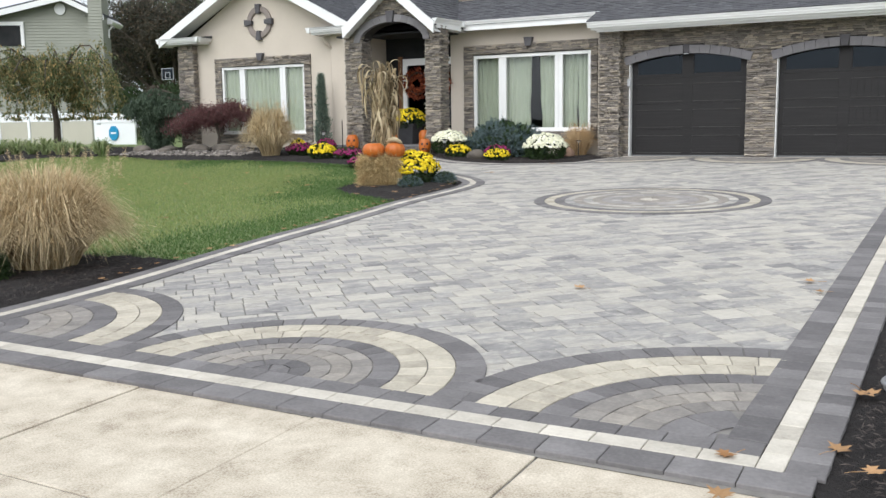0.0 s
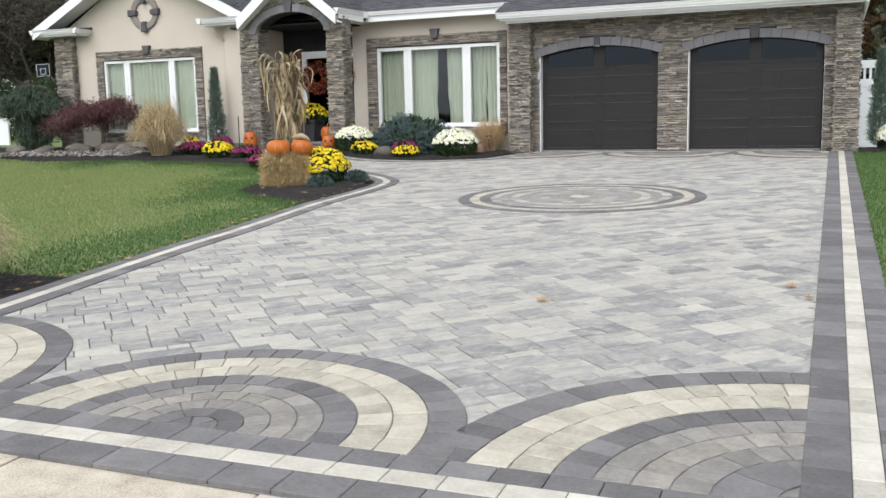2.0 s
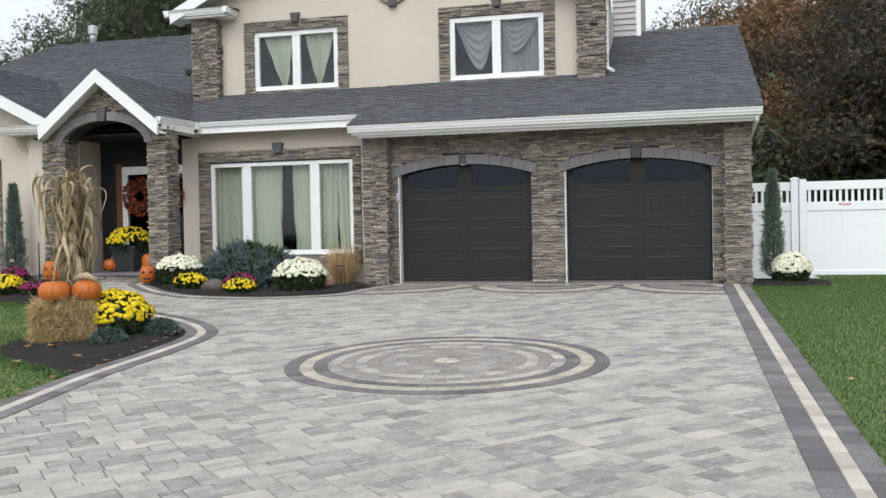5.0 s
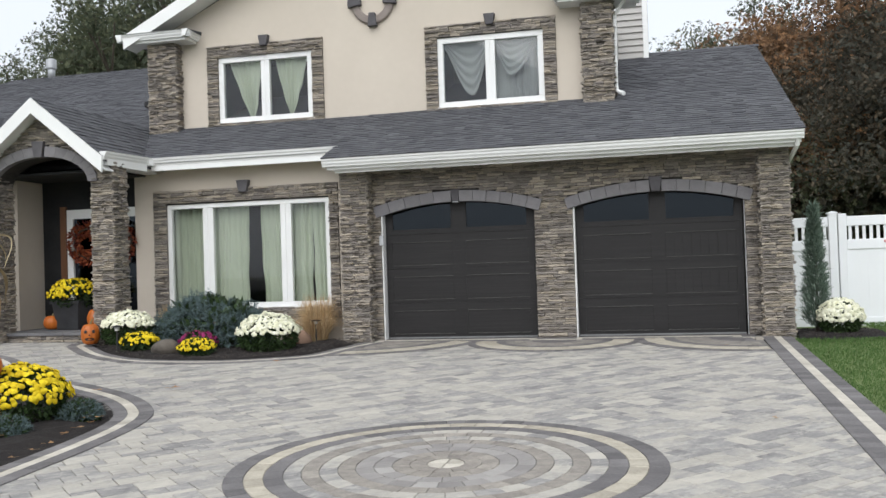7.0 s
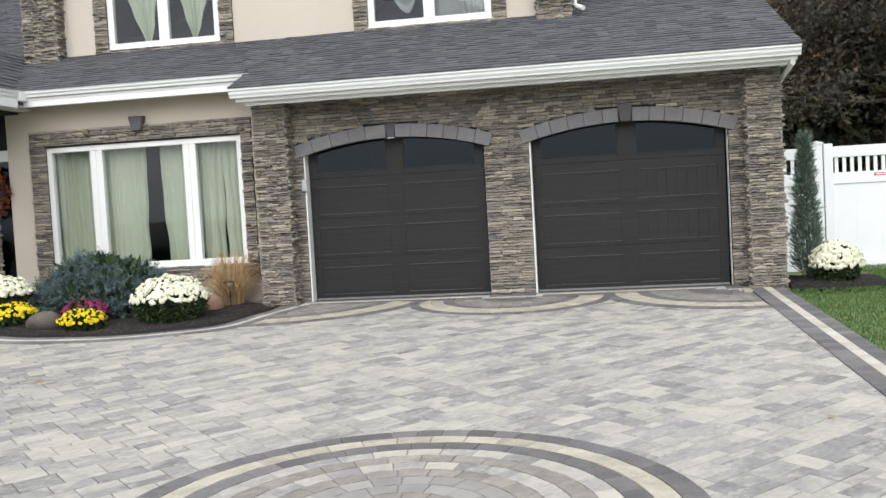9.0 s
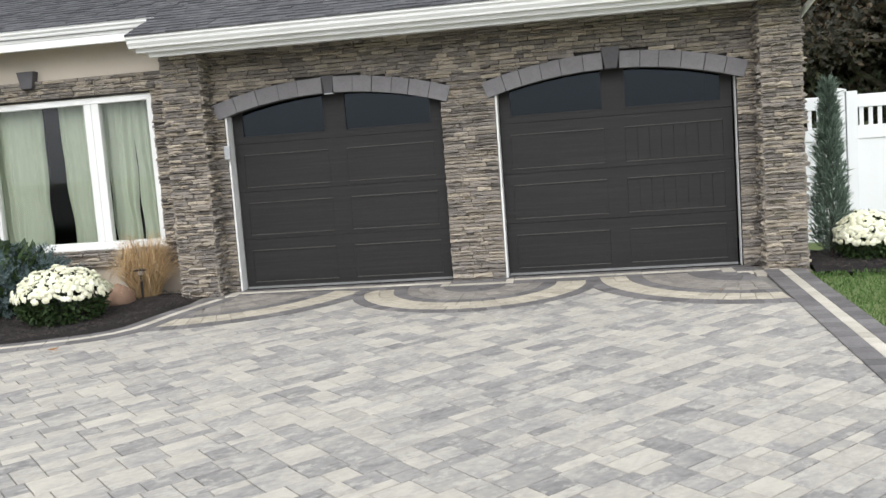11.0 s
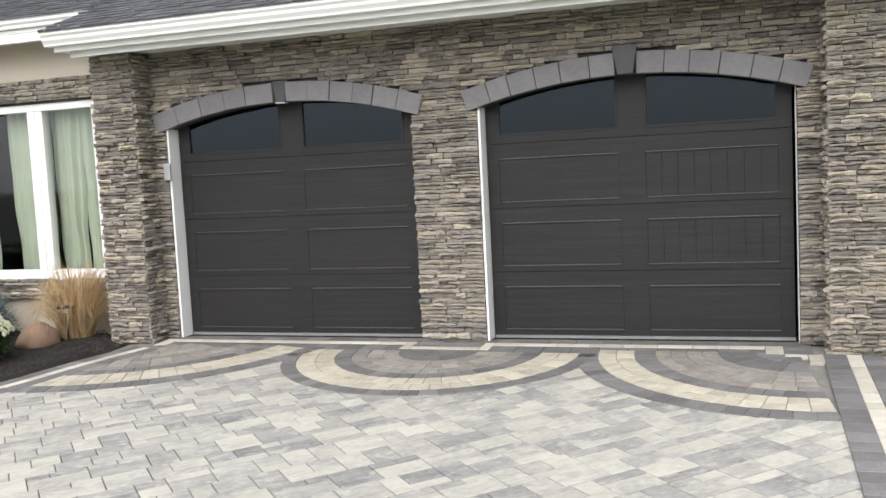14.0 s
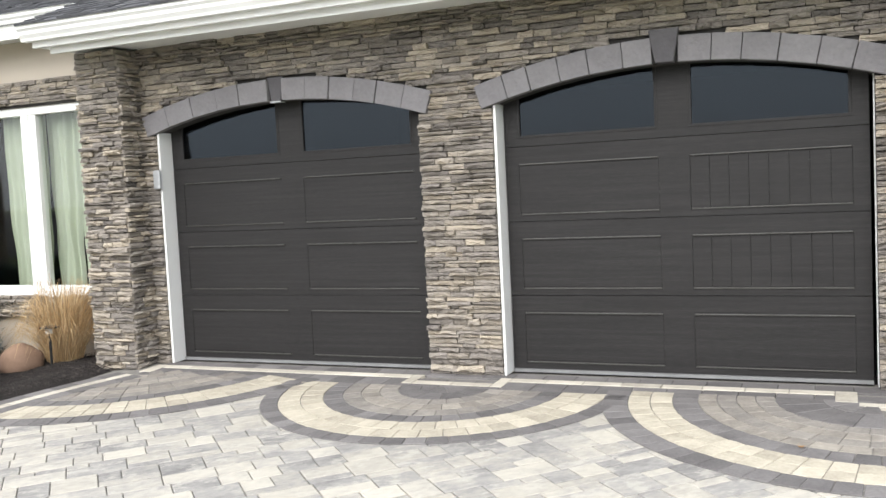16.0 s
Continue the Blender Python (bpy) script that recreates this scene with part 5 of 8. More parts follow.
SP = (WIN[0] + 0.755, WIN[1] - 0.78)
stone_surround(WIN, WY, house, 51, right_side=0.16)
keystone(-2.45, 2.50, WY, house)
window(WIN, WY + 0.04, SP, "window_1", "three-part white picture window with sage curtains behind", 0.075, 0.19)
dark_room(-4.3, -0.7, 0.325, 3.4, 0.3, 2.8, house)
sage = "pleated sage-green curtain hanging inside the window"
curtain(-3.95, -3.2, 0.45, 2.34, WY + 0.21, M_CURTAIN, sage, 1, 6)
curtain(-3.2, -2.48, 0.45, 2.34, WY + 0.21, M_CURTAIN, sage, 2, 7, (-3.0, 0.06))
curtain(-2.27, -1.72, 0.45, 2.34, WY + 0.21, M_CURTAIN, sage, 3, 6, (-1.8, 0.14))
curtain(-1.71, -1.335, 0.45, 2.34, WY + 0.21, M_CURTAIN, sage, 4, 4, (-1.6, 0.08))
curtain(-1.34, -0.93, 0.45, 2.34, WY + 0.21, M_CURTAIN, sage, 5, 4, (-1.0, 0.13))

# --- second storey
UY = 1.75
U1, U2 = (-3.64, -1.77, 3.955, 5.19), (0.595, 2.475, 3.94, 5.18)
EAVE2 = 5.62
UX0, UX1, UC = -4.92, 3.62, -0.65
P2 = 0.5
b2 = wall_with_hole("upper_wall", UX0, UX1, 3.4, 5.65, [U1, U2], UY, 0.09, M_STUCCO, house, "beige stucco gable wall")
apex2 = EAVE2 + P2 * (UC - UX0)
part("gable_wall", Build().prism([(UX0, 5.65), (UX1, 5.65), (UC, apex2 - 0.05)], UY, UY + 0.22), M_STUCCO, house, "beige stucco gable")
for a in (UX1 - 0.22, UX0):
    part("upper_side_wall", Build().box(a, a + 0.22, UY + 0.22, 10, 3.2, 5.65), M_SIDING2, house, "pale siding")
for i, (u, tag) in enumerate(((U1, "window_2"), (U2, "window_3"))):
    stone_surround(u, UY, house, 61 + i, 0.22, 0.22, 0.14)
    keystone((u[0] + u[1]) / 2 + 0.02, u[3] + 0.15, UY, house, 0.1, 0.19)
    window(u, UY + 0.04, ((u[0] + u[1]) / 2,), tag, "two-part white upper window with gathered curtains behind", 0.1, 0.17)
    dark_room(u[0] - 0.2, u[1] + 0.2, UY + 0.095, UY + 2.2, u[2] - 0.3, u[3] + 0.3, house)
for a, c, t in ((-3.50, -2.82, -3.0), (-2.58, -1.90, -2.25)):
    curtain(a, c, 4.0, 5.19, UY + 0.15, M_CURTAIN, "sage curtain gathered to a point by a tie", int(-a * 10), 5, (t, 0.93))


def swag(x0, x1, z1, drop, low, y, mat, label, seed):
    """Cloth hung from both ends, its fold lines sagging deeper row by row to a point at low (0..1)."""
    nx, nz = 40, 40
    v = []
    for j in range(nz + 1):
        t = j / nz
        for i in range(nx + 1):
            s = i / nx
            k = min(1.0, s / low) if s < low else (1 - s) / (1 - low)
            sag = (math.sin(k * math.pi / 2) ** 1.4) * drop
            v.append((x0 + (x1 - x0) * s, y + 0.025 * math.sin(t * 34 + 3 * s + seed) * (0.3 + 0.7 * k) - 0.04 * k * t, z1 - t * (0.12 + sag)))
    f = [(j * (nx + 1) + i, j * (nx + 1) + i + 1, (j + 1) * (nx + 1) + i + 1, (j + 1) * (nx + 1) + i) for j in range(nz) for i in range(nx)]
    return obj("curtain", Build().add(v, f), mat, label=label, category="curtain", group="curtains", smooth=True, raw=True)


swag(0.66, 1.53, 5.18, 0.92, 0.62, UY + 0.14, M_CURTAIN2, "draped pale grey swag curtain", 1)
swag(1.57, 2.45, 5.18, 0.62, 0.35, UY + 0.14, M_CURTAIN2, "draped pale grey swag curtain", 2)
curtain(1.57, 2.45, 3.9, 5.18, UY + 0.22, M_CURTAIN2, "pale grey net curtain", 10, 8, None, 0.03)
pier("upper_pier", UX0 - 0.02, UX0 + 0.5, UY - 0.22, UY + 0.02, 3.55, EAVE2 - 0.12, house, 71, "rl")
pier("upper_pier", UX1 - 0.44, UX1 + 0.02, UY - 0.22, UY + 0.2, 3.55, EAVE2 - 0.12, house, 81, "rl")


def cast_ring(x, z, y, r0, r1, name="cast_medallion"):
    """Round brown moulding on the wall with four dark blocks."""
    o = empty(name, (x, y, z), "round brown cast-stone wall medallion with four dark blocks", "wall ornament", "wall ornaments")
    b = Build()
    n = 40
    prof = [(r0, 0.0), (r0, -0.045), (r0 + 0.02, -0.06), (r1 - 0.02, -0.06), (r1, -0.045), (r1, 0.0)]
    v = [(r * math.cos(2 * math.pi * k / n), yy, r * math.sin(2 * math.pi * k / n)) for k in range(n) for r, yy in prof]
    m = len(prof)
    b.add(v, [(k * m + i, k * m + i + 1, ((k + 1) % n) * m + i + 1, ((k + 1) % n) * m + i) for k in range(n) for i in range(m - 1)])
    obj("ring", b, M_MEDAL, o, smooth=False)
    for a in range(4):
        w0, w1, t = 0.055, 0.085, (r1 - r0)
        blk = Build().prism([(-w0, r0 - 0.05), (w0, r0 - 0.05), (w1, r1 + 0.05), (-w1, r1 + 0.05)], -0.11, 0.0)
        me = blk.mesh("block")
        me.transform(Matrix.Rotation(a * math.pi / 2, 4, "Y"))
        obj("block", me, M_KEY, o, bevel=0.012)
    return o


cast_ring(-0.57, 5.95, UY, 0.26, 0.40)


def gable_roof(name, xc, half, y0, y1, z_eave, pitch, host, seed, wall_y, over=0.12, fascia=0.24, trim=0.0):
    """A roof whose gable faces the street, with white rake boards."""
    top = z_eave + pitch * half
    o = part(name, Build().box(xc, xc + 0.01, y1 - 0.1, y1 - 0.09, top - 0.5, top - 0.49), M_SHINGLE, host, "charcoal shingle gable roof")
    for s in (-1, 1):
        e, r = (xc + s * half, z_eave), (xc, top)
        full, cut = e, trim if s > 0 else 0.0
        e = (e[0] - cut, e[1] + pitch * cut)
        pts = [(e[0], y0, e[1]), (r[0], y0, r[1]), (r[0], y1, r[1]), (e[0], y1, e[1])]
        deck([(p[0], p[1], p[2] - 0.02) for p in pts], o, thick=0.05)
        shingle_plane(o, (e[0], y0 - 0.03, e[1]) if s > 0 else (e[0], y1, e[1]), (0, 1, 0) if s > 0 else (0, -1, 0), (-s, 0, pitch), y1 - y0, (half - cut) * math.sqrt(1 + pitch ** 2), seed + s)
        e = full
        # rake board and its soffit
        part("rake_board", Build().prism([(e[0] - s * 0.02, e[1] - fascia), (r[0], r[1] - fascia), (r[0], r[1] + 0.004), (e[0], e[1] + 0.004)], y0 - 0.035, y0 + 0.012), M_WHITE, o, "white rake board")
        part("rake_soffit", Build().prism([(e[0], e[1] - fascia + 0.03), (r[0], r[1] - fascia + 0.03), (r[0], r[1] - fascia + 0.055), (e[0], e[1] - fascia + 0.055)], y0 + 0.03, wall_y), M_WHITE, o, "white rake soffit")
    return o


gable_roof("upper_roof", UC, UC - UX0 + 0.42, UY - 0.45, 10.5, EAVE2 + 0.02, P2, house, 90, UY, trim=0.47)


def cornice_return(x0, x1, y0, y1, z, host):
    """The boxed eave at the foot of a gable: gutter on three sides over a soffit box."""
    part("cornice_return", Build().box(x0 + 0.11, x1 - 0.11, y0 + 0.11, y1, z - 0.17, z - 0.02), M_WHITE, host, "white boxed cornice return")
    gutter("return_gutter", (x0, y0, z), (x1, y0, z), host, "white ogee gutter", (0, 1, 0))
    gutter("return_gutter", (x0, y0, z), (x0, y1, z), host, "white ogee gutter", (1, 0, 0))
    gutter("return_gutter", (x1, y0, z), (x1, y1, z), host, "white ogee gutter", (-1, 0, 0))
    part("return_cap", Build().add([(x0, y0, z - 0.01), (x1, y0, z - 0.01), (x1, y1, z + 0.05), (x0, y1, z + 0.05), (x0, y1, z - 0.02), (x1, y1, z - 0.02)], [(0, 1, 2, 3), (0, 3, 4), (1, 5, 2)]), M_SHINGLE, host)


cornice_return(UX0 - 0.55, UX0 + 0.95, UY - 0.52, UY, EAVE2 + 0.05, house)
cornice_return(UX1 - 0.95, UX1 + 0.55, UY - 0.52, UY + 0.3, EAVE2 + 0.05, house)
part("downspout", Build().tube([(UX1 + 0.3, UY - 0.3, EAVE2 - 0.1), (UX1 + 0.08, UY - 0.1, EAVE2 - 0.35), (UX1 + 0.07, UY - 0.1, 4.1), (UX1 + 0.09, UY - 0.16, 3.98), (UX1 + 0.2, UY - 0.34, 3.9)], 0.034, 8), M_WHITE, house, "white downspout")
# lapped siding of the rear wing
lap = part("rear_wing", Build().box(3.52, 4.2, 4.84, 9, 4.6, 8.6), M_SIDING2, house, "pale grey lapped siding")
for k in range(26):
    z = 4.95 + 0.13 * k
    part("siding_board", Build().prism([(4.80, z), (4.84, z), (4.84, z + 0.132), (4.835, z + 0.132)], 3.6, 4.12, "x"), M_SIDING2, lap)
part("corner_board", Build().box(4.12, 4.22, 4.785, 4.9, 4.9, 8.6), M_WHITE, lap, "white corner board")
part("corner_board", Build().box(3.57, 3.61, 4.785, 4.9, 4.9, 8.6), M_WHITE, lap, "white corner board")

# --- left wing
XW0, XW1, XWC, YW = -13.05, -7.25, -10.18, 0.05
LWIN = (-11.66, -8.79, 0.565, 2.37)
wall_with_hole("wing_wall", XW0 + 0.1, XW1, -0.1, 3.15, [LWIN], YW, 0.09, M_STUCCO, house, "beige stucco wing wall")
part("wing_gable", Build().prism([(XW0 + 0.1, 3.15), (XW1, 3.15), (XWC, 4.72)], YW, YW + 0.22), M_STUCCO, house, "beige stucco gable")
part("wing_pilaster", Build().box(XW1 - 0.55, XW1, YW - 0.14, YW, -0.05, 3.03), M_STUCCO, house, "beige stucco pilaster")
part("wing_side", Build().box(XW0 + 0.1, XW0 + 0.3, YW + 0.22, 9, -0.1, 3.2).box(XW1 - 0.2, XW1, YW + 0.22, 1.2, -0.1, 3.0), M_STUCCO, house)
pier("wing_pier", XW0, XW0 + 0.5, YW - 0.18, YW + 0.5, -0.05, 3.02, house, 101, "rl")
stone_surround(LWIN, YW, house, 111, 0.22, 0.24, 0.25)
keystone(XWC - 0.04, 2.50, YW, house, 0.11, 0.2)
window(LWIN, YW + 0.04, (LWIN[0] + 0.72, LWIN[1] - 0.75), "window_4", "three-part white picture window with sage curtains behind", 0.07, 0.18)
dark_room(LWIN[0] - 0.3, LWIN[1] + 0.3, YW + 0.095, 3.0, 0.3, 2.8, house)
for i, (a, c) in enumerate(((-11.64, -10.86), (-11.0, -9.44), (-9.62, -8.8))):
    curtain(a, c, 0.45, 2.34, YW + 0.13, M_CURTAIN, sage, 20 + i, 6 if i != 1 else 12)
cast_ring(-10.23, 3.51, YW, 0.27, 0.42)
gable_roof("wing_roof", XWC, 3.3, YW - 0.5, 4.9, 3.2, 0.505, house, 120, YW)
cornice_return(XW0 - 0.5, XW0 + 1.1, YW - 0.56, YW, 3.2, house)
cornice_return(-8.3, -6.92, YW - 0.56, YW, 3.2, house)
part("downspout", Build().tube([(-7.95, YW - 0.3, 2.98), (-7.95, YW - 0.25, 2.88), (-7.84, YW - 0.06, 2.68), (-7.84, YW - 0.06, 0.2)], 0.034, 8), M_STUCCO, house, "beige downspout")

# --- porch
PC = -5.2
PF = 0.28
porch = empty("porch", (0, 0, 0), "stone-columned porch with arched gable front", "porch", kind="structure")
part("porch_floor", Build().box(-7.0, -3.75, -1.02, 0.35, 0.0, PF - 0.05), M_MORTAR, porch)
stone_face(porch, -7.0, -4.2, 0.08, PF - 0.05, FRONTFACE(-1.02), 140, None, 30)
for k in range(5):
    part("bluestone_slab", Build().box(-7.0 + 0.65 * k, -6.355 + 0.65 * k, -1.09, -0.45, PF - 0.05, PF), M_PORCHFLOOR, porch, bevel=0.008)
    part("bluestone_slab", Build().box(-7.0 + 0.65 * k, -6.355 + 0.65 * k, -0.445, 0.3, PF - 0.05, PF), M_PORCHFLOOR, porch, bevel=0.008)
CY0, CY1 = -1.25, -0.85
for x0, x1, s in ((-6.53, -6.12, 150), (-4.33, -4.0, 160)):
    pier("porch_column", x0, x1, CY0, CY1, 0.05, 2.95, porch, s, "rl", 60, "stacked-stone porch column")
# arched front over the columns
b = Build()
AX0, AX1, AS, AR = -6.12, -4.38, 2.66, 0.44
xs = np.linspace(AX0, AX1, 25)
arc = lambda x: AS + AR * math.sqrt(max(0.0, 1 - ((x - (AX0 + AX1) / 2) / ((AX1 - AX0) / 2)) ** 2))
slope = lambda x: 3.88 - 0.8 * abs(x - PC)
for a, c in zip(xs, xs[1:]):
    b.add([(a, CY0, arc(a)), (c, CY0, arc(c)), (c, CY0, slope(c)), (a, CY0, slope(a)), (a, CY1, arc(a)), (c, CY1, arc(c))], [(0, 1, 2, 3), (0, 4, 5, 1)])
for x0, x1 in ((-6.5, AX0), (AX1, -3.95)):
    b.add([(x0, CY0, 2.9), (x1, CY0, 2.9), (x1, CY0, slope(x1)), (x0, CY0, slope(x0))], [(0, 1, 2, 3)])
gable_front = part("porch_gable", b, M_MORTAR, porch, raw=True)


def porch_blocked(z, z2):
    zc = (z + z2) / 2
    half = (3.86 - zc) / 0.8
    out = [(-9, PC - half), (PC + half, -1)]
    mid, hw = (AX0 + AX1) / 2, (AX1 - AX0) / 2
    if zc < AS + AR + 0.17:
        k = (zc - AS) / (AR + 0.17)
        w = (hw + 0.13) * math.sqrt(max(0, 1 - max(0, k) ** 2))
        out.append((mid - w, mid + w))
    return out


stone_face(gable_front, -6.5, -3.85, 2.93, 3.85, FRONTFACE(CY0), 170, porch_blocked, 60)
mid, hw = (AX0 + AX1) / 2, (AX1 - AX0) / 2
for k in range(15):
    t0, t1 = math.pi * k / 15 + 0.0015, math.pi * (k + 1) / 15 - 0.0015
    poly = [(mid - (hw + g) * math.cos(t), AS + (AR + g) * math.sin(t)) for g, t in ((-0.005, t0), (-0.005, t1), (0.16, t1), (0.16, t0))]
    if k == 7:
        part("keystone", Build().prism([(mid - 0.07, AS + AR - 0.02), (mid + 0.07, AS + AR - 0.02), (mid + 0.11, AS + AR + 0.24), (mid - 0.11, AS + AR + 0.24)], CY0 - 0.1, CY0 + 0.05), M_KEY, gable_front, bevel=0.008)
    else:
        part("voussoir", Build().prism(poly, CY0 - 0.06, CY0 + 0.05), M_VOUSS, gable_front, bevel=0.003)
gable_roof("porch_roof", PC, 1.24, -1.52, 2.1, 3.0, 0.8, house, 180, CY0, fascia=0.24)
gutter("gutter", (-3.89, -1.53, GZ2 - 0.03), (-3.89, -0.21, GZ2), house, back=(-1, 0, 0))
part("fascia_board", Build().box(-4.08, -3.945, -1.42, -0.3, GZ2 - 0.23, GZ2 - 0.1), M_WHITE, house, "white fascia under the gutter")
part("gutter_corner", Build().box(-4.02, -3.885, -0.32, -0.16, GZ2 - 0.135, GZ2 - 0.012), M_WHITE, house, "mitred white gutter corner", bevel=0.012)
part("soffit", Build().box(-4.42, -4.08, -0.84, 0.22, GZ2 - 0.22, GZ2 - 0.19), M_WHITE, house, "white vented soffit")
# ceiling takes the unlit-room colour, so porch shade is in the material
part("porch_ceiling", Build().box(-7.1, -4.3, -0.84, 0.3, 2.86, 2.9), M_UNLIT, porch, "porch ceiling with shade in its near-black colour")
# recessed entrance: the wall's near-black colour carries the shade of the porch
EY = 0.32
wall_with_hole("entry_wall", -7.25, -4.05, 0.0, 2.95, [(-5.92, -4.30, PF, 2.36)], EY, 0.15, M_UNLIT, house, "recessed entrance wall with shade in its near-black colour")
part("porch_side_wall", Build().box(-7.25, -6.42, -0.35, EY, 0.1, 2.95), M_STUCCO, house, "beige stucco return wall")
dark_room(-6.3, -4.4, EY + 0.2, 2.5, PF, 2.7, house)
door = empty("door_1", (-5.46, EY, PF), "white-framed double glass storm doors with autumn wreaths", "door", kind="structure")
inv = Matrix.Translation(door.location).inverted()
y0_, y1_ = EY - 0.03, EY + 0.08
for n, bld, mt, lab in (("door_frame", Build().box(-5.92, -5.80, y0_, y1_, PF, 2.36).box(-5.12, -5.0, y0_, y1_, PF, 2.36).box(-5.80, -5.12, y0_, y1_, 2.2, 2.36).box(-5.80, -5.12, y0_, y1_, PF, PF + 0.22), M_WHITE, "white storm-door frame"),
                        ("door_frame", Build().box(-4.99, -4.30, y0_, y1_, 2.2, 2.36).box(-4.99, -4.30, y0_, y1_, PF, PF + 0.22), M_WHITE, "white storm-door frame"),
                        ("pane", Build().add([(-5.80, EY + 0.02, PF + 0.22), (-5.12, EY + 0.02, PF + 0.22), (-5.12, EY + 0.02, 2.2), (-5.80, EY + 0.02, 2.2)], [(0, 1, 2, 3)]), M_TINT, "dark glass"),
                        ("pane", Build().add([(-4.99, EY + 0.02, PF + 0.22), (-4.30, EY + 0.02, PF + 0.22), (-4.30, EY + 0.02, 2.2), (-4.99, EY + 0.02, 2.2)], [(0, 1, 2, 3)]), M_TINT, "dark glass"),
                        ("door_casing", Build().box(-6.04, -5.925, EY - 0.05, EY + 0.05, PF, 2.42), M_WOOD, "stained wood casing"),
                        ("handle", Build().box(-5.09, -5.06, EY - 0.08, EY - 0.03, 1.2, 1.35), M_GALV, "metal handle")):
    me = bld.mesh(n)
    me.transform(inv)
    obj(n, me, mt, door, lab)

# vents on the main roof
vent = empty("roof_vent", (-12.64, 9.14, roof_z(9.14) - 0.1), "grey metal vent pipe with a cap on the roof", "roof vent")
obj("pipe", Build().tube([(0, 0, 0), (0, 0, 0.5)], 0.10, 14), M_GALV, vent, smooth=True)
obj("cap", Build().tube([(0, 0, 0.32), (0, 0, 0.36), (0, 0, 0.6), (0, 0, 0.63)], [0.12, 0.145, 0.145, 0.09], 14), M_GALV, vent)
vent2 = empty("box_vent", (-6.2, 3.82, roof_z(3.82)), "low black box vent on the roof", "roof vent")
obj("hood", Build().box(-0.18, 0.1, -0.15, 0.15, 0, 0.14), M_BLACK, vent2, bevel=0.03)
# rear closing walls
part("rear_wall", Build().box(-15, 6.08, 9.6, 9.8, -0.2, 3.0), M_SIDING2, house)


# ---------------------------------------------------------------- planting helpers
def quads(name, P, A, B, smooth=False):
    """One mesh of loose four-sided leaves: centres P, half axes A and B."""
    n = len(P)
    v = np.stack([P - A, P - B * 0.9, P + A, P + B * 0.9], 1).reshape(-1, 3)
    me = bpy.data.meshes.new(name)
    me.vertices.add(4 * n)
    me.vertices.foreach_set("co", v.ravel())
    me.loops.add(4 * n)
    me.loops.foreach_set("vertex_index", np.arange(4 * n))
    me.polygons.add(n)
    me.polygons.foreach_set("loop_start", np.arange(n) * 4)
    me.polygons.foreach_set("loop_total", np.full(n, 4))
    me.update()
    return me


def unit(v):
    return v / (np.linalg.norm(v, axis=-1, keepdims=True) + 1e-9)


def leaves(name, P, D, length, width, r, jitter=0.6):
    """Leaves at P pointing roughly along D."""
    n = len(P)
    D = unit(unit(D) + jitter * r.normal(0, 1, (n, 3)))
    S = unit(np.cross(D, r.normal(0, 1, (n, 3))))
    l = (length * r.uniform(0.6, 1.3, n))[:, None]
    w = (width * r.uniform(0.6, 1.3, n))[:, None]
    return quads(name, P + D * l * 0.5, D * l * 0.5, S * w * 0.5)


def ribbons(name, base, lean, height, reach, width, r, seg=5, droop=0.6, twist=0.5, bow=1.8):
    """Grass blades: each a tapering ribbon that rises and arches over along lean."""
    n = len(base)
    t = np.linspace(0, 1, seg + 1)
    h, re = np.asarray(height)[:, None], np.asarray(reach)[:, None]
    a = np.arctan2(lean[:, 1], lean[:, 0])
    peak = (1 - 0.45 * droop * r.uniform(0.4, 1.0, n))[:, None]
    up = np.maximum(h * (t / peak) * (2 - t / peak), np.minimum(h, 0) - 0.02) if np.all(np.asarray(height) > 0) else h * t
    out = re * t ** bow
    C = np.stack([base[:, 0, None] + np.cos(a)[:, None] * out, base[:, 1, None] + np.sin(a)[:, None] * out, base[:, 2, None] + up], -1)
    sa = a + np.pi / 2 + r.uniform(-twist, twist, n)
    W = np.stack([np.cos(sa), np.sin(sa), np.zeros(n)], -1)[:, None, :] * (width * (1 - t ** 2 * 0.85))[None, :, None] * r.uniform(0.6, 1.3, n)[:, None, None]
    v = np.stack([C - W, C + W], 2).reshape(n, -1, 3)
    k = 2 * (seg + 1)
    q = np.array([(2 * i, 2 * i + 1, 2 * i + 3, 2 * i + 2) for i in range(seg)])
    f = (q[None] + (np.arange(n) * k)[:, None, None]).reshape(-1, 4)
    me = bpy.data.meshes.new(name)
    me.vertices.add(n * k)
    me.vertices.foreach_set("co", v.ravel())
    me.loops.add(len(f) * 4)
    me.loops.foreach_set("vertex_index", f.ravel())
    me.polygons.add(len(f))
    me.polygons.foreach_set("loop_start", np.arange(len(f)) * 4)
    me.polygons.foreach_set("loop_total", np.full(len(f), 4))
    me.update()
    return me


def dome_points(n, rx, ry, rz, r, low=-0.25):
    """Points and normals scattered over the upper part of a lumpy ellipsoid."""
    u = unit(r.normal(0, 1, (n * 3, 3)))
    u = u[u[:, 2] > low][:n]
    lump = 1 + 0.05 * np.sin(9 * u[:, :1] + 3) * np.sin(8 * u[:, 1:2]) + r.normal(0, 0.03, (len(u), 1))
    return u * lump * np.array((rx, ry, rz)), unit(u / np.array((rx, ry, rz)))


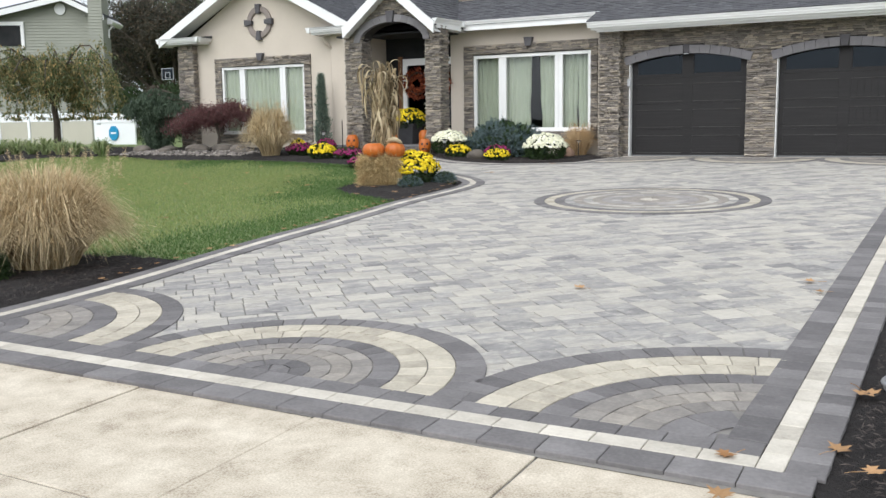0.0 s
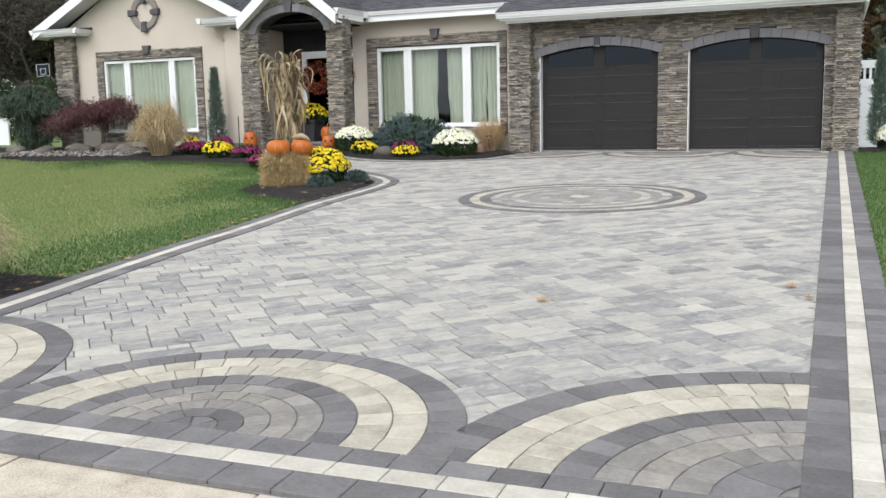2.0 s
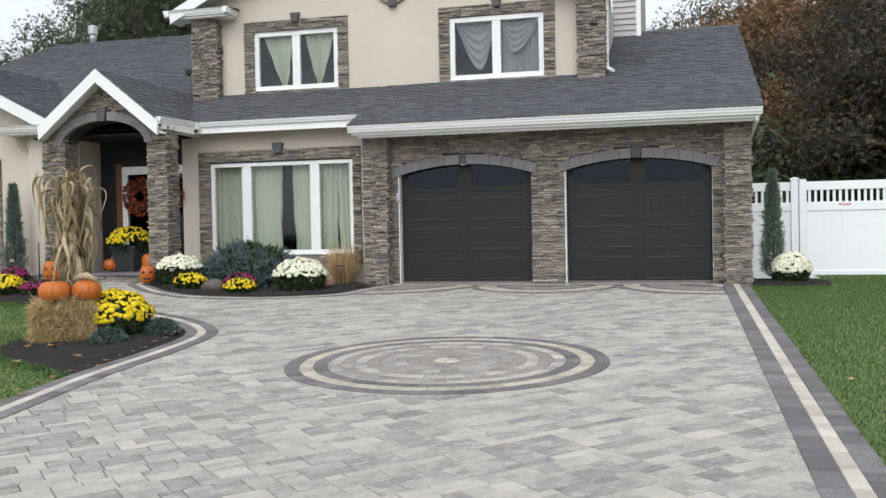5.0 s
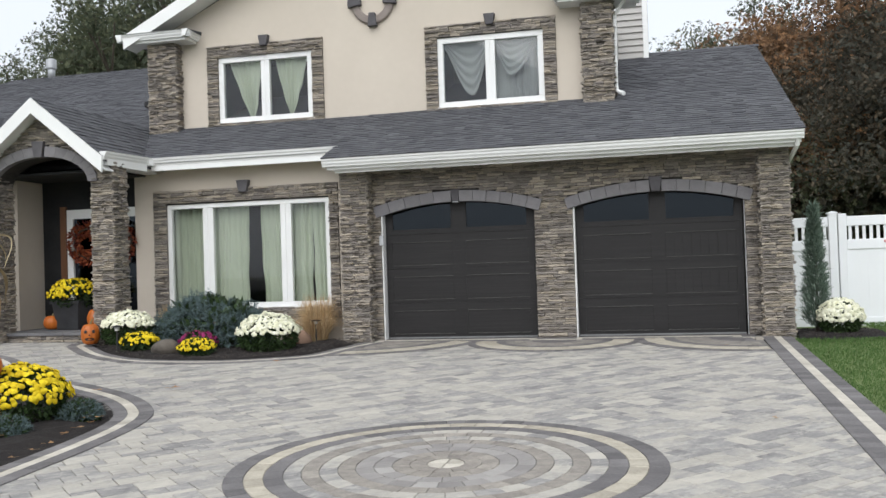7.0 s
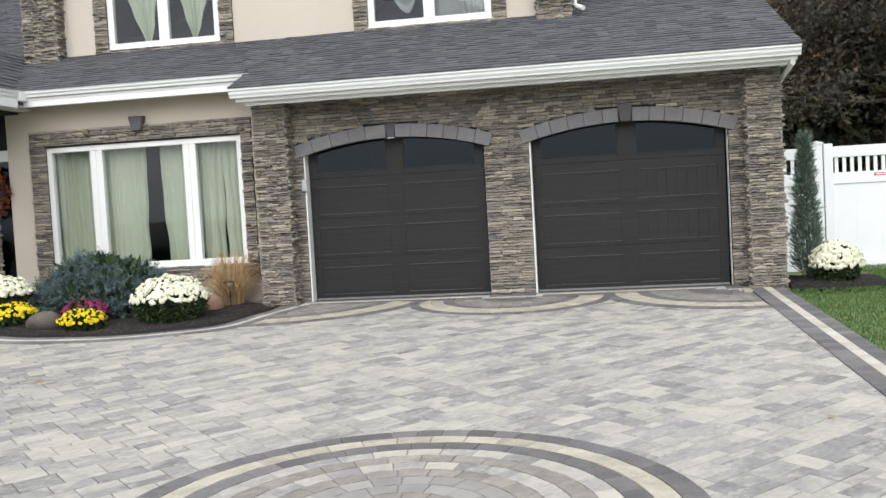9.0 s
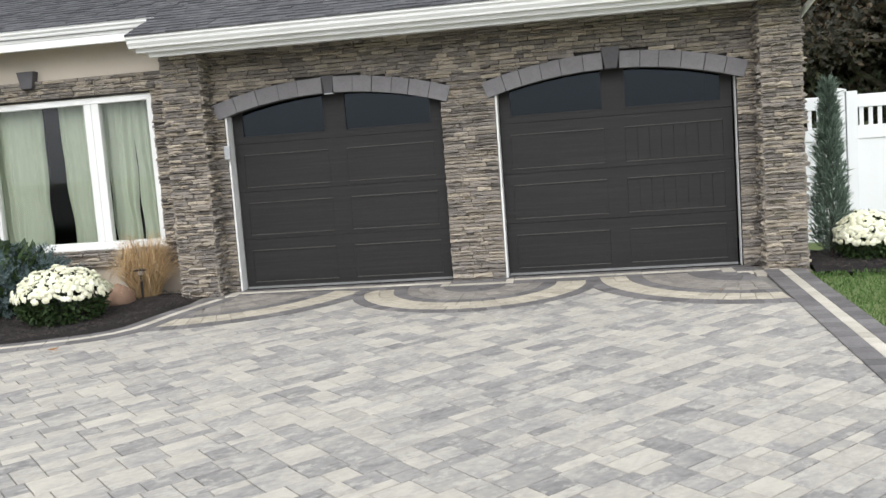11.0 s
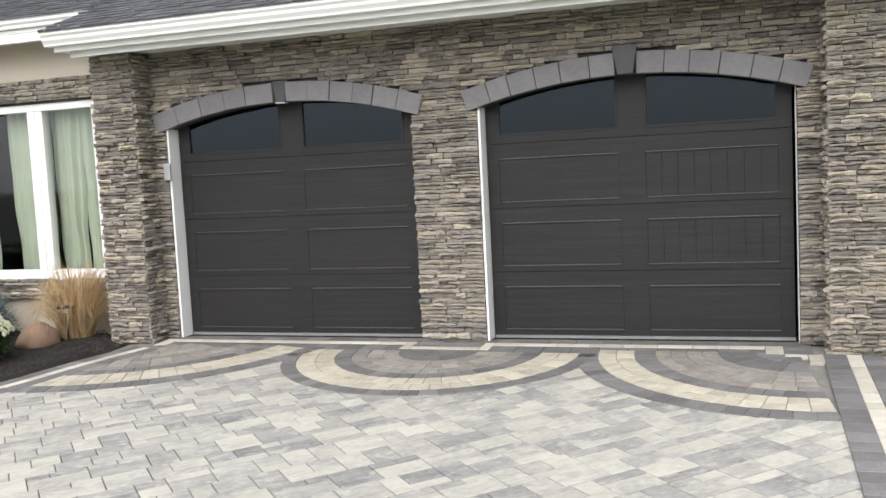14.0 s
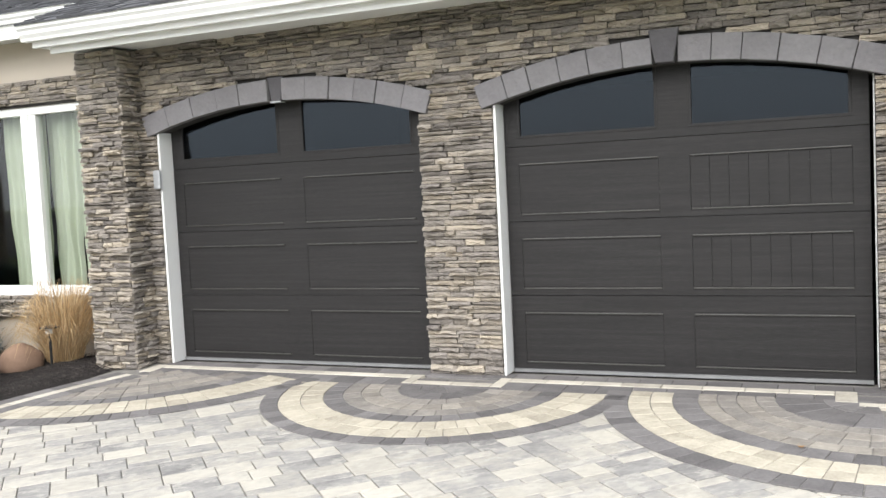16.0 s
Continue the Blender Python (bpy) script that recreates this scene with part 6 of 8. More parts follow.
def heads(name, P, N, size, r, mat_sides=7):
    """Flower heads: shallow ruffled cups of petals facing along N."""
    n, k = len(P), mat_sides
    S = unit(np.cross(N, r.normal(0, 1, (n, 3))))
    T = np.cross(N, S)
    s = (size * r.uniform(0.7, 1.25, n))[:, None]
    rows = [P + N * s * 0.55]
    for j in range(2):
        for i in range(k):
            a = 2 * np.pi * (i + 0.5 * j) / k
            rad = (0.55, 1.0)[j] * (1 + r.uniform(-0.15, 0.15, n))[:, None]
            rows.append(P + (S * np.cos(a) + T * np.sin(a)) * s * rad + N * s * ((0.5, 0.12)[j] + r.uniform(-0.1, 0.1, n)[:, None]))
    v = np.stack(rows, 1).reshape(-1, 3)
    m = 1 + 2 * k
    f = [(0, 1 + i, 1 + (i + 1) % k) for i in range(k)] + [(1 + i, 1 + k + i, 1 + (i + 1) % k) for i in range(k)] + [(1 + (i + 1) % k, 1 + k + i, 1 + k + (i + 1) % k) for i in range(k)]
    f = (np.array(f)[None] + (np.arange(n) * m)[:, None, None]).reshape(-1, 3)
    me = bpy.data.meshes.new(name)
    me.vertices.add(len(v))
    me.vertices.foreach_set("co", v.ravel())
    me.loops.add(len(f) * 3)
    me.loops.foreach_set("vertex_index", f.ravel())
    me.polygons.add(len(f))
    me.polygons.foreach_set("loop_start", np.arange(len(f)) * 3)
    me.polygons.foreach_set("loop_total", np.full(len(f), 3))
    me.update()
    return me


def mum(x, y, rx, h, petals, label, seed, n=260, head=0.03, z=None, cover=-0.05, squash=1.0, lift=0.0):
    """A chrysanthemum mound: dark leaves under a dome of flower heads."""
    r = np.random.RandomState(seed)
    o = empty("chrysanthemum", (x, y, (gz(x, y) + 0.03 if z is None else z)), label, "flower", "chrysanthemums")
    ctr = np.array((0, 0, h * 0.38 + lift))
    P, N = dome_points(int(n * 3.2), rx * 0.94, rx * 0.94 * squash, h * 0.60, r, -0.75)
    obj("foliage", leaves("foliage", P + ctr - N * 0.03, N + np.array((0, 0, 0.2)), 0.05, 0.026, r), M_LEAFDARK, o, raw=True)
    P, N = dome_points(900, rx * 0.80, rx * 0.80 * squash, h * 0.5, r, -0.8)
    obj("inner_leaves", leaves("inner_leaves", P + ctr, N, 0.07, 0.045, r, 1.0), M_LEAFDARK, o, raw=True)
    P, N = dome_points(n, rx, rx * squash, h * 0.62, r, cover)
    keep = r.uniform(0, 1, len(P)) < np.clip(0.72 + 1.1 * (P[:, 2] / h), 0.35, 1)
    obj("bloom", heads("flowers", P[keep] + ctr, unit(N[keep] + r.normal(0, 0.25, N[keep].shape)), head, r), petals, o, kind="stuff", raw=True)
    b = Build()
    for k in range(7):
        a = k * 0.9
        b.tube([(0.02 * math.cos(a), 0.02 * math.sin(a), -0.05), (rx * 0.4 * math.cos(a), rx * 0.4 * squash * math.sin(a), h * 0.35 + lift)], [0.008, 0.005], 5)
    obj("stems", b, M_LEAFDARK, o, kind="stuff")
    return o


def pumpkin(x, y, z, rad, h, label, seed, stem=True, face=False, yaw=0.0, ribs=10):
    r = rng(seed)
    o = empty("jack_o_lantern" if face else "pumpkin", (x, y, z), label, "pumpkin", "pumpkins")
    n, m = ribs * 6, 22
    v, f = [], []
    for j in range(m + 1):
        t = math.pi * j / m
        for i in range(n):
            a = 2 * math.pi * i / n
            rib = 1 - 0.055 * (abs(math.cos(a * ribs / 2)) ** 6) * math.sin(t) ** 0.5
            rr = rad * math.sin(t) ** 0.8 * rib
            dip = -0.10 * h * math.exp(-((math.sin(t)) / 0.35) ** 2) * (1 if j < m / 2 else -1)
            v.append((rr * math.cos(a), rr * math.sin(a), h * 0.5 * (1 + math.cos(t)) + dip * 1.0))
    for j in range(m):
        for i in range(n):
            f.append((j * n + i, j * n + (i + 1) % n, (j + 1) * n + (i + 1) % n, (j + 1) * n + i))
    body = obj("body", Build().add(v, f), M_PUMPKIN, o, smooth=True)
    if stem:
        obj("stem", Build().tube([(0, 0, h * 0.86), (0.01, 0, h * 1.02), (0.035, 0.01, h * 1.14)], [rad * 0.16, rad * 0.09, rad * 0.11], 8), M_STEM, o, "dry tan stem")
    if face:
        def carve(name, pts):
            # a cut-out's dark hollow as a black patch that follows the front of the shell
            vv = []
            for px, pz in pts:
                s = math.sqrt(max(0.05, 1 - (px / rad) ** 2 - ((pz - h / 2) / (h * 0.56)) ** 2))
                vv.append((px, -rad * s - 0.004, pz))
            c = tuple(np.mean(vv, 0) + np.array((0, -0.004, 0)))
            vv.append(c)
            k = len(pts)
            obj(name, Build().add(vv, [(i, (i + 1) % k, k) for i in range(k)]), M_BLACK, o, "black patch for the shaded carved hole", raw=True)
        e = rad * 0.42
        for s in (-1, 1):
            carve("eye", [(s * e + 0.16 * rad * math.cos(a), h * 0.62 + 0.2 * rad * math.sin(a)) for a in np.linspace(0, 2 * math.pi, 10, False)])
        carve("nose", [(-0.09 * rad, h * 0.45), (0.09 * rad, h * 0.45), (0, h * 0.53)])
        carve("mouth", [(0.5 * rad * math.cos(a), h * 0.30 + 0.16 * rad * math.sin(a)) for a in np.linspace(0, 2 * math.pi, 14, False)])
    o.rotation_euler = (0, 0, yaw)
    return o


def grass_clump(x, y, rad, h, reach, n, mat, label, seed, width=0.004, plumes=0, name="ornamental_grass", droop=0.6, spill=False):
    r = np.random.RandomState(seed)
    o = empty(name, (x, y, gz(x, y) + 0.02), label, "ornamental grass")
    a = r.uniform(0, 2 * np.pi, n)
    d = rad * np.sqrt(r.uniform(0, 1, n))
    base = np.c_[np.cos(a) * d, np.sin(a) * d, np.zeros(n)]
    la = a + r.normal(0, 0.5, n)
    hh = h * r.uniform(0.55, 1.0, n) * (1 - 0.25 * d / rad)
    re = reach * r.uniform(0.15, 1.0, n) * (0.4 + 0.6 * d / rad)
    if spill:
        # a full fountain: inner blades stand, outer ones arch over to the ground
        u = r.uniform(0, 1, n) ** 0.65
        hh = h * (1.0 - 0.62 * u ** 1.6) * r.uniform(0.8, 1.05, n)
        re = reach * (0.10 + 0.90 * u ** 0.8) * r.uniform(0.75, 1.08, n)
        m = r.uniform(0, 1, n) < 0.15 + u * 0.75
        for name_, pick, dr in (("blades", ~m, 0.4), ("drooping_blades", m, 1.05)):
            obj(name_, ribbons(name_, base[pick], np.c_[np.cos(la[pick]), np.sin(la[pick])], hh[pick], re[pick], width, r, seg=7, droop=dr, twist=1.2, bow=1.15), mat, o, raw=True)
    else:
        obj("blades", ribbons("blades", base, np.c_[np.cos(la), np.sin(la)], hh, re, width, r, droop=droop), mat, o, raw=True)
    if plumes:
        k = plumes
        a = r.uniform(0, 2 * np.pi, k)
        d = rad * np.sqrt(r.uniform(0, 1, k))
        base = np.c_[np.cos(a) * d, np.sin(a) * d, np.zeros(k)]
        L, W = np.c_[np.cos(a), np.sin(a)], h * r.uniform(0.95, 1.2, k)
        re = reach * r.uniform(0.1, 0.8, k)
        obj("stalks", ribbons("stalks", base, L, W, re, 0.002, r, droop=0.1), mat, o, raw=True)
        tip = np.c_[base[:, 0] + L[:, 0] * re, base[:, 1] + L[:, 1] * re, W * 0.98]
        P = np.repeat(tip, 60, 0) + np.c_[r.normal(0, 0.008, 60 * k), r.normal(0, 0.008, 60 * k), r.uniform(-0.12, 0.0, 60 * k)]
        obj("plumes", leaves("plumes", P, np.c_[r.normal(0, 1, (60 * k, 2)), np.full(60 * k, 1.5)], 0.025, 0.004, r), mat, o, raw=True)
    return o


def conifer(x, y, h, rad, mat, label, seed, n=2600, name="cypress", z=None, twig=0.11):
    """A narrow upright conifer with feathery shoots round a thin trunk."""
    r = np.random.RandomState(seed)
    o = empty(name, (x, y, gz(x, y) if z is None else z), label, "conifer")
    obj("trunk", Build().tube([(0, 0, -0.05), (0.01, 0, h * 0.5), (0, 0.01, h * 0.93)], [0.03, 0.02, 0.005], 7), M_BARK, o)
    t = r.uniform(0, 1, n) ** 0.9
    a = r.uniform(0, 2 * np.pi, n)
    prof = rad * np.clip(np.minimum(t / 0.14 + 0.35, 1.0) * (1 - t) ** 0.8 * 1.15, 0.02, 2) * (1 + 0.28 * np.sin(3 * a + 9 * t + seed) * np.sin(14 * t))
    d = prof * r.uniform(0.1, 1.0, n) ** 0.5
    P = np.c_[np.cos(a) * d, np.sin(a) * d, 0.05 + t * h * 0.97]
    D = np.c_[np.cos(a), np.sin(a), np.full(n, 1.5)]
    k = 5
    PP = np.repeat(P, k, 0) + r.normal(0, 0.018, (n * k, 3))
    obj("foliage", leaves("foliage", PP, np.repeat(D, k, 0), twig, 0.014, r, 0.35), mat, o, raw=True)
    return o


def needle_mound(x, y, rx, ry, h, mat, label, seed, n=1500, name="blue_spruce"):
    """A low spreading spruce: stiff shoots set with short needles."""
    r = np.random.RandomState(seed)
    o = empty(name, (x, y, gz(x, y) + 0.02), label, "shrub")
    P, N = dome_points(n, rx, ry, h * 0.85, r, -0.2)
    P *= r.uniform(0.72, 1.03, (len(P), 1))
    P[:, 2] += h * 0.16
    P[:, 2] *= 1 + 0.10 * np.sin(5 * P[:, 0] + seed) + 0.06 * np.sin(11 * P[:, 1])
    D = unit(N + np.array((0, 0, 0.25)) + r.normal(0, 0.35, N.shape))
    k = 26
    t = np.tile(np.linspace(-0.5, 0.5, k), len(P))[:, None]
    sc = min(1.0, 0.35 + rx)
    PP = np.repeat(P, k, 0) + np.repeat(D, k, 0) * t * 0.13 * sc
    DD = np.repeat(D, k, 0) * 0.7 + unit(r.normal(0, 1, PP.shape)) * 0.9
    obj("needles", leaves("needles", PP, DD, 0.05 * sc, 0.009 * sc, r, 0.15), mat, o, raw=True)
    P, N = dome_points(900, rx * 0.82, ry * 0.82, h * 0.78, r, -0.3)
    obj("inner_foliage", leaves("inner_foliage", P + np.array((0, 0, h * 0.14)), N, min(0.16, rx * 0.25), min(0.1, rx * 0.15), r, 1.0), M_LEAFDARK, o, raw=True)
    b = Build()
    for i in range(26):
        a, e = r.uniform(0, 6.28), r.uniform(0.15, 1.2)
        q = np.array((rx * 0.8 * math.cos(a) * math.cos(e), ry * 0.8 * math.sin(a) * math.cos(e), h * 0.8 * math.sin(e) + 0.05))
        b.tube([(0, 0, 0), tuple(q * 0.5 + np.array((0, 0, 0.04))), tuple(q)], [0.022, 0.013, 0.004], 5)
    obj("branches", b, M_BARK, o, kind="stuff")
    return o


def branching(b, r, p, d, length, rad, depth, tips, spread=0.7, droop=0.0):
    """Limbs that fork; gathers the tips."""
    d = d / np.linalg.norm(d)
    mid = p + d * length * 0.5 + r.normal(0, 0.05 * length, 3)
    end = p + d * length + np.array((0, 0, -droop * length))
    b.tube([tuple(p), tuple(mid), tuple(end)], [rad, rad * 0.8, rad * 0.62], 6 if depth > 1 else 5, caps=False)
    if depth == 0:
        tips.append((end, d))
        return
    for _ in range(3 if depth > 1 else 4):
        nd = d + r.normal(0, spread, 3)
        nd[2] = max(nd[2], -0.35) + 0.12
        branching(b, r, end if r.rand() < 0.7 else mid, nd, length * r.uniform(0.58, 0.8), rad * 0.55, depth - 1, tips, spread, droop)
    tips.append((end, d))


def tree_mesh(seed, h, trunk_h, mat, leaf=0.3, per_tip=34, cloud=0.9, spread=0.75):
    r = np.random.RandomState(seed)
    b, tips = Build(), []
    b.tube([(0, 0, -0.3), (0.05, 0.02, trunk_h * 0.5), (0, 0.08, trunk_h)], [h * 0.024, h * 0.018, h * 0.014], 9)
    for k in range(6):
        a = k * 1.05 + r.uniform(-0.3, 0.3)
        branching(b, r, np.array((0, 0.05, trunk_h * r.uniform(0.65, 1.0))), np.array((math.cos(a), math.sin(a), r.uniform(0.5, 1.6))), h * 0.25, h * 0.010, 2, tips, spread)
    branching(b, r, np.array((0, 0.05, trunk_h)), np.array((0.05, 0, 1.0)), h * 0.27, h * 0.012, 2, tips, spread)
    T = np.array([t[0] for t in tips])
    n = len(T) * per_tip
    ball = unit(r.normal(0, 1, (n, 3))) * r.uniform(0, 1, (n, 1)) ** 0.45
    P = np.repeat(T, per_tip, 0) + ball * np.repeat(cloud * r.uniform(0.55, 1.05, len(T)), per_tip)[:, None] * np.array((1, 1, 0.72))
    D = r.normal(0, 1, (n, 3)) + np.array((0, 0, -0.3))
    k = len(T) * 30
    ctr = T.mean(0)
    Q = ctr + (np.repeat(T, 30, 0) - ctr) * r.uniform(0.35, 0.97, (k, 1)) + r.normal(0, 0.4, (k, 3))
    P, D = np.concatenate([P, np.repeat(Q, 2, 0)]), np.concatenate([D, r.normal(0, 1, (2 * k, 3))])
    size = np.concatenate([np.full(n, leaf), np.full(2 * k, leaf * 1.8)])
    return b.mesh("trunk"), leaves("crown", P, D, size, size * 0.62, r, 0.5)


def plant_tree(name, protos, x, y, scale, turn, label, group):
    tr, cr, mat = protos
    o = empty(name, (x, y, gz(x, y)), label, "tree", group)
    for n, me, m in (("trunk", tr, M_BARK), ("crown", cr, mat)):
        if not me.materials:
            me.materials.append(m)
        c = new(n, me)
        c.parent = o
    o.rotation_euler, o.scale = (0, 0, turn), (scale, scale, scale)
    return o


# ---------------------------------------------------------------- beds: pumpkins, bale and flowers
YELLOW, WHITEF, PURPLE = "mound of bright yellow chrysanthemums in the mulch", "mound of cream-white chrysanthemums above dark leaves", "low mound of magenta chrysanthemums"
mum(-1.53, -6.58, 0.42, 0.50, M_YELLOW, "large mound of bright yellow chrysanthemums beside the hay bale", 1, 560, 0.029)
mum(-5.92, -3.15, 0.31, 0.30, M_YELLOW, YELLOW, 2, 260, 0.028)
mum(-7.1, -2.4, 0.32, 0.25, M_MAGENTA, PURPLE, 3, 260, 0.026)
mum(-7.16, -2.4, 0.19, 0.33, M_YELLOW, YELLOW, 4, 150, 0.026)
mum(-5.25, -3.1, 0.32, 0.2, M_MAGENTA, PURPLE, 5, 260, 0.024)
mum(-4.1, -4.306, 0.26, 0.2, M_MAGENTA, PURPLE, 6, 200, 0.024)
mum(-6.72, -1.9, 0.24, 0.31, M_MAGENTA, PURPLE, 7, 200, 0.024)
mum(-3.8, -1.2, 0.42, 0.5, M_CREAMFLOWER, WHITEF, 8, 760, 0.028, cover=0.3)
mum(-3.31, -1.70, 0.27, 0.25, M_YELLOW, YELLOW, 9, 220, 0.027)
mum(-2.24, -1.93, 0.26, 0.23, M_YELLOW, YELLOW, 10, 240, 0.025)
mum(-2.45, -1.5, 0.27, 0.28, M_MAGENTA, PURPLE, 11, 260, 0.024)
mum(-1.38, -1.35, 0.46, 0.53, M_CREAMFLOWER, WHITEF, 12, 900, 0.028, cover=0.16)
mum(6.78, 0.1, 0.30, 0.45, M_CREAMFLOWER, "mound of cream-white chrysanthemums leaning from the garage corner", 13, 640, 0.029)
mum(-5.46, -0.2, 0.40, 0.46, M_YELLOW, "yellow chrysanthemums spilling over a dark planter", 14, 300, 0.03, z=PF + 0.40)
pot = empty("planter", (-5.46, -0.2, PF), "tall dark square planter on the porch", "planter")
obj("body", Build().add([(-0.2, -0.2, 0), (0.2, -0.2, 0), (0.2, 0.2, 0), (-0.2, 0.2, 0), (-0.26, -0.26, 0.46), (0.26, -0.26, 0.46), (0.26, 0.26, 0.46), (-0.26, 0.26, 0.46)], BOXF), M_PLANTER, pot, bevel=0.015)
obj("rim", Build().box(-0.28, 0.28, -0.28, -0.23, 0.44, 0.49).box(-0.28, 0.28, 0.23, 0.28, 0.44, 0.49).box(-0.28, -0.23, -0.23, 0.23, 0.44, 0.49).box(0.23, 0.28, -0.23, 0.23, 0.44, 0.49), M_PLANTER, pot)

# hay bale
def hay_bale(x, y, w, d, h, yaw, seed):
    r = np.random.RandomState(seed)
    o = empty("hay_bale", (x, y, gz(x, y) + 0.02), "weathered golden hay bale with loose straw ends", "hay bale")
    o.rotation_euler = (0, 0, yaw)
    b = Build().box(-w / 2 + 0.03, w / 2 - 0.03, -d / 2 + 0.03, d / 2 - 0.03, 0, h - 0.03)
    obj("core", b, M_STRAW, o, bevel=0.06)
    n = 8500
    face = r.choice(5, n, p=(0.34, 0.1, 0.14, 0.14, 0.28))
    u, w2 = r.uniform(-1, 1, n), r.uniform(-1, 1, n)
    P = np.where((face == 0)[:, None], np.c_[u * w / 2, np.full(n, -d / 2), (w2 + 1) / 2 * h],
        np.where((face == 1)[:, None], np.c_[u * w / 2, np.full(n, d / 2), (w2 + 1) / 2 * h],
        np.where((face == 2)[:, None], np.c_[np.full(n, -w / 2), u * d / 2, (w2 + 1) / 2 * h],
        np.where((face == 3)[:, None], np.c_[np.full(n, w / 2), u * d / 2, (w2 + 1) / 2 * h], np.c_[u * w / 2, w2 * d / 2, np.full(n, h)]))))
    N = np.choose(face[:, None], [np.array((0, -1, 0))[None], np.array((0, 1, 0))[None], np.array((-1, 0, 0))[None], np.array((1, 0, 0))[None], np.array((0, 0, 1))[None]])
    P = P - N * r.uniform(0.0, 0.04, n)[:, None] + r.normal(0, 0.012, (n, 3))
    D = unit(r.normal(0, 1, (n, 3)) * np.array((0.7, 0.45, 0.8)) + N * 0.4 + np.array((0, 0, -0.75)))
    obj("straw", leaves("straw", P, D, 0.15, 0.008, r, 0.3), M_STRAW, o, raw=True)
    for s in (-0.22, 0.22):
        obj("twine", Build().tube([(s * w, -d / 2 - 0.008, 0.02), (s * w, -d / 2 - 0.006, h), (s * w, d / 2, h + 0.004), (s * w, d / 2 + 0.006, 0.02)], 0.004, 5), M_STEM, o, "thin twine")
    return o


hay_bale(-1.87, -7.03, 0.58, 0.38, 0.44, 0.5, 5)
bz = gz(-1.9, -7.09) + 0.45
pumpkin(-1.93, -7.12, bz, 0.18, 0.26, "round orange pumpkin resting on the hay bale", 1, stem=False, yaw=0.3)
pumpkin(-1.63, -6.95, bz, 0.165, 0.26, "orange pumpkin with a curved tan gourd lying on it", 2, stem=False, yaw=1.2)
gourd = obj("gourd", Build().tube([(-0.13, 0, 0.0), (-0.05, 0, 0.03), (0.04, 0, 0.04), (0.12, 0.0, 0.01), (0.17, 0.01, -0.03)], [0.012, 0.035, 0.042, 0.03, 0.008], 10), M_HUSK, label="pale tan curved gourd on top of a pumpkin", category="gourd", smooth=True)
gourd.location = (-1.64, -6.99, bz + 0.26)
pumpkin(-6.22, -1.55, gz(-6.22, -1.55) + 0.01, 0.15, 0.43, "tall carved orange jack-o'-lantern by the porch step", 3, face=True, yaw=0.45)
pumpkin(-4.27, -1.5, gz(-4.27, -1.5) + 0.01, 0.14, 0.36, "tall carved orange jack-o'-lantern by the stone column", 4, face=True, yaw=0.5)
pumpkin(-5.78, -0.35, PF, 0.15, 0.26, "round orange pumpkin on the porch", 5)
pumpkin(-4.93, -0.38, PF, 0.14, 0.36, "tall orange pumpkin on the porch", 6)


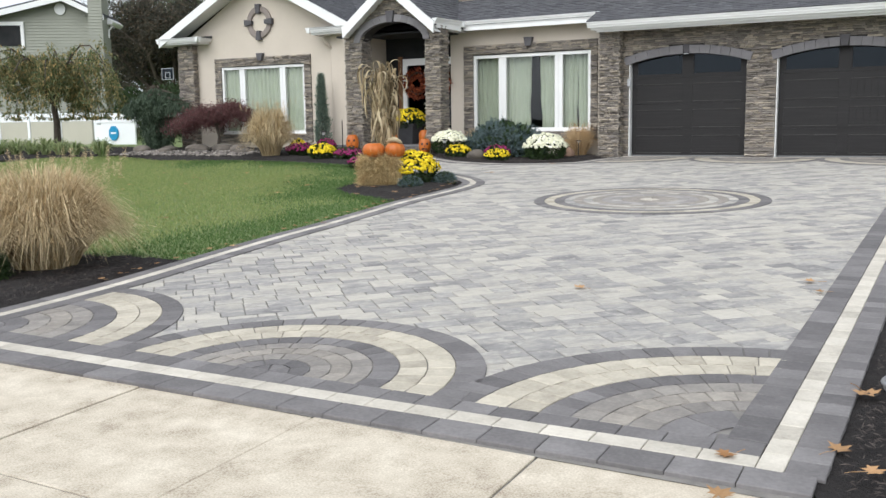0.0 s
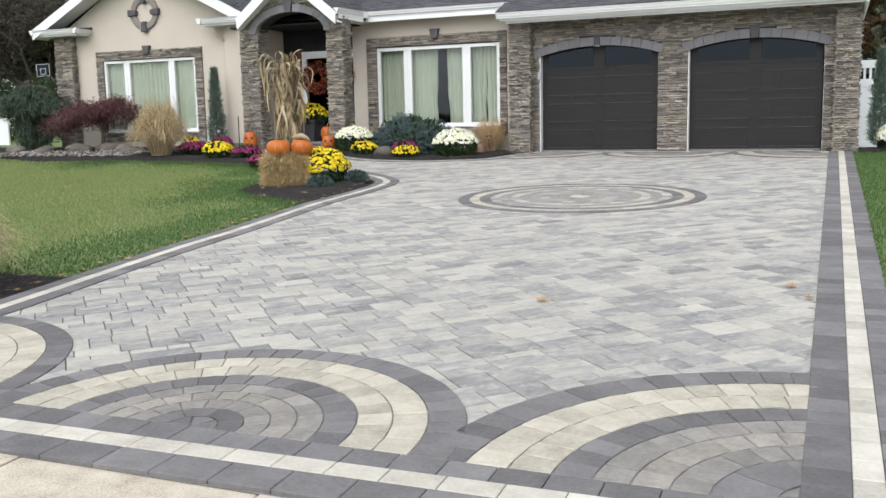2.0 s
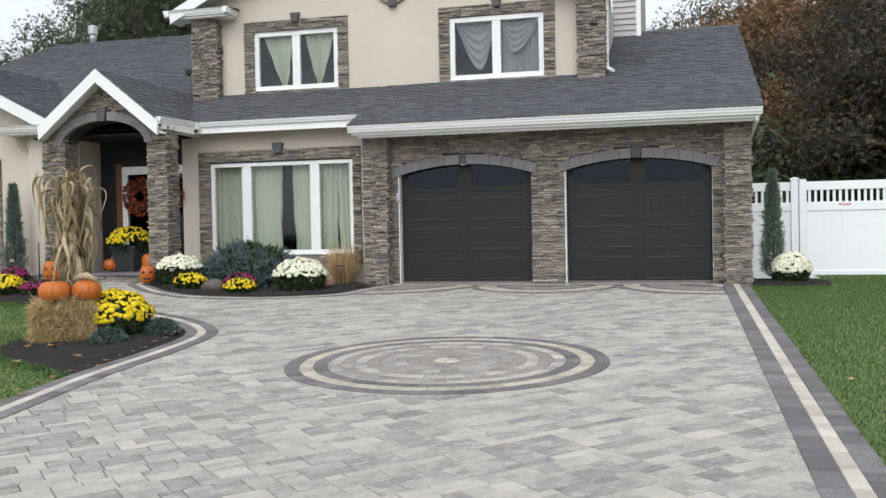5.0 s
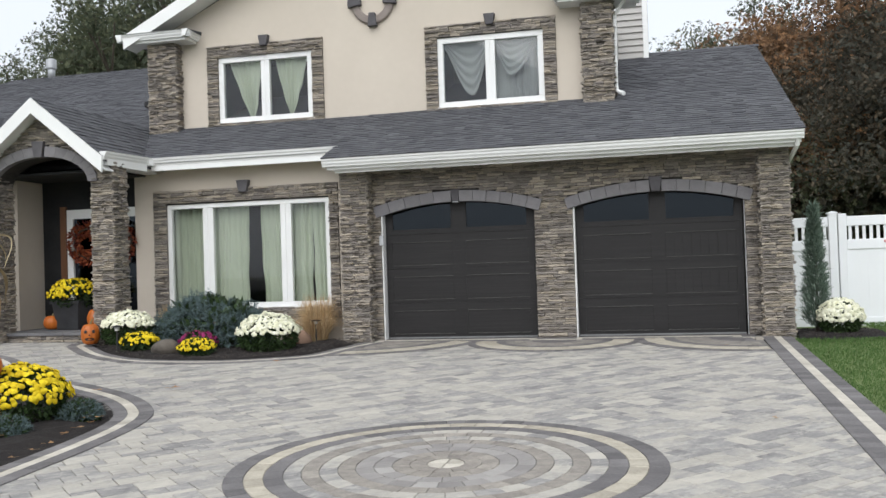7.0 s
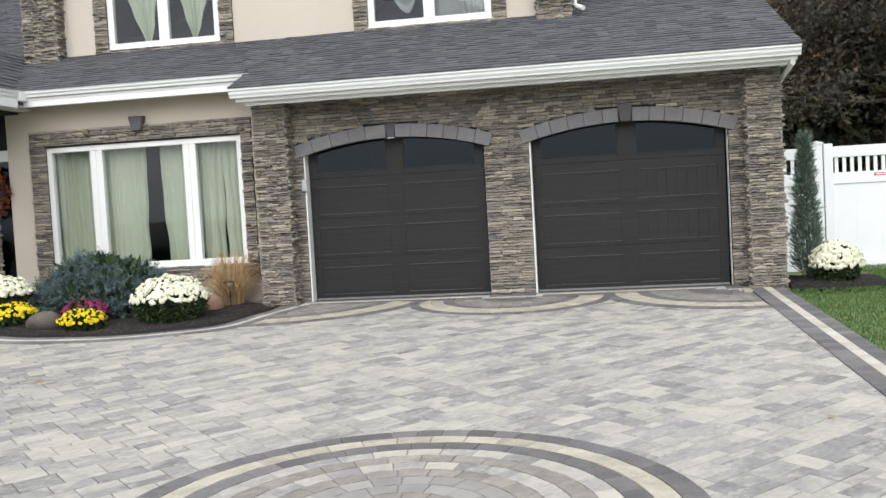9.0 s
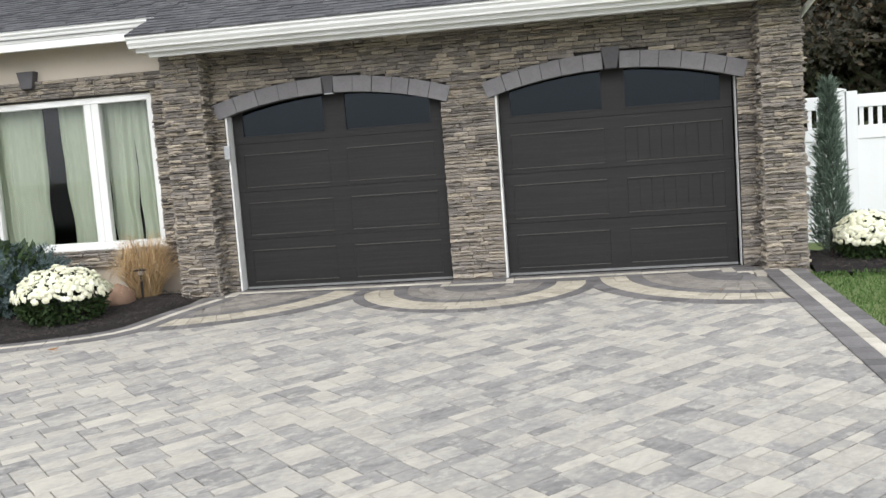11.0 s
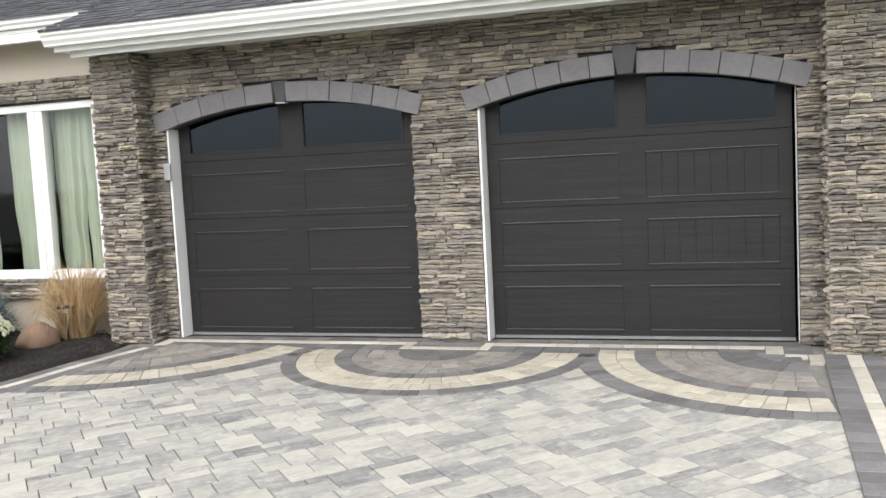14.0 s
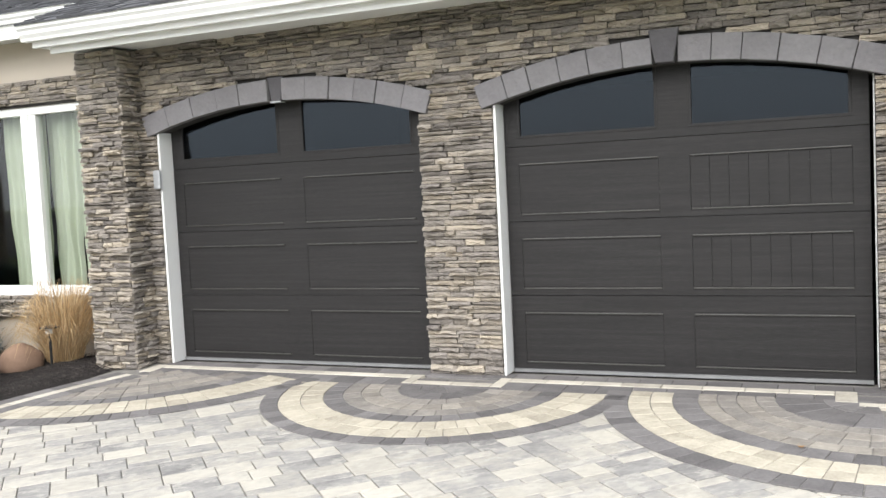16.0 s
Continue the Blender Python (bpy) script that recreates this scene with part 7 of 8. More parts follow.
def corn_shock(x, y, h, seed):
    """A bundle of dry corn stalks tied near the middle, leaves drooping from the top."""
    r = np.random.RandomState(seed)
    o = empty("corn_stalk_bundle", (x, y, gz(x, y) + 0.02), "tied bundle of dry tan corn stalks with drooping leaves", "corn stalks")
    for k in range(22):
        a, d = r.uniform(0, 6.28), r.uniform(0.02, 0.13)
        ht = h * r.uniform(0.62, 0.86)
        top = (d * 2.6 * math.cos(a + 0.3) - 0.03, d * 2.2 * math.sin(a + 0.3), ht)
        obj("stalk", Build().tube([(d * 1.2 * math.cos(a), d * 1.2 * math.sin(a), 0), (d * 0.6 * math.cos(a), d * 0.6 * math.sin(a), h * 0.45), top], [0.013, 0.011, 0.006], 6), M_HUSK, o)
    # limp leaves: short rise, then hanging straight down
    def limp(name, n, z0, z1, rad, seed2):
        rr = np.random.RandomState(seed2)
        a = rr.uniform(0, 6.28, n)
        z = h * rr.uniform(z0, z1, n)
        seg, wd = 9, 0.020
        t = np.linspace(0, 1, seg + 1)
        ln = rr.uniform(0.08, 0.6, n)[:, None]
        out = (0.02 + 0.52 * rr.uniform(0, 1, n) ** 2.2)[:, None] * (z / h)[:, None] ** 1.5
        rise = rr.uniform(0.0, 0.30, n)[:, None] * (z / h)[:, None]
        rad0 = rad * rr.uniform(0.3, 1.0, n)[:, None] * (0.75 + 0.9 * np.clip(z / h - 0.45, 0, 1)[:, None])
        d = rad0 + out * (1 - (1 - t) ** 2) * (1 - 0.25 * t ** 2)
        zz = z[:, None] + rise * 4 * t * (1 - t) - ln * np.clip(t - 0.12, 0, 1) ** 1.25
        zz = np.maximum(zz, 0.02)
        wob = 0.4 * np.sin(3.6 * t[None] + rr.uniform(0, 6.28, n)[:, None]) * t
        aa = a[:, None] + wob
        C = np.stack([d * np.cos(aa), d * np.sin(aa), zz], -1)
        tw = a[:, None] + np.pi / 2 + rr.uniform(-1.2, 1.2, n)[:, None] + rr.uniform(-2.5, 2.5, n)[:, None] * t
        W = np.stack([np.cos(tw), np.sin(tw), 0.35 * np.sin(tw * 2)], -1) * (wd * np.sin(np.pi * np.clip(0.12 + 0.88 * t, 0, 1)) ** 0.6)[None, :, None] * rr.uniform(0.6, 1.3, n)[:, None, None]
        v = np.stack([C - W, C + W], 2).reshape(n, -1, 3)
        k = 2 * (seg + 1)
        q4 = np.array([(2 * i, 2 * i + 1, 2 * i + 3, 2 * i + 2) for i in range(seg)])
        f = (q4[None] + (np.arange(n) * k)[:, None, None]).reshape(-1, 4)
        obj(name, Build().add(v.reshape(-1, 3), f.tolist()), M_HUSK, o, raw=True)
    limp("husk_leaves", 260, 0.52, 0.93, 0.11, seed + 1)
    limp("hanging_leaves", 200, 0.18, 0.6, 0.115, seed + 2)
    obj("tie", Build().tube([(0.115 * math.cos(a), 0.115 * math.sin(a), h * 0.47) for a in np.linspace(0, 2 * math.pi, 20)], 0.008, 5), M_STEM, o, "twine tie")
    return o


corn_shock(-2.03, -6.64, 1.96, 9)

# shrubs and grasses
needle_mound(-2.68, -0.64, 0.98, 0.74, 0.71, M_SPRUCE, "spreading blue-grey spruce below the front window", 3, 2300)
needle_mound(-1.22, -7.16, 0.18, 0.17, 0.14, M_SPRUCE, "small grey-green evergreen cushion with a russet heart", 4, 420, "cushion_shrub")
needle_mound(-1.02, -6.42, 0.19, 0.18, 0.15, M_SPRUCE, "small grey-green evergreen cushion in the mulch", 5, 420, "cushion_shrub")
conifer(-7.9, -0.45, 1.88, 0.175, M_CYPRESS, "narrow blue-green upright cypress against the stucco", 5, 1500, z=0.12)
conifer(6.52, 0.42, 1.82, 0.17, M_CYPRESS, "narrow blue-green upright cypress before the white fence", 6, 1500)
grass_clump(-0.66, -14.3, 0.26, 0.88, 0.76, 7000, M_DRYGRASS, "large tan fountain grass mound arching over the bed", 1, 0.0034, 60, spill=True)
grass_clump(-2.138, -14.9, 0.22, 0.85, 0.85, 3000, M_DRYGRASS, "tan fountain grass mound arching over the bed", 12, 0.0035, 24, spill=True)
grass_clump(-7.7, -2.75, 0.20, 1.12, 0.68, 3800, M_DRYGRASS, "tall pale tan fountain grass by the wing window", 3, 0.005, 40, spill=True)
grass_clump(-1.07, -0.16, 0.15, 0.76, 0.52, 1150, M_RUSSET, "upright tan-russet grass beside the garage pier", 4, 0.0026, spill=True)
grass_clump(-3.75, -0.1, 0.14, 0.6, 0.26, 500, M_RUSSET, "upright russet grass under the window", 5, 0.0032)
needle_mound(-0.62, -14.97, 0.24, 0.22, 0.28, M_LEAFDARK, "low dark-leaved shrub at the bed's edge", 8, 420, "low_shrub")


def boulder(x, y, s, h, seed, label="smooth brown boulder in the mulch", mat=None):
    me = bpy.data.meshes.new("boulder")
    bm = bmesh.new()
    bmesh.ops.create_icosphere(bm, subdivisions=3, radius=1.0)
    off = Vector((seed * 3.1, seed * 1.7, 0))
    for v in bm.verts:
        k = 1 + 0.22 * noise.noise(v.co * 1.3 + off) + 0.06 * noise.noise(v.co * 4 + off)
        v.co = Vector((v.co.x * k * s, v.co.y * k * s * 0.72, v.co.z * k * h))
    bm.to_mesh(me)
    bm.free()
    o = obj("boulder", me, mat or M_BOULDER, label=label, category="rock", group="boulders", smooth=True)
    me.polygons.foreach_set("use_smooth", [True] * len(me.polygons))
    o.location = (x, y, gz(x, y) + h * 0.55)
    o.rotation_euler = (0, 0, seed)
    return o


boulder(-2.76, -1.88, 0.22, 0.14, 1, "smooth grey-tan boulder in the mulch")
boulder(-1.24, -0.50, 0.25, 0.15, 2, "smooth red-brown boulder beside the grass", M_REDROCK)
for k, (x, y, s) in enumerate(((-9.6, -1.7, 0.36), (-10.3, -1.5, 0.42), (-11.2, -1.5, 0.4), (-12.0, -1.7, 0.34), (-12.7, -2.0, 0.38), (-9.0, -2.2, 0.3), (-11.7, -2.2, 0.28), (-10.8, -2.1, 0.24))):
    boulder(x, y, s * 0.8, s * 0.32, 5 + k, "weathered grey-brown boulder edging the raised bed")
g = Build()
q = rng(77)
for k in range(700):
    x, y, s = q.uniform(-12.8, -8.4), q.uniform(-3.1, -1.9), q.uniform(0.02, 0.05)
    z = gz(x, y) + 0.05
    a = q.uniform(0, 6.28)
    c, e = math.cos(a) * s, math.sin(a) * s
    g.add([(x + c, y + e, z), (x - e, y + c, z), (x - c, y - e, z), (x + e, y - c, z), (x + 0.3 * c, y + 0.3 * e, z + s * 0.6), (x, y, z - s)], [(0, 1, 4), (1, 2, 4), (2, 3, 4), (3, 0, 4), (1, 0, 5), (2, 1, 5), (3, 2, 5), (0, 3, 5)])
obj("river_stones", g, M_GRAVEL, label="pale mixed river stones spread in the bed", category="gravel", kind="stuff", raw=True)

# red laceleaf maple
def lace_maple(x, y, w, h, seed):
    r = np.random.RandomState(seed)
    o = empty("japanese_maple", (x, y, gz(x, y)), "low dark-red laceleaf maple with weeping branches", "shrub")
    b, T = Build(), []
    b.tube([(0, 0, -0.05), (0.05, 0.02, h * 0.3), (-0.03, 0, h * 0.55)], [0.05, 0.04, 0.035], 8)
    for k in range(26):
        a, rr = k * 0.393 + r.uniform(-0.15, 0.15), r.uniform(0.6, 1.0)
        low = math.cos(a) < -0.2
        e = np.array((w / 2 * rr * math.cos(a) * (1.22 if low else 0.78), w / 2 * rr * 0.8 * math.sin(a), h * (r.uniform(0.36, 0.6) if low else r.uniform(0.5, 0.8))))
        mid = np.array((e[0] * 0.5, e[1] * 0.5, h * (r.uniform(0.72, 0.98) if low else r.uniform(0.9, 1.14))))
        mid[2] *= 1.2
        b.tube([tuple((1 - t) ** 2 * np.array((0, 0, h * 0.52)) + 2 * t * (1 - t) * mid + t * t * e) for t in (0, 0.25, 0.5, 0.75, 1)], [0.022, 0.017, 0.013, 0.009, 0.005], 5)
        for t in np.linspace(0.15, 1, 16):
            c = (1 - t) ** 2 * np.array((0, 0, h * 0.55)) + 2 * t * (1 - t) * mid + t * t * e
            T.append(c)
    obj("branches", b, M_BARK, o, kind="stuff")
    T = np.array(T)
    n = len(T) * 64
    P = np.repeat(T, 64, 0) + r.normal(0, 1, (n, 3)) * np.array((0.13, 0.13, 0.075)) + np.array((0, 0, -0.03))
    obj("leaves", leaves("leaves", P, r.normal(0, 0.6, (n, 3)) + np.array((0, 0, -0.8)), 0.085, 0.015, r, 0.5), M_MAPLE, o, raw=True)
    return o


lace_maple(-10.95, -1.0, 2.8, 1.24, 4)


def weeping_conifer(x, y, w, h, seed):
    r = np.random.RandomState(seed)
    o = empty("weeping_conifer", (x, y, gz(x, y)), "dark weeping conifer with hanging curtains of foliage", "tree")
    b = Build()
    b.tube([(0, 0, -0.1), (0.1, 0, h * 0.5), (0.02, 0.05, h * 0.92)], [0.08, 0.06, 0.04], 8)
    P, D = [], []
    for k in range(150):
        # a dense hanging column, with shorter curtains on the limbs that reach out of it
        a, inner = r.uniform(0, 6.28), k < 85
        rr = w / 2 * (r.uniform(0.05, 0.46) if inner else r.uniform(0.5, 1.0))
        top = np.array((rr * math.cos(a), rr * 0.6 * math.sin(a), h * (0.98 - 0.30 * (rr / (w / 2)) ** 2) * r.uniform(0.92, 1.03)))
        ln = top[2] * (r.uniform(0.75, 0.98) if inner else r.uniform(0.14, 0.42) * (1.35 - 0.6 * rr / (w / 2)))
        if k % 5 == 0:
            b.tube([(0.02, 0.05, h * 0.9), (top[0] * 0.5, top[1] * 0.5, top[2] + 0.06), tuple(top)], [0.03, 0.02, 0.008], 5)
        m = int(70 + 150 * ln)
        t = r.uniform(0, 1, m)
        P.append(top + np.c_[r.normal(0, 0.04, m), r.normal(0, 0.04, m), -t * ln])
        D.append(np.c_[r.normal(0, 0.3, (m, 2)), np.full(m, -1.0)])
    obj("trunk", b, M_BARK, o)
    obj("foliage", leaves("foliage", np.concatenate(P), np.concatenate(D), 0.12, 0.026, r, 0.25), M_WEEP, o, raw=True)
    return o


weeping_conifer(-13.2, -0.9, 2.3, 1.74, 6)


def weeping_cherry(x, y, h, rad, trunk_h, seed):
    r = np.random.RandomState(seed)
    o = empty("weeping_tree", (x, y, gz(x, y)), "small spreading tree with drooping green and orange autumn leaves", "tree")
    b, T = Build(), []
    b.tube([(0, 0, -0.1), (0.04, 0, trunk_h * 0.6), (-0.05, 0, trunk_h)], [0.13, 0.10, 0.09], 9)
    for k in range(22):
        a, rr = k * 2.4, rad * r.uniform(0.35, 1.0)
        mid = np.array((rr * 0.55 * math.cos(a), rr * 0.55 * math.sin(a), h * r.uniform(0.78, 1.0)))
        e = np.array((rr * math.cos(a), rr * math.sin(a), h * r.uniform(0.2, 0.62)))
        s = np.array((-0.05, 0, trunk_h))
        pts = [(1 - t) ** 2 * s + 2 * t * (1 - t) * (mid + np.array((0, 0, h * 0.2))) + t * t * e for t in np.linspace(0, 1, 7)]
        b.tube([tuple(p) for p in pts], list(np.linspace(0.05, 0.008, 7)), 5)
        for t in np.linspace(0.3, 1, 20):
            T.append((1 - t) ** 2 * s + 2 * t * (1 - t) * (mid + np.array((0, 0, h * 0.2))) + t * t * e)
    obj("trunk", b, M_BARK, o)
    # leafy strands hanging from the limbs, of uneven length, with gaps between
    P, D = [], []
    for c in T:
        for _ in range(2):
            if r.rand() < 0.36:
                continue
            top, ln, m = c + r.normal(0, 0.14, 3), r.uniform(0.25, 1.0), 46
            t = r.uniform(0, 1, m)
            sway = r.normal(0, 0.18, 2)
            q = np.c_[sway[0] * t ** 2, sway[1] * t ** 2, -t * ln] + r.normal(0, 0.045, (m, 3)) * (1.2 - 0.6 * t)[:, None]
            P.append(np.maximum(top + q, np.array((-99, -99, 0.95))))
            D.append(np.c_[r.normal(0, 0.55, (m, 2)), np.full(m, -1.0)])
    obj("crown", leaves("crown", np.concatenate(P), np.concatenate(D), 0.125, 0.04, r, 0.3), M_CHERRY, o, raw=True)
    return o


weeping_cherry(-18.6, 0.0, 3.75, 2.8, 1.3, 8)
# strap-leaved edging along the far bed
for k in range(-2, 17):
    g = rng(k + 9)
    x = -14.2 - 0.6 * k + g.uniform(-0.12, 0.12)
    y = -2.85 - 0.04 * max(k, 0) + g.uniform(-0.25, 0.25)
    size = g.uniform(0.8, 1.15)
    grass_clump(x, y, 0.1, 0.46 * size, 0.46 * size, 120, M_LIRIOPE, "tuft of arching green strap leaves edging the bed", 200 + k, 0.015, spill=True, name="strap_leaf_tuft")["group"] = "edging tufts"

# ---------------------------------------------------------------- boundary fences
def vinyl_panel(x0, x1, y, label="white vinyl privacy panel with an open picket top"):
    o = empty("privacy_fence", (x0, y, 0), label, "fence", "white fence panels")
    w = x1 - x0
    part("bottom_rail", Build().box(0, w, -0.03, 0.03, -0.06, 0.09), M_VINYL, o, bevel=0.008)
    part("middle_rail", Build().box(0, w, -0.03, 0.03, 1.20, 1.365), M_VINYL, o, bevel=0.008)
    part("top_rail", Build().box(0, w, -0.03, 0.03, 1.585, 1.745), M_VINYL, o, bevel=0.008)
    n = max(1, round(w / 0.29))
    for k in range(n):
        part("board", Build().box(w * k / n + 0.0006, w * (k + 1) / n - 0.0006, -0.012, 0.012, 0.09, 1.20), M_VINYL, o)
    n = max(2, round(w / 0.105))
    for k in range(n):
        part("picket", Build().box(w * (k + 0.5) / n - 0.024, w * (k + 0.5) / n + 0.024, -0.012, 0.012, 1.365, 1.585), M_VINYL, o)
    return o


def fence_post(x, y, cap=True):
    o = empty("fence_post", (x, y, 0), "square white vinyl fence post with a cap", "fence post", "fence posts")
    part("shaft", Build().box(-0.065, 0.065, -0.068, 0.068, -0.1, 1.79), M_VINYL, o, bevel=0.008)
    if cap:
        part("cap", Build().box(-0.08, 0.08, -0.08, 0.08, 1.79, 1.815).add([(-0.08, -0.08, 1.815), (0.08, -0.08, 1.815), (0.08, 0.08, 1.815), (-0.08, 0.08, 1.815), (0, 0, 1.84)], [(0, 1, 4), (1, 2, 4), (2, 3, 4), (3, 0, 4)]), M_VINYL, o)
    return o


FY = 2.2
vinyl_panel(6.12, 7.01, FY)
fence_post(7.075, FY)
fence_post(7.22, FY, False)
vinyl_panel(7.29, 9.75, FY)
fence_post(9.82, FY)
vinyl_panel(9.89, 12.3, FY)
sticker = obj("fence_sticker", Build().box(-0.1, 0.1, -0.004, 0.0, -0.02, 0.02), M_RED, label="small red maker's sticker on the fence rail", category="sticker")
sticker.location = (7.95, FY - 0.032, 1.315)
obj("print_bar", Build().box(-0.085, 0.085, -0.006, -0.0045, -0.008, 0.008), M_WHITE, sticker, "pale illegible print")
hose = obj("garden_hose", Build().tube([(6.32 + 0.22 * math.cos(a) * (1 + 0.05 * k), -15.05 + 0.2 * math.sin(a), gz(6, -15.1) + 0.035 + 0.02 * k) for k in range(2) for a in np.linspace(0, 6.2, 26)], 0.012, 7, caps=False), M_RUBBER, label="coiled grey garden hose on the mulch", category="hose", smooth=True)

# neighbour's fence and house
for k in range(6):
    x1 = -24.0 - 1.95 * k
    o = empty("neighbour_fence", (x1 - 1.95, 6.0, 0), "tan and white vinyl fence panel", "fence", "neighbour's fence panels")
    part("board", Build().box(0.08, 1.87, -0.02, 0.02, 0.0, 1.05), M_TANFENCE, o)
    part("top_rail", Build().box(0.0, 1.95, -0.03, 0.03, 1.05, 1.38), M_VINYL, o)
    part("shaft", Build().box(-0.07, 0.07, -0.07, 0.07, 0, 1.48), M_VINYL, o)
gate = empty("fence_gate", (-22.8, 6.0, 0), "white vinyl gate with a round blue sign", "gate")
part("gate_frame", Build().box(-1.15, 1.15, -0.03, 0.03, 0, 1.33), M_VINYL, gate)
part("cross_rail", Build().box(-1.15, 1.15, -0.05, -0.03, 0.98, 1.04), M_VINYL, gate)
part("latch", Build().box(-0.95, -0.75, -0.06, -0.03, 0.9, 0.96), M_GALV, gate)
bs = empty("round_sign", (-22.8, 5.93, 0.55), "blue eight-sided plastic sign hanging on the gate", "sign")
obj("plate", Build().prism([(0.27 * math.cos(a), 0.3 * math.sin(a)) for a in np.linspace(0.39, 0.39 + 2 * math.pi, 8, False)], -0.02, 0.02), M_BLUE, bs)
obj("print_bar", Build().box(-0.14, 0.14, -0.024, -0.021, -0.03, 0.04), M_VINYL, bs, "pale illegible print")

for x, h, seed in ((-23.8, 2.6, 61), (-26.2, 2.45, 62)):
    needle_mound(x, 10.0, 1.0, 0.9, h, M_LEAFDARK, "clipped round dark green shrub behind the fence", seed, 1600, "round_shrub")["group"] = "round shrubs"

nb = empty("neighbour_house", (-32.2, 9.9, 0.15), "sage-green sided house with white trim and a chimney chase", "house")
nb.rotation_euler = (0, 0, radians(35))
part("wall", Build().box(-6.5, 2.9, 0, 2.2, -0.2, 5.0).prism([(-6.5, 5.0), (2.9, 5.0), (2.9, 5.95), (1.4, 6.65), (-6.5, 4.9)], 0, 0.3), M_SIDING, nb)
for k in range(38):
    z = 1.4 + 0.14 * k
    xa, xb = (-6.0, 2.75) if z < 4.8 else (1.4 - (6.55 - z) / 0.24, 1.4 + (6.55 - z) / 0.49)
    if xb - xa > 0.2:
        part("siding_board", Build().prism([(-0.05, z), (0.0, z), (0.0, z + 0.14), (-0.015, z + 0.14)], max(xa, -6.0), min(xb, 2.75), "x"), M_SIDING, nb)
part("roof", Build().prism([(-7.0, 4.85), (1.4, 6.86), (3.3, 5.93), (3.3, 5.8), (1.4, 6.72), (-7.0, 4.7)], -0.5, 2.4), M_SHINGLE, nb)
part("rake_board", Build().prism([(-7.0, 4.75), (1.4, 6.78), (3.3, 5.85), (3.3, 5.62), (1.4, 6.52), (-7.0, 4.5)], -0.56, -0.5), M_WHITE, nb, "white rake boards")
ch = part("chimney_chase", Build().box(2.62, 3.25, -0.6, 0.6, -0.2, 9), M_SIDING, nb)
for k in range(48):
    part("siding_board", Build().prism([(-0.65, 1.6 + 0.14 * k), (-0.6, 1.6 + 0.14 * k), (-0.6, 1.74 + 0.14 * k), (-0.615, 1.74 + 0.14 * k)], 2.62, 3.25, "x"), M_SIDING, ch)
part("gutter", Build().prism([(3.25, 5.52), (3.46, 5.52), (3.54, 5.62), (3.54, 5.68), (3.25, 5.86)], 0.25, 2.2), M_WHITE, nb, "white gutter end")
part("downspout", Build().tube([(3.46, 0.35, 5.54), (3.44, 0.35, 5.4), (3.29, 0.35, 5.25), (3.28, 0.35, 4.9)], 0.045, 8), M_WHITE, nb)
part("gable_vent", Build().prism([(1.2 + 0.25 * math.cos(a), 6.2 + 0.27 * math.sin(a)) for a in np.linspace(0, 2 * math.pi, 24, False)], -0.12, -0.05), M_WHITE, nb, "round white louvred vent")
wn = part("window", Build().box(-2.4, -0.65, -0.08, 0.0, 4.5, 5.45), M_UNLIT, nb, "dark window")
part("window_frame", Build().box(-0.65, -0.5, -0.12, 0.0, 4.4, 5.62).box(-2.5, -0.65, -0.12, 0.0, 5.45, 5.62), M_WHITE, wn, "white casing")
hoop = empty("basketball_hoop", (-33.81, 19.74, 0), "clear-backed basketball hoop on a pole behind the house", "basketball hoop")
part("pole", Build().tube([(0, 0.3, 0), (0, 0.3, 3.3)], 0.06, 8), M_BLACK, hoop)
part("backboard", Build().box(-0.45, 0.45, 0, 0.03, 3.45, 4.1), M_TINT, hoop, "clear backboard")
part("board_frame", Build().box(-0.47, 0.47, -0.02, 0, 4.08, 4.11).box(-0.47, 0.47, -0.02, 0, 3.45, 3.48).box(-0.47, -0.44, -0.02, 0, 3.48, 4.08).box(0.44, 0.47, -0.02, 0, 3.48, 4.08), M_GALV, hoop)
part("target_square", Build().box(-0.2, 0.2, -0.02, -0.005, 3.85, 3.88).box(-0.2, 0.2, -0.02, -0.005, 3.55, 3.58).box(-0.2, -0.17, -0.02, -0.005, 3.58, 3.85).box(0.17, 0.2, -0.02, -0.005, 3.58, 3.85), M_GALV, hoop)

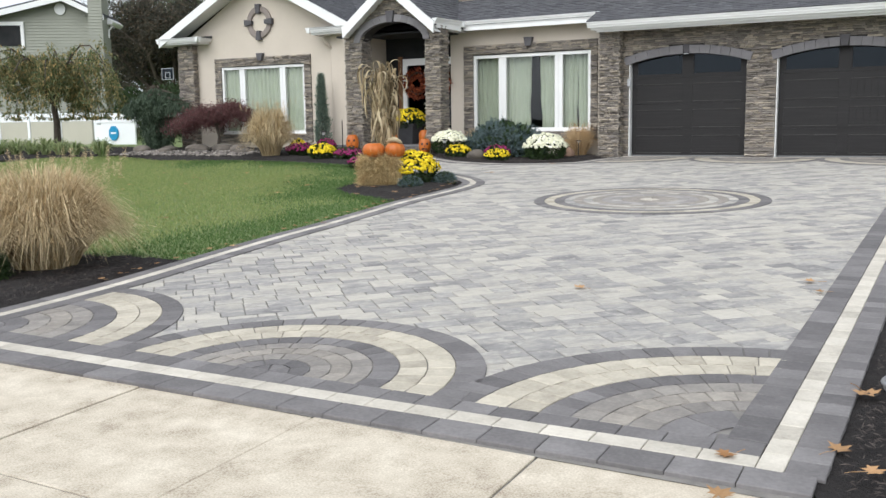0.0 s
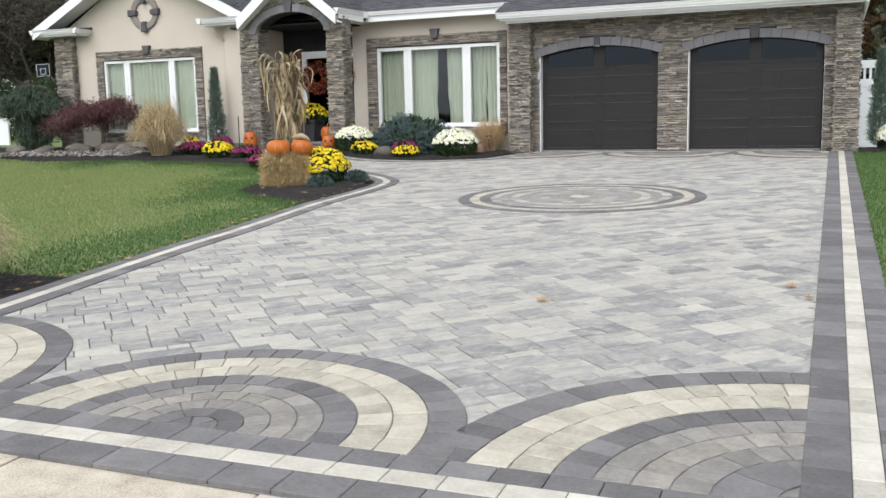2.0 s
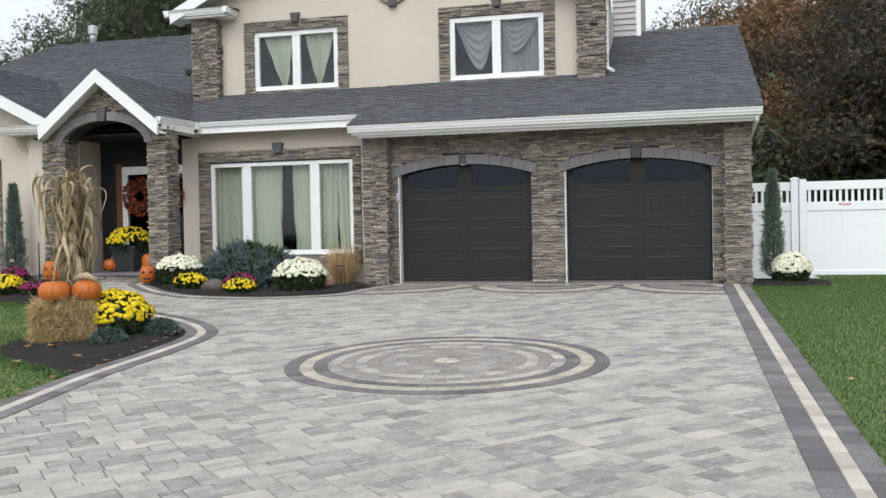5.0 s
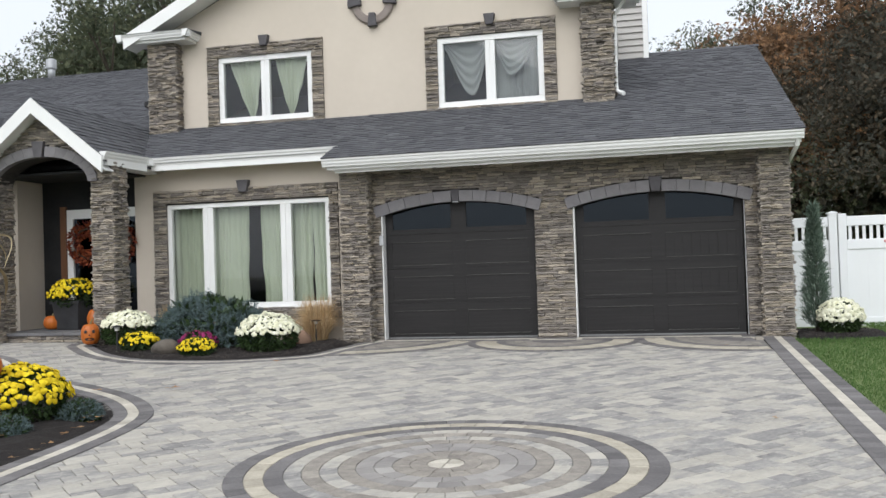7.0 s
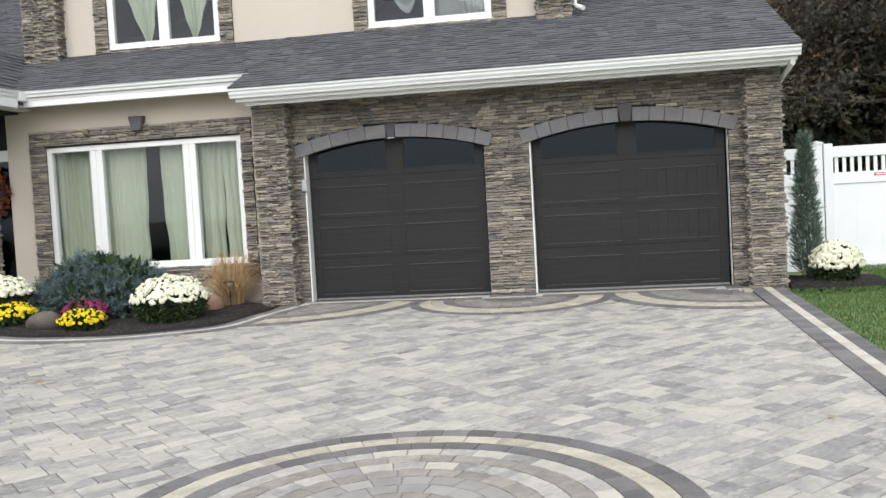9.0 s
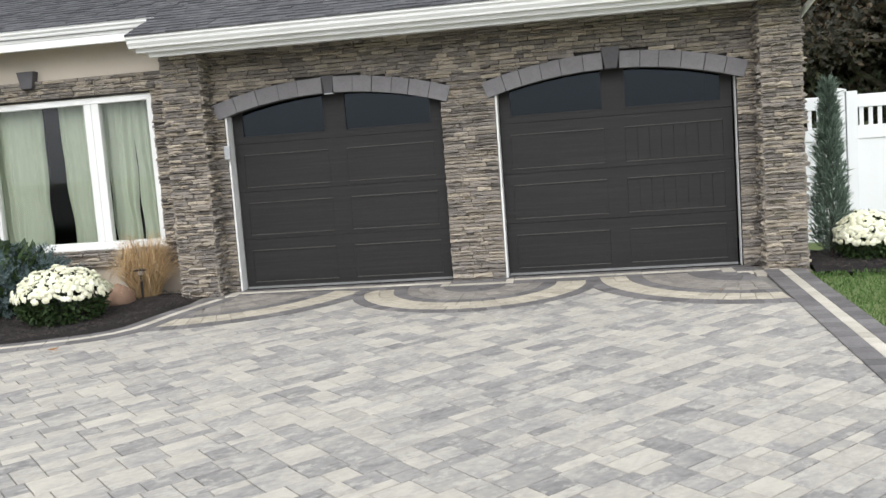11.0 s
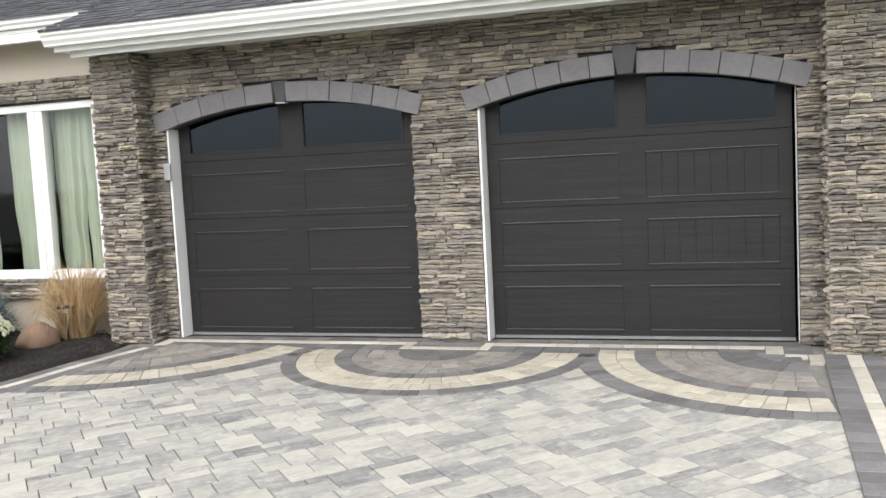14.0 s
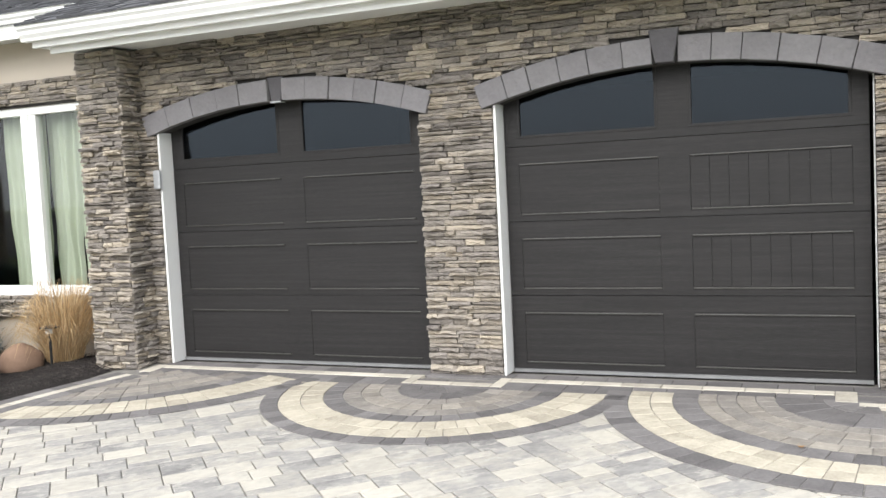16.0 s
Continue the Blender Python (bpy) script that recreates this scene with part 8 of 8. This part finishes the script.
# ---------------------------------------------------------------- woods behind
PROTO = [(*tree_mesh(1, 13, 3.4, None, 0.2, 230, 1.45), M_WOODS_G), (*tree_mesh(2, 15, 4.0, None, 0.21, 230, 1.55), M_WOODS_G), (*tree_mesh(3, 12, 3.0, None, 0.2, 230, 1.4), M_WOODS_R), (*tree_mesh(4, 13, 2.6, None, 0.2, 230, 1.45), M_WOODS_B)]
q = rng(5)
OAK, RUS, BRO = "tall oak with dull green autumn leaves in the woods behind", "tall tree with russet autumn leaves in the woods behind", "tall tree with dark bronze-green leaves in the woods behind"
for x, y, kind, s in ((-46, 30, 1, 1.0), (-40, 26, 3, 1.05), (-36, 31, 1, 1.1), (-31, 27, 0, 1.05), (-26.5, 31, 1, 1.15), (-24.0, 27, 0, 1.35), (-22.5, 31, 1, 1.3), (-20, 27, 0, 1.4), (-18, 30, 1, 1.3), (-16, 26, 0, 1.35),
                      (5.3, 30, 0, 0.97), (7.0, 27, 0, 1.02), (8.3, 25, 2, 1.15), (10.0, 28, 2, 1.3), (9.2, 20, 2, 0.85), (11.5, 24, 2, 1.2), (13.5, 27, 3, 1.3), (12.0, 16, 3, 0.8), (13.4, 19, 3, 1.15), (15.5, 22, 0, 1.25), (14.5, 14, 3, 0.9), (17.5, 17, 3, 1.15)):
    plant_tree("woods_tree", PROTO[kind], x, y, s * q.uniform(0.94, 1.06), q.uniform(0, 6.28), (OAK, OAK, RUS, BRO)[kind], "woods trees")
r = np.random.RandomState(31)
n = 52000
ux = np.concatenate([r.uniform(-60, -8, n // 2), r.uniform(7, 26, n // 2)])
uy = np.concatenate([r.uniform(26, 36, n // 2), r.uniform(15, 30, n // 2)])
uz = (np.where(ux < 0, 6.4, 4.2) + 1.3 * np.sin(ux * 0.9) + 0.8 * np.sin(ux * 2.3 + uy)) * r.uniform(0, 1, n) ** 0.9
obj("undergrowth", leaves("undergrowth", np.c_[ux, uy, uz], r.normal(0, 1, (n, 3)), 0.36, 0.26, r, 0.5), M_WOODS_G, label="dense dark undergrowth below the far trees", category="undergrowth", kind="stuff", raw=True)
n = 24000
ux, uy = r.uniform(8.5, 26, n), r.uniform(15, 30, n)
uz = (4.6 + 1.5 * np.sin(ux * 1.1 + 2) + 0.8 * np.sin(uy * 2.3)) * r.uniform(0, 1, n) ** 0.9
obj("undergrowth", leaves("undergrowth", np.c_[ux, uy, uz], r.normal(0, 1, (n, 3)), 0.36, 0.26, r, 0.5), M_WOODS_B, label="bronze undergrowth below the far trees", category="undergrowth", kind="stuff", raw=True)

# ---------------------------------------------------------------- small things
def hang_wreath(x, z, seed):
    o = empty("wreath", (x, 0.25, z), "red and orange autumn leaf wreath on the door", "wreath", "door wreaths")
    r = np.random.RandomState(seed)
    n = 800
    a, b = r.uniform(0, 6.28, n), r.uniform(0, 6.28, n)
    P = np.c_[(0.26 + 0.08 * np.cos(b)) * np.cos(a), -0.05 + 0.07 * np.sin(b), (0.26 + 0.08 * np.cos(b)) * np.sin(a)]
    obj("leaves", leaves("leaves", P, np.c_[np.cos(a) * np.cos(b), -np.abs(np.sin(b)) - 0.2, np.sin(a) * np.cos(b)], 0.09, 0.045, r, 0.6), M_WREATH, o, raw=True)
    obj("hoop", Build().tube([(0.26 * math.cos(t), -0.02, 0.26 * math.sin(t)) for t in np.linspace(0, 2 * math.pi, 30)], 0.02, 6), M_BARK, o)


hang_wreath(-5.46, 1.75, 17)
hang_wreath(-4.87, 1.75, 18)


def path_light(x, y, h=0.42):
    o = empty("path_light", (x, y, gz(x, y) + 0.02), "small black garden path light on a stake", "path light", "path lights")
    part("stake", Build().tube([(0, 0, 0), (0, 0, h * 0.8)], 0.012, 7), M_BLACK, o)
    part("lamp_head", Build().tube([(0, 0, h * 0.8), (0, 0, h * 0.94)], 0.035, 10), M_LENS, o)
    part("hat", Build().tube([(0, 0, h * 0.93), (0, 0, h * 0.96), (0, 0, h)], [0.085, 0.08, 0.012], 12), M_BLACK, o)


path_light(-1.02, -0.36, 0.36)
path_light(-3.45, -2.05, 0.4)
path_light(-6.9, -1.75, 0.5)
spike = obj("garden_stake", Build().tube([(0, 0, 0), (0, 0, 0.75)], 0.012, 6), M_BLACK, label="thin black garden stake by the wall", category="stake")
spike.location = (-6.75, -1.2, gz(-6.75, -1.2))

# fallen leaves: a lobed outline, curled
LOBES = [(0, -0.5), (0.06, -0.12), (0.3, -0.28), (0.28, -0.05), (0.55, 0.05), (0.3, 0.15), (0.34, 0.42), (0.12, 0.28), (0.0, 0.62)]
LOBES = LOBES + [(-x, y) for x, y in LOBES[-2:0:-1]]


def leaf_mesh(seed):
    r = rng(seed)
    v = [(x * (1 + r.uniform(-0.15, 0.15)), y * (1 + r.uniform(-0.15, 0.15)), 0.0) for x, y in LOBES]
    v = [(x, y, 0.03 + 0.35 * r.uniform(0.5, 1.2) * (x * x) + 0.12 * y * r.uniform(-0.5, 1)) for x, y, _ in v] + [(0, 0, 0.02)]
    k = len(LOBES)
    b = Build().add(v, [(i, (i + 1) % k, k) for i in range(k)])
    b.tube([(0, -0.45, 0.02), (0.05, -0.75, 0.04), (0.12, -1.0, 0.03)], 0.012, 4)
    me = b.mesh("fallen_leaf")
    me.materials.append(M_FALLEN)
    return me


LEAF = [leaf_mesh(s) for s in range(5)]
q = rng(99)
spots = [(4.0, -13.42, 0.12), (5.45, -12.63, 0.13), (5.56, -12.97, 0.1), (6.025, -15.14, 0.17), (5.993, -15.9, 0.13), (5.625, -16.12, 0.11), (6.126, -16.15, 0.12), (5.679, -16.5, 0.14), (-0.048, -13.96, 0.13), (-5.314, -7.92, 0.14), (-2.917, -7.623, 0.14),
         (5.18, -6.22, 0.08), (-0.67, -2.723, 0.13), (-1.866, -7.673, 0.12), (-1.22, -7.326, 0.12), (-0.879, -6.534, 0.1), (-0.407, -8.514, 0.1), (0.159, -12.8, 0.1), (0.001, -11.1, 0.09), (-0.243, -9.801, 0.09), (-0.136, -15.1, 0.12), (0.162, -14.9, 0.1), (5.114, -1.287, 0.06)]
spots += [(q.uniform(-9, -0.8), q.uniform(-12.5, -4.4), q.uniform(0.10, 0.16)) for _ in range(40)]
spots += [(q.uniform(6.2, 9.5), q.uniform(-12, -1.0), q.uniform(0.07, 0.12)) for _ in range(14)]
spots += [(LEFT_OUT[i][0] - 0.08, LEFT_OUT[i][1], q.uniform(0.06, 0.11)) for i in range(14, 78, 2)]
for k, (x, y, s) in enumerate(spots):
    o = new("fallen_leaf", LEAF[k % 5])
    o.matrix_basis = frame_on_ground(x, y, q.uniform(0, 6.28), 0.012 if not (x < -0.6 or x > 6.1) else 0.042) @ Matrix.Diagonal((s * 0.8, s * 0.8, s, 1))
    tagged(o, "dry tan-orange fallen leaf on the ground", "leaf", "fallen leaves")

lay_field()
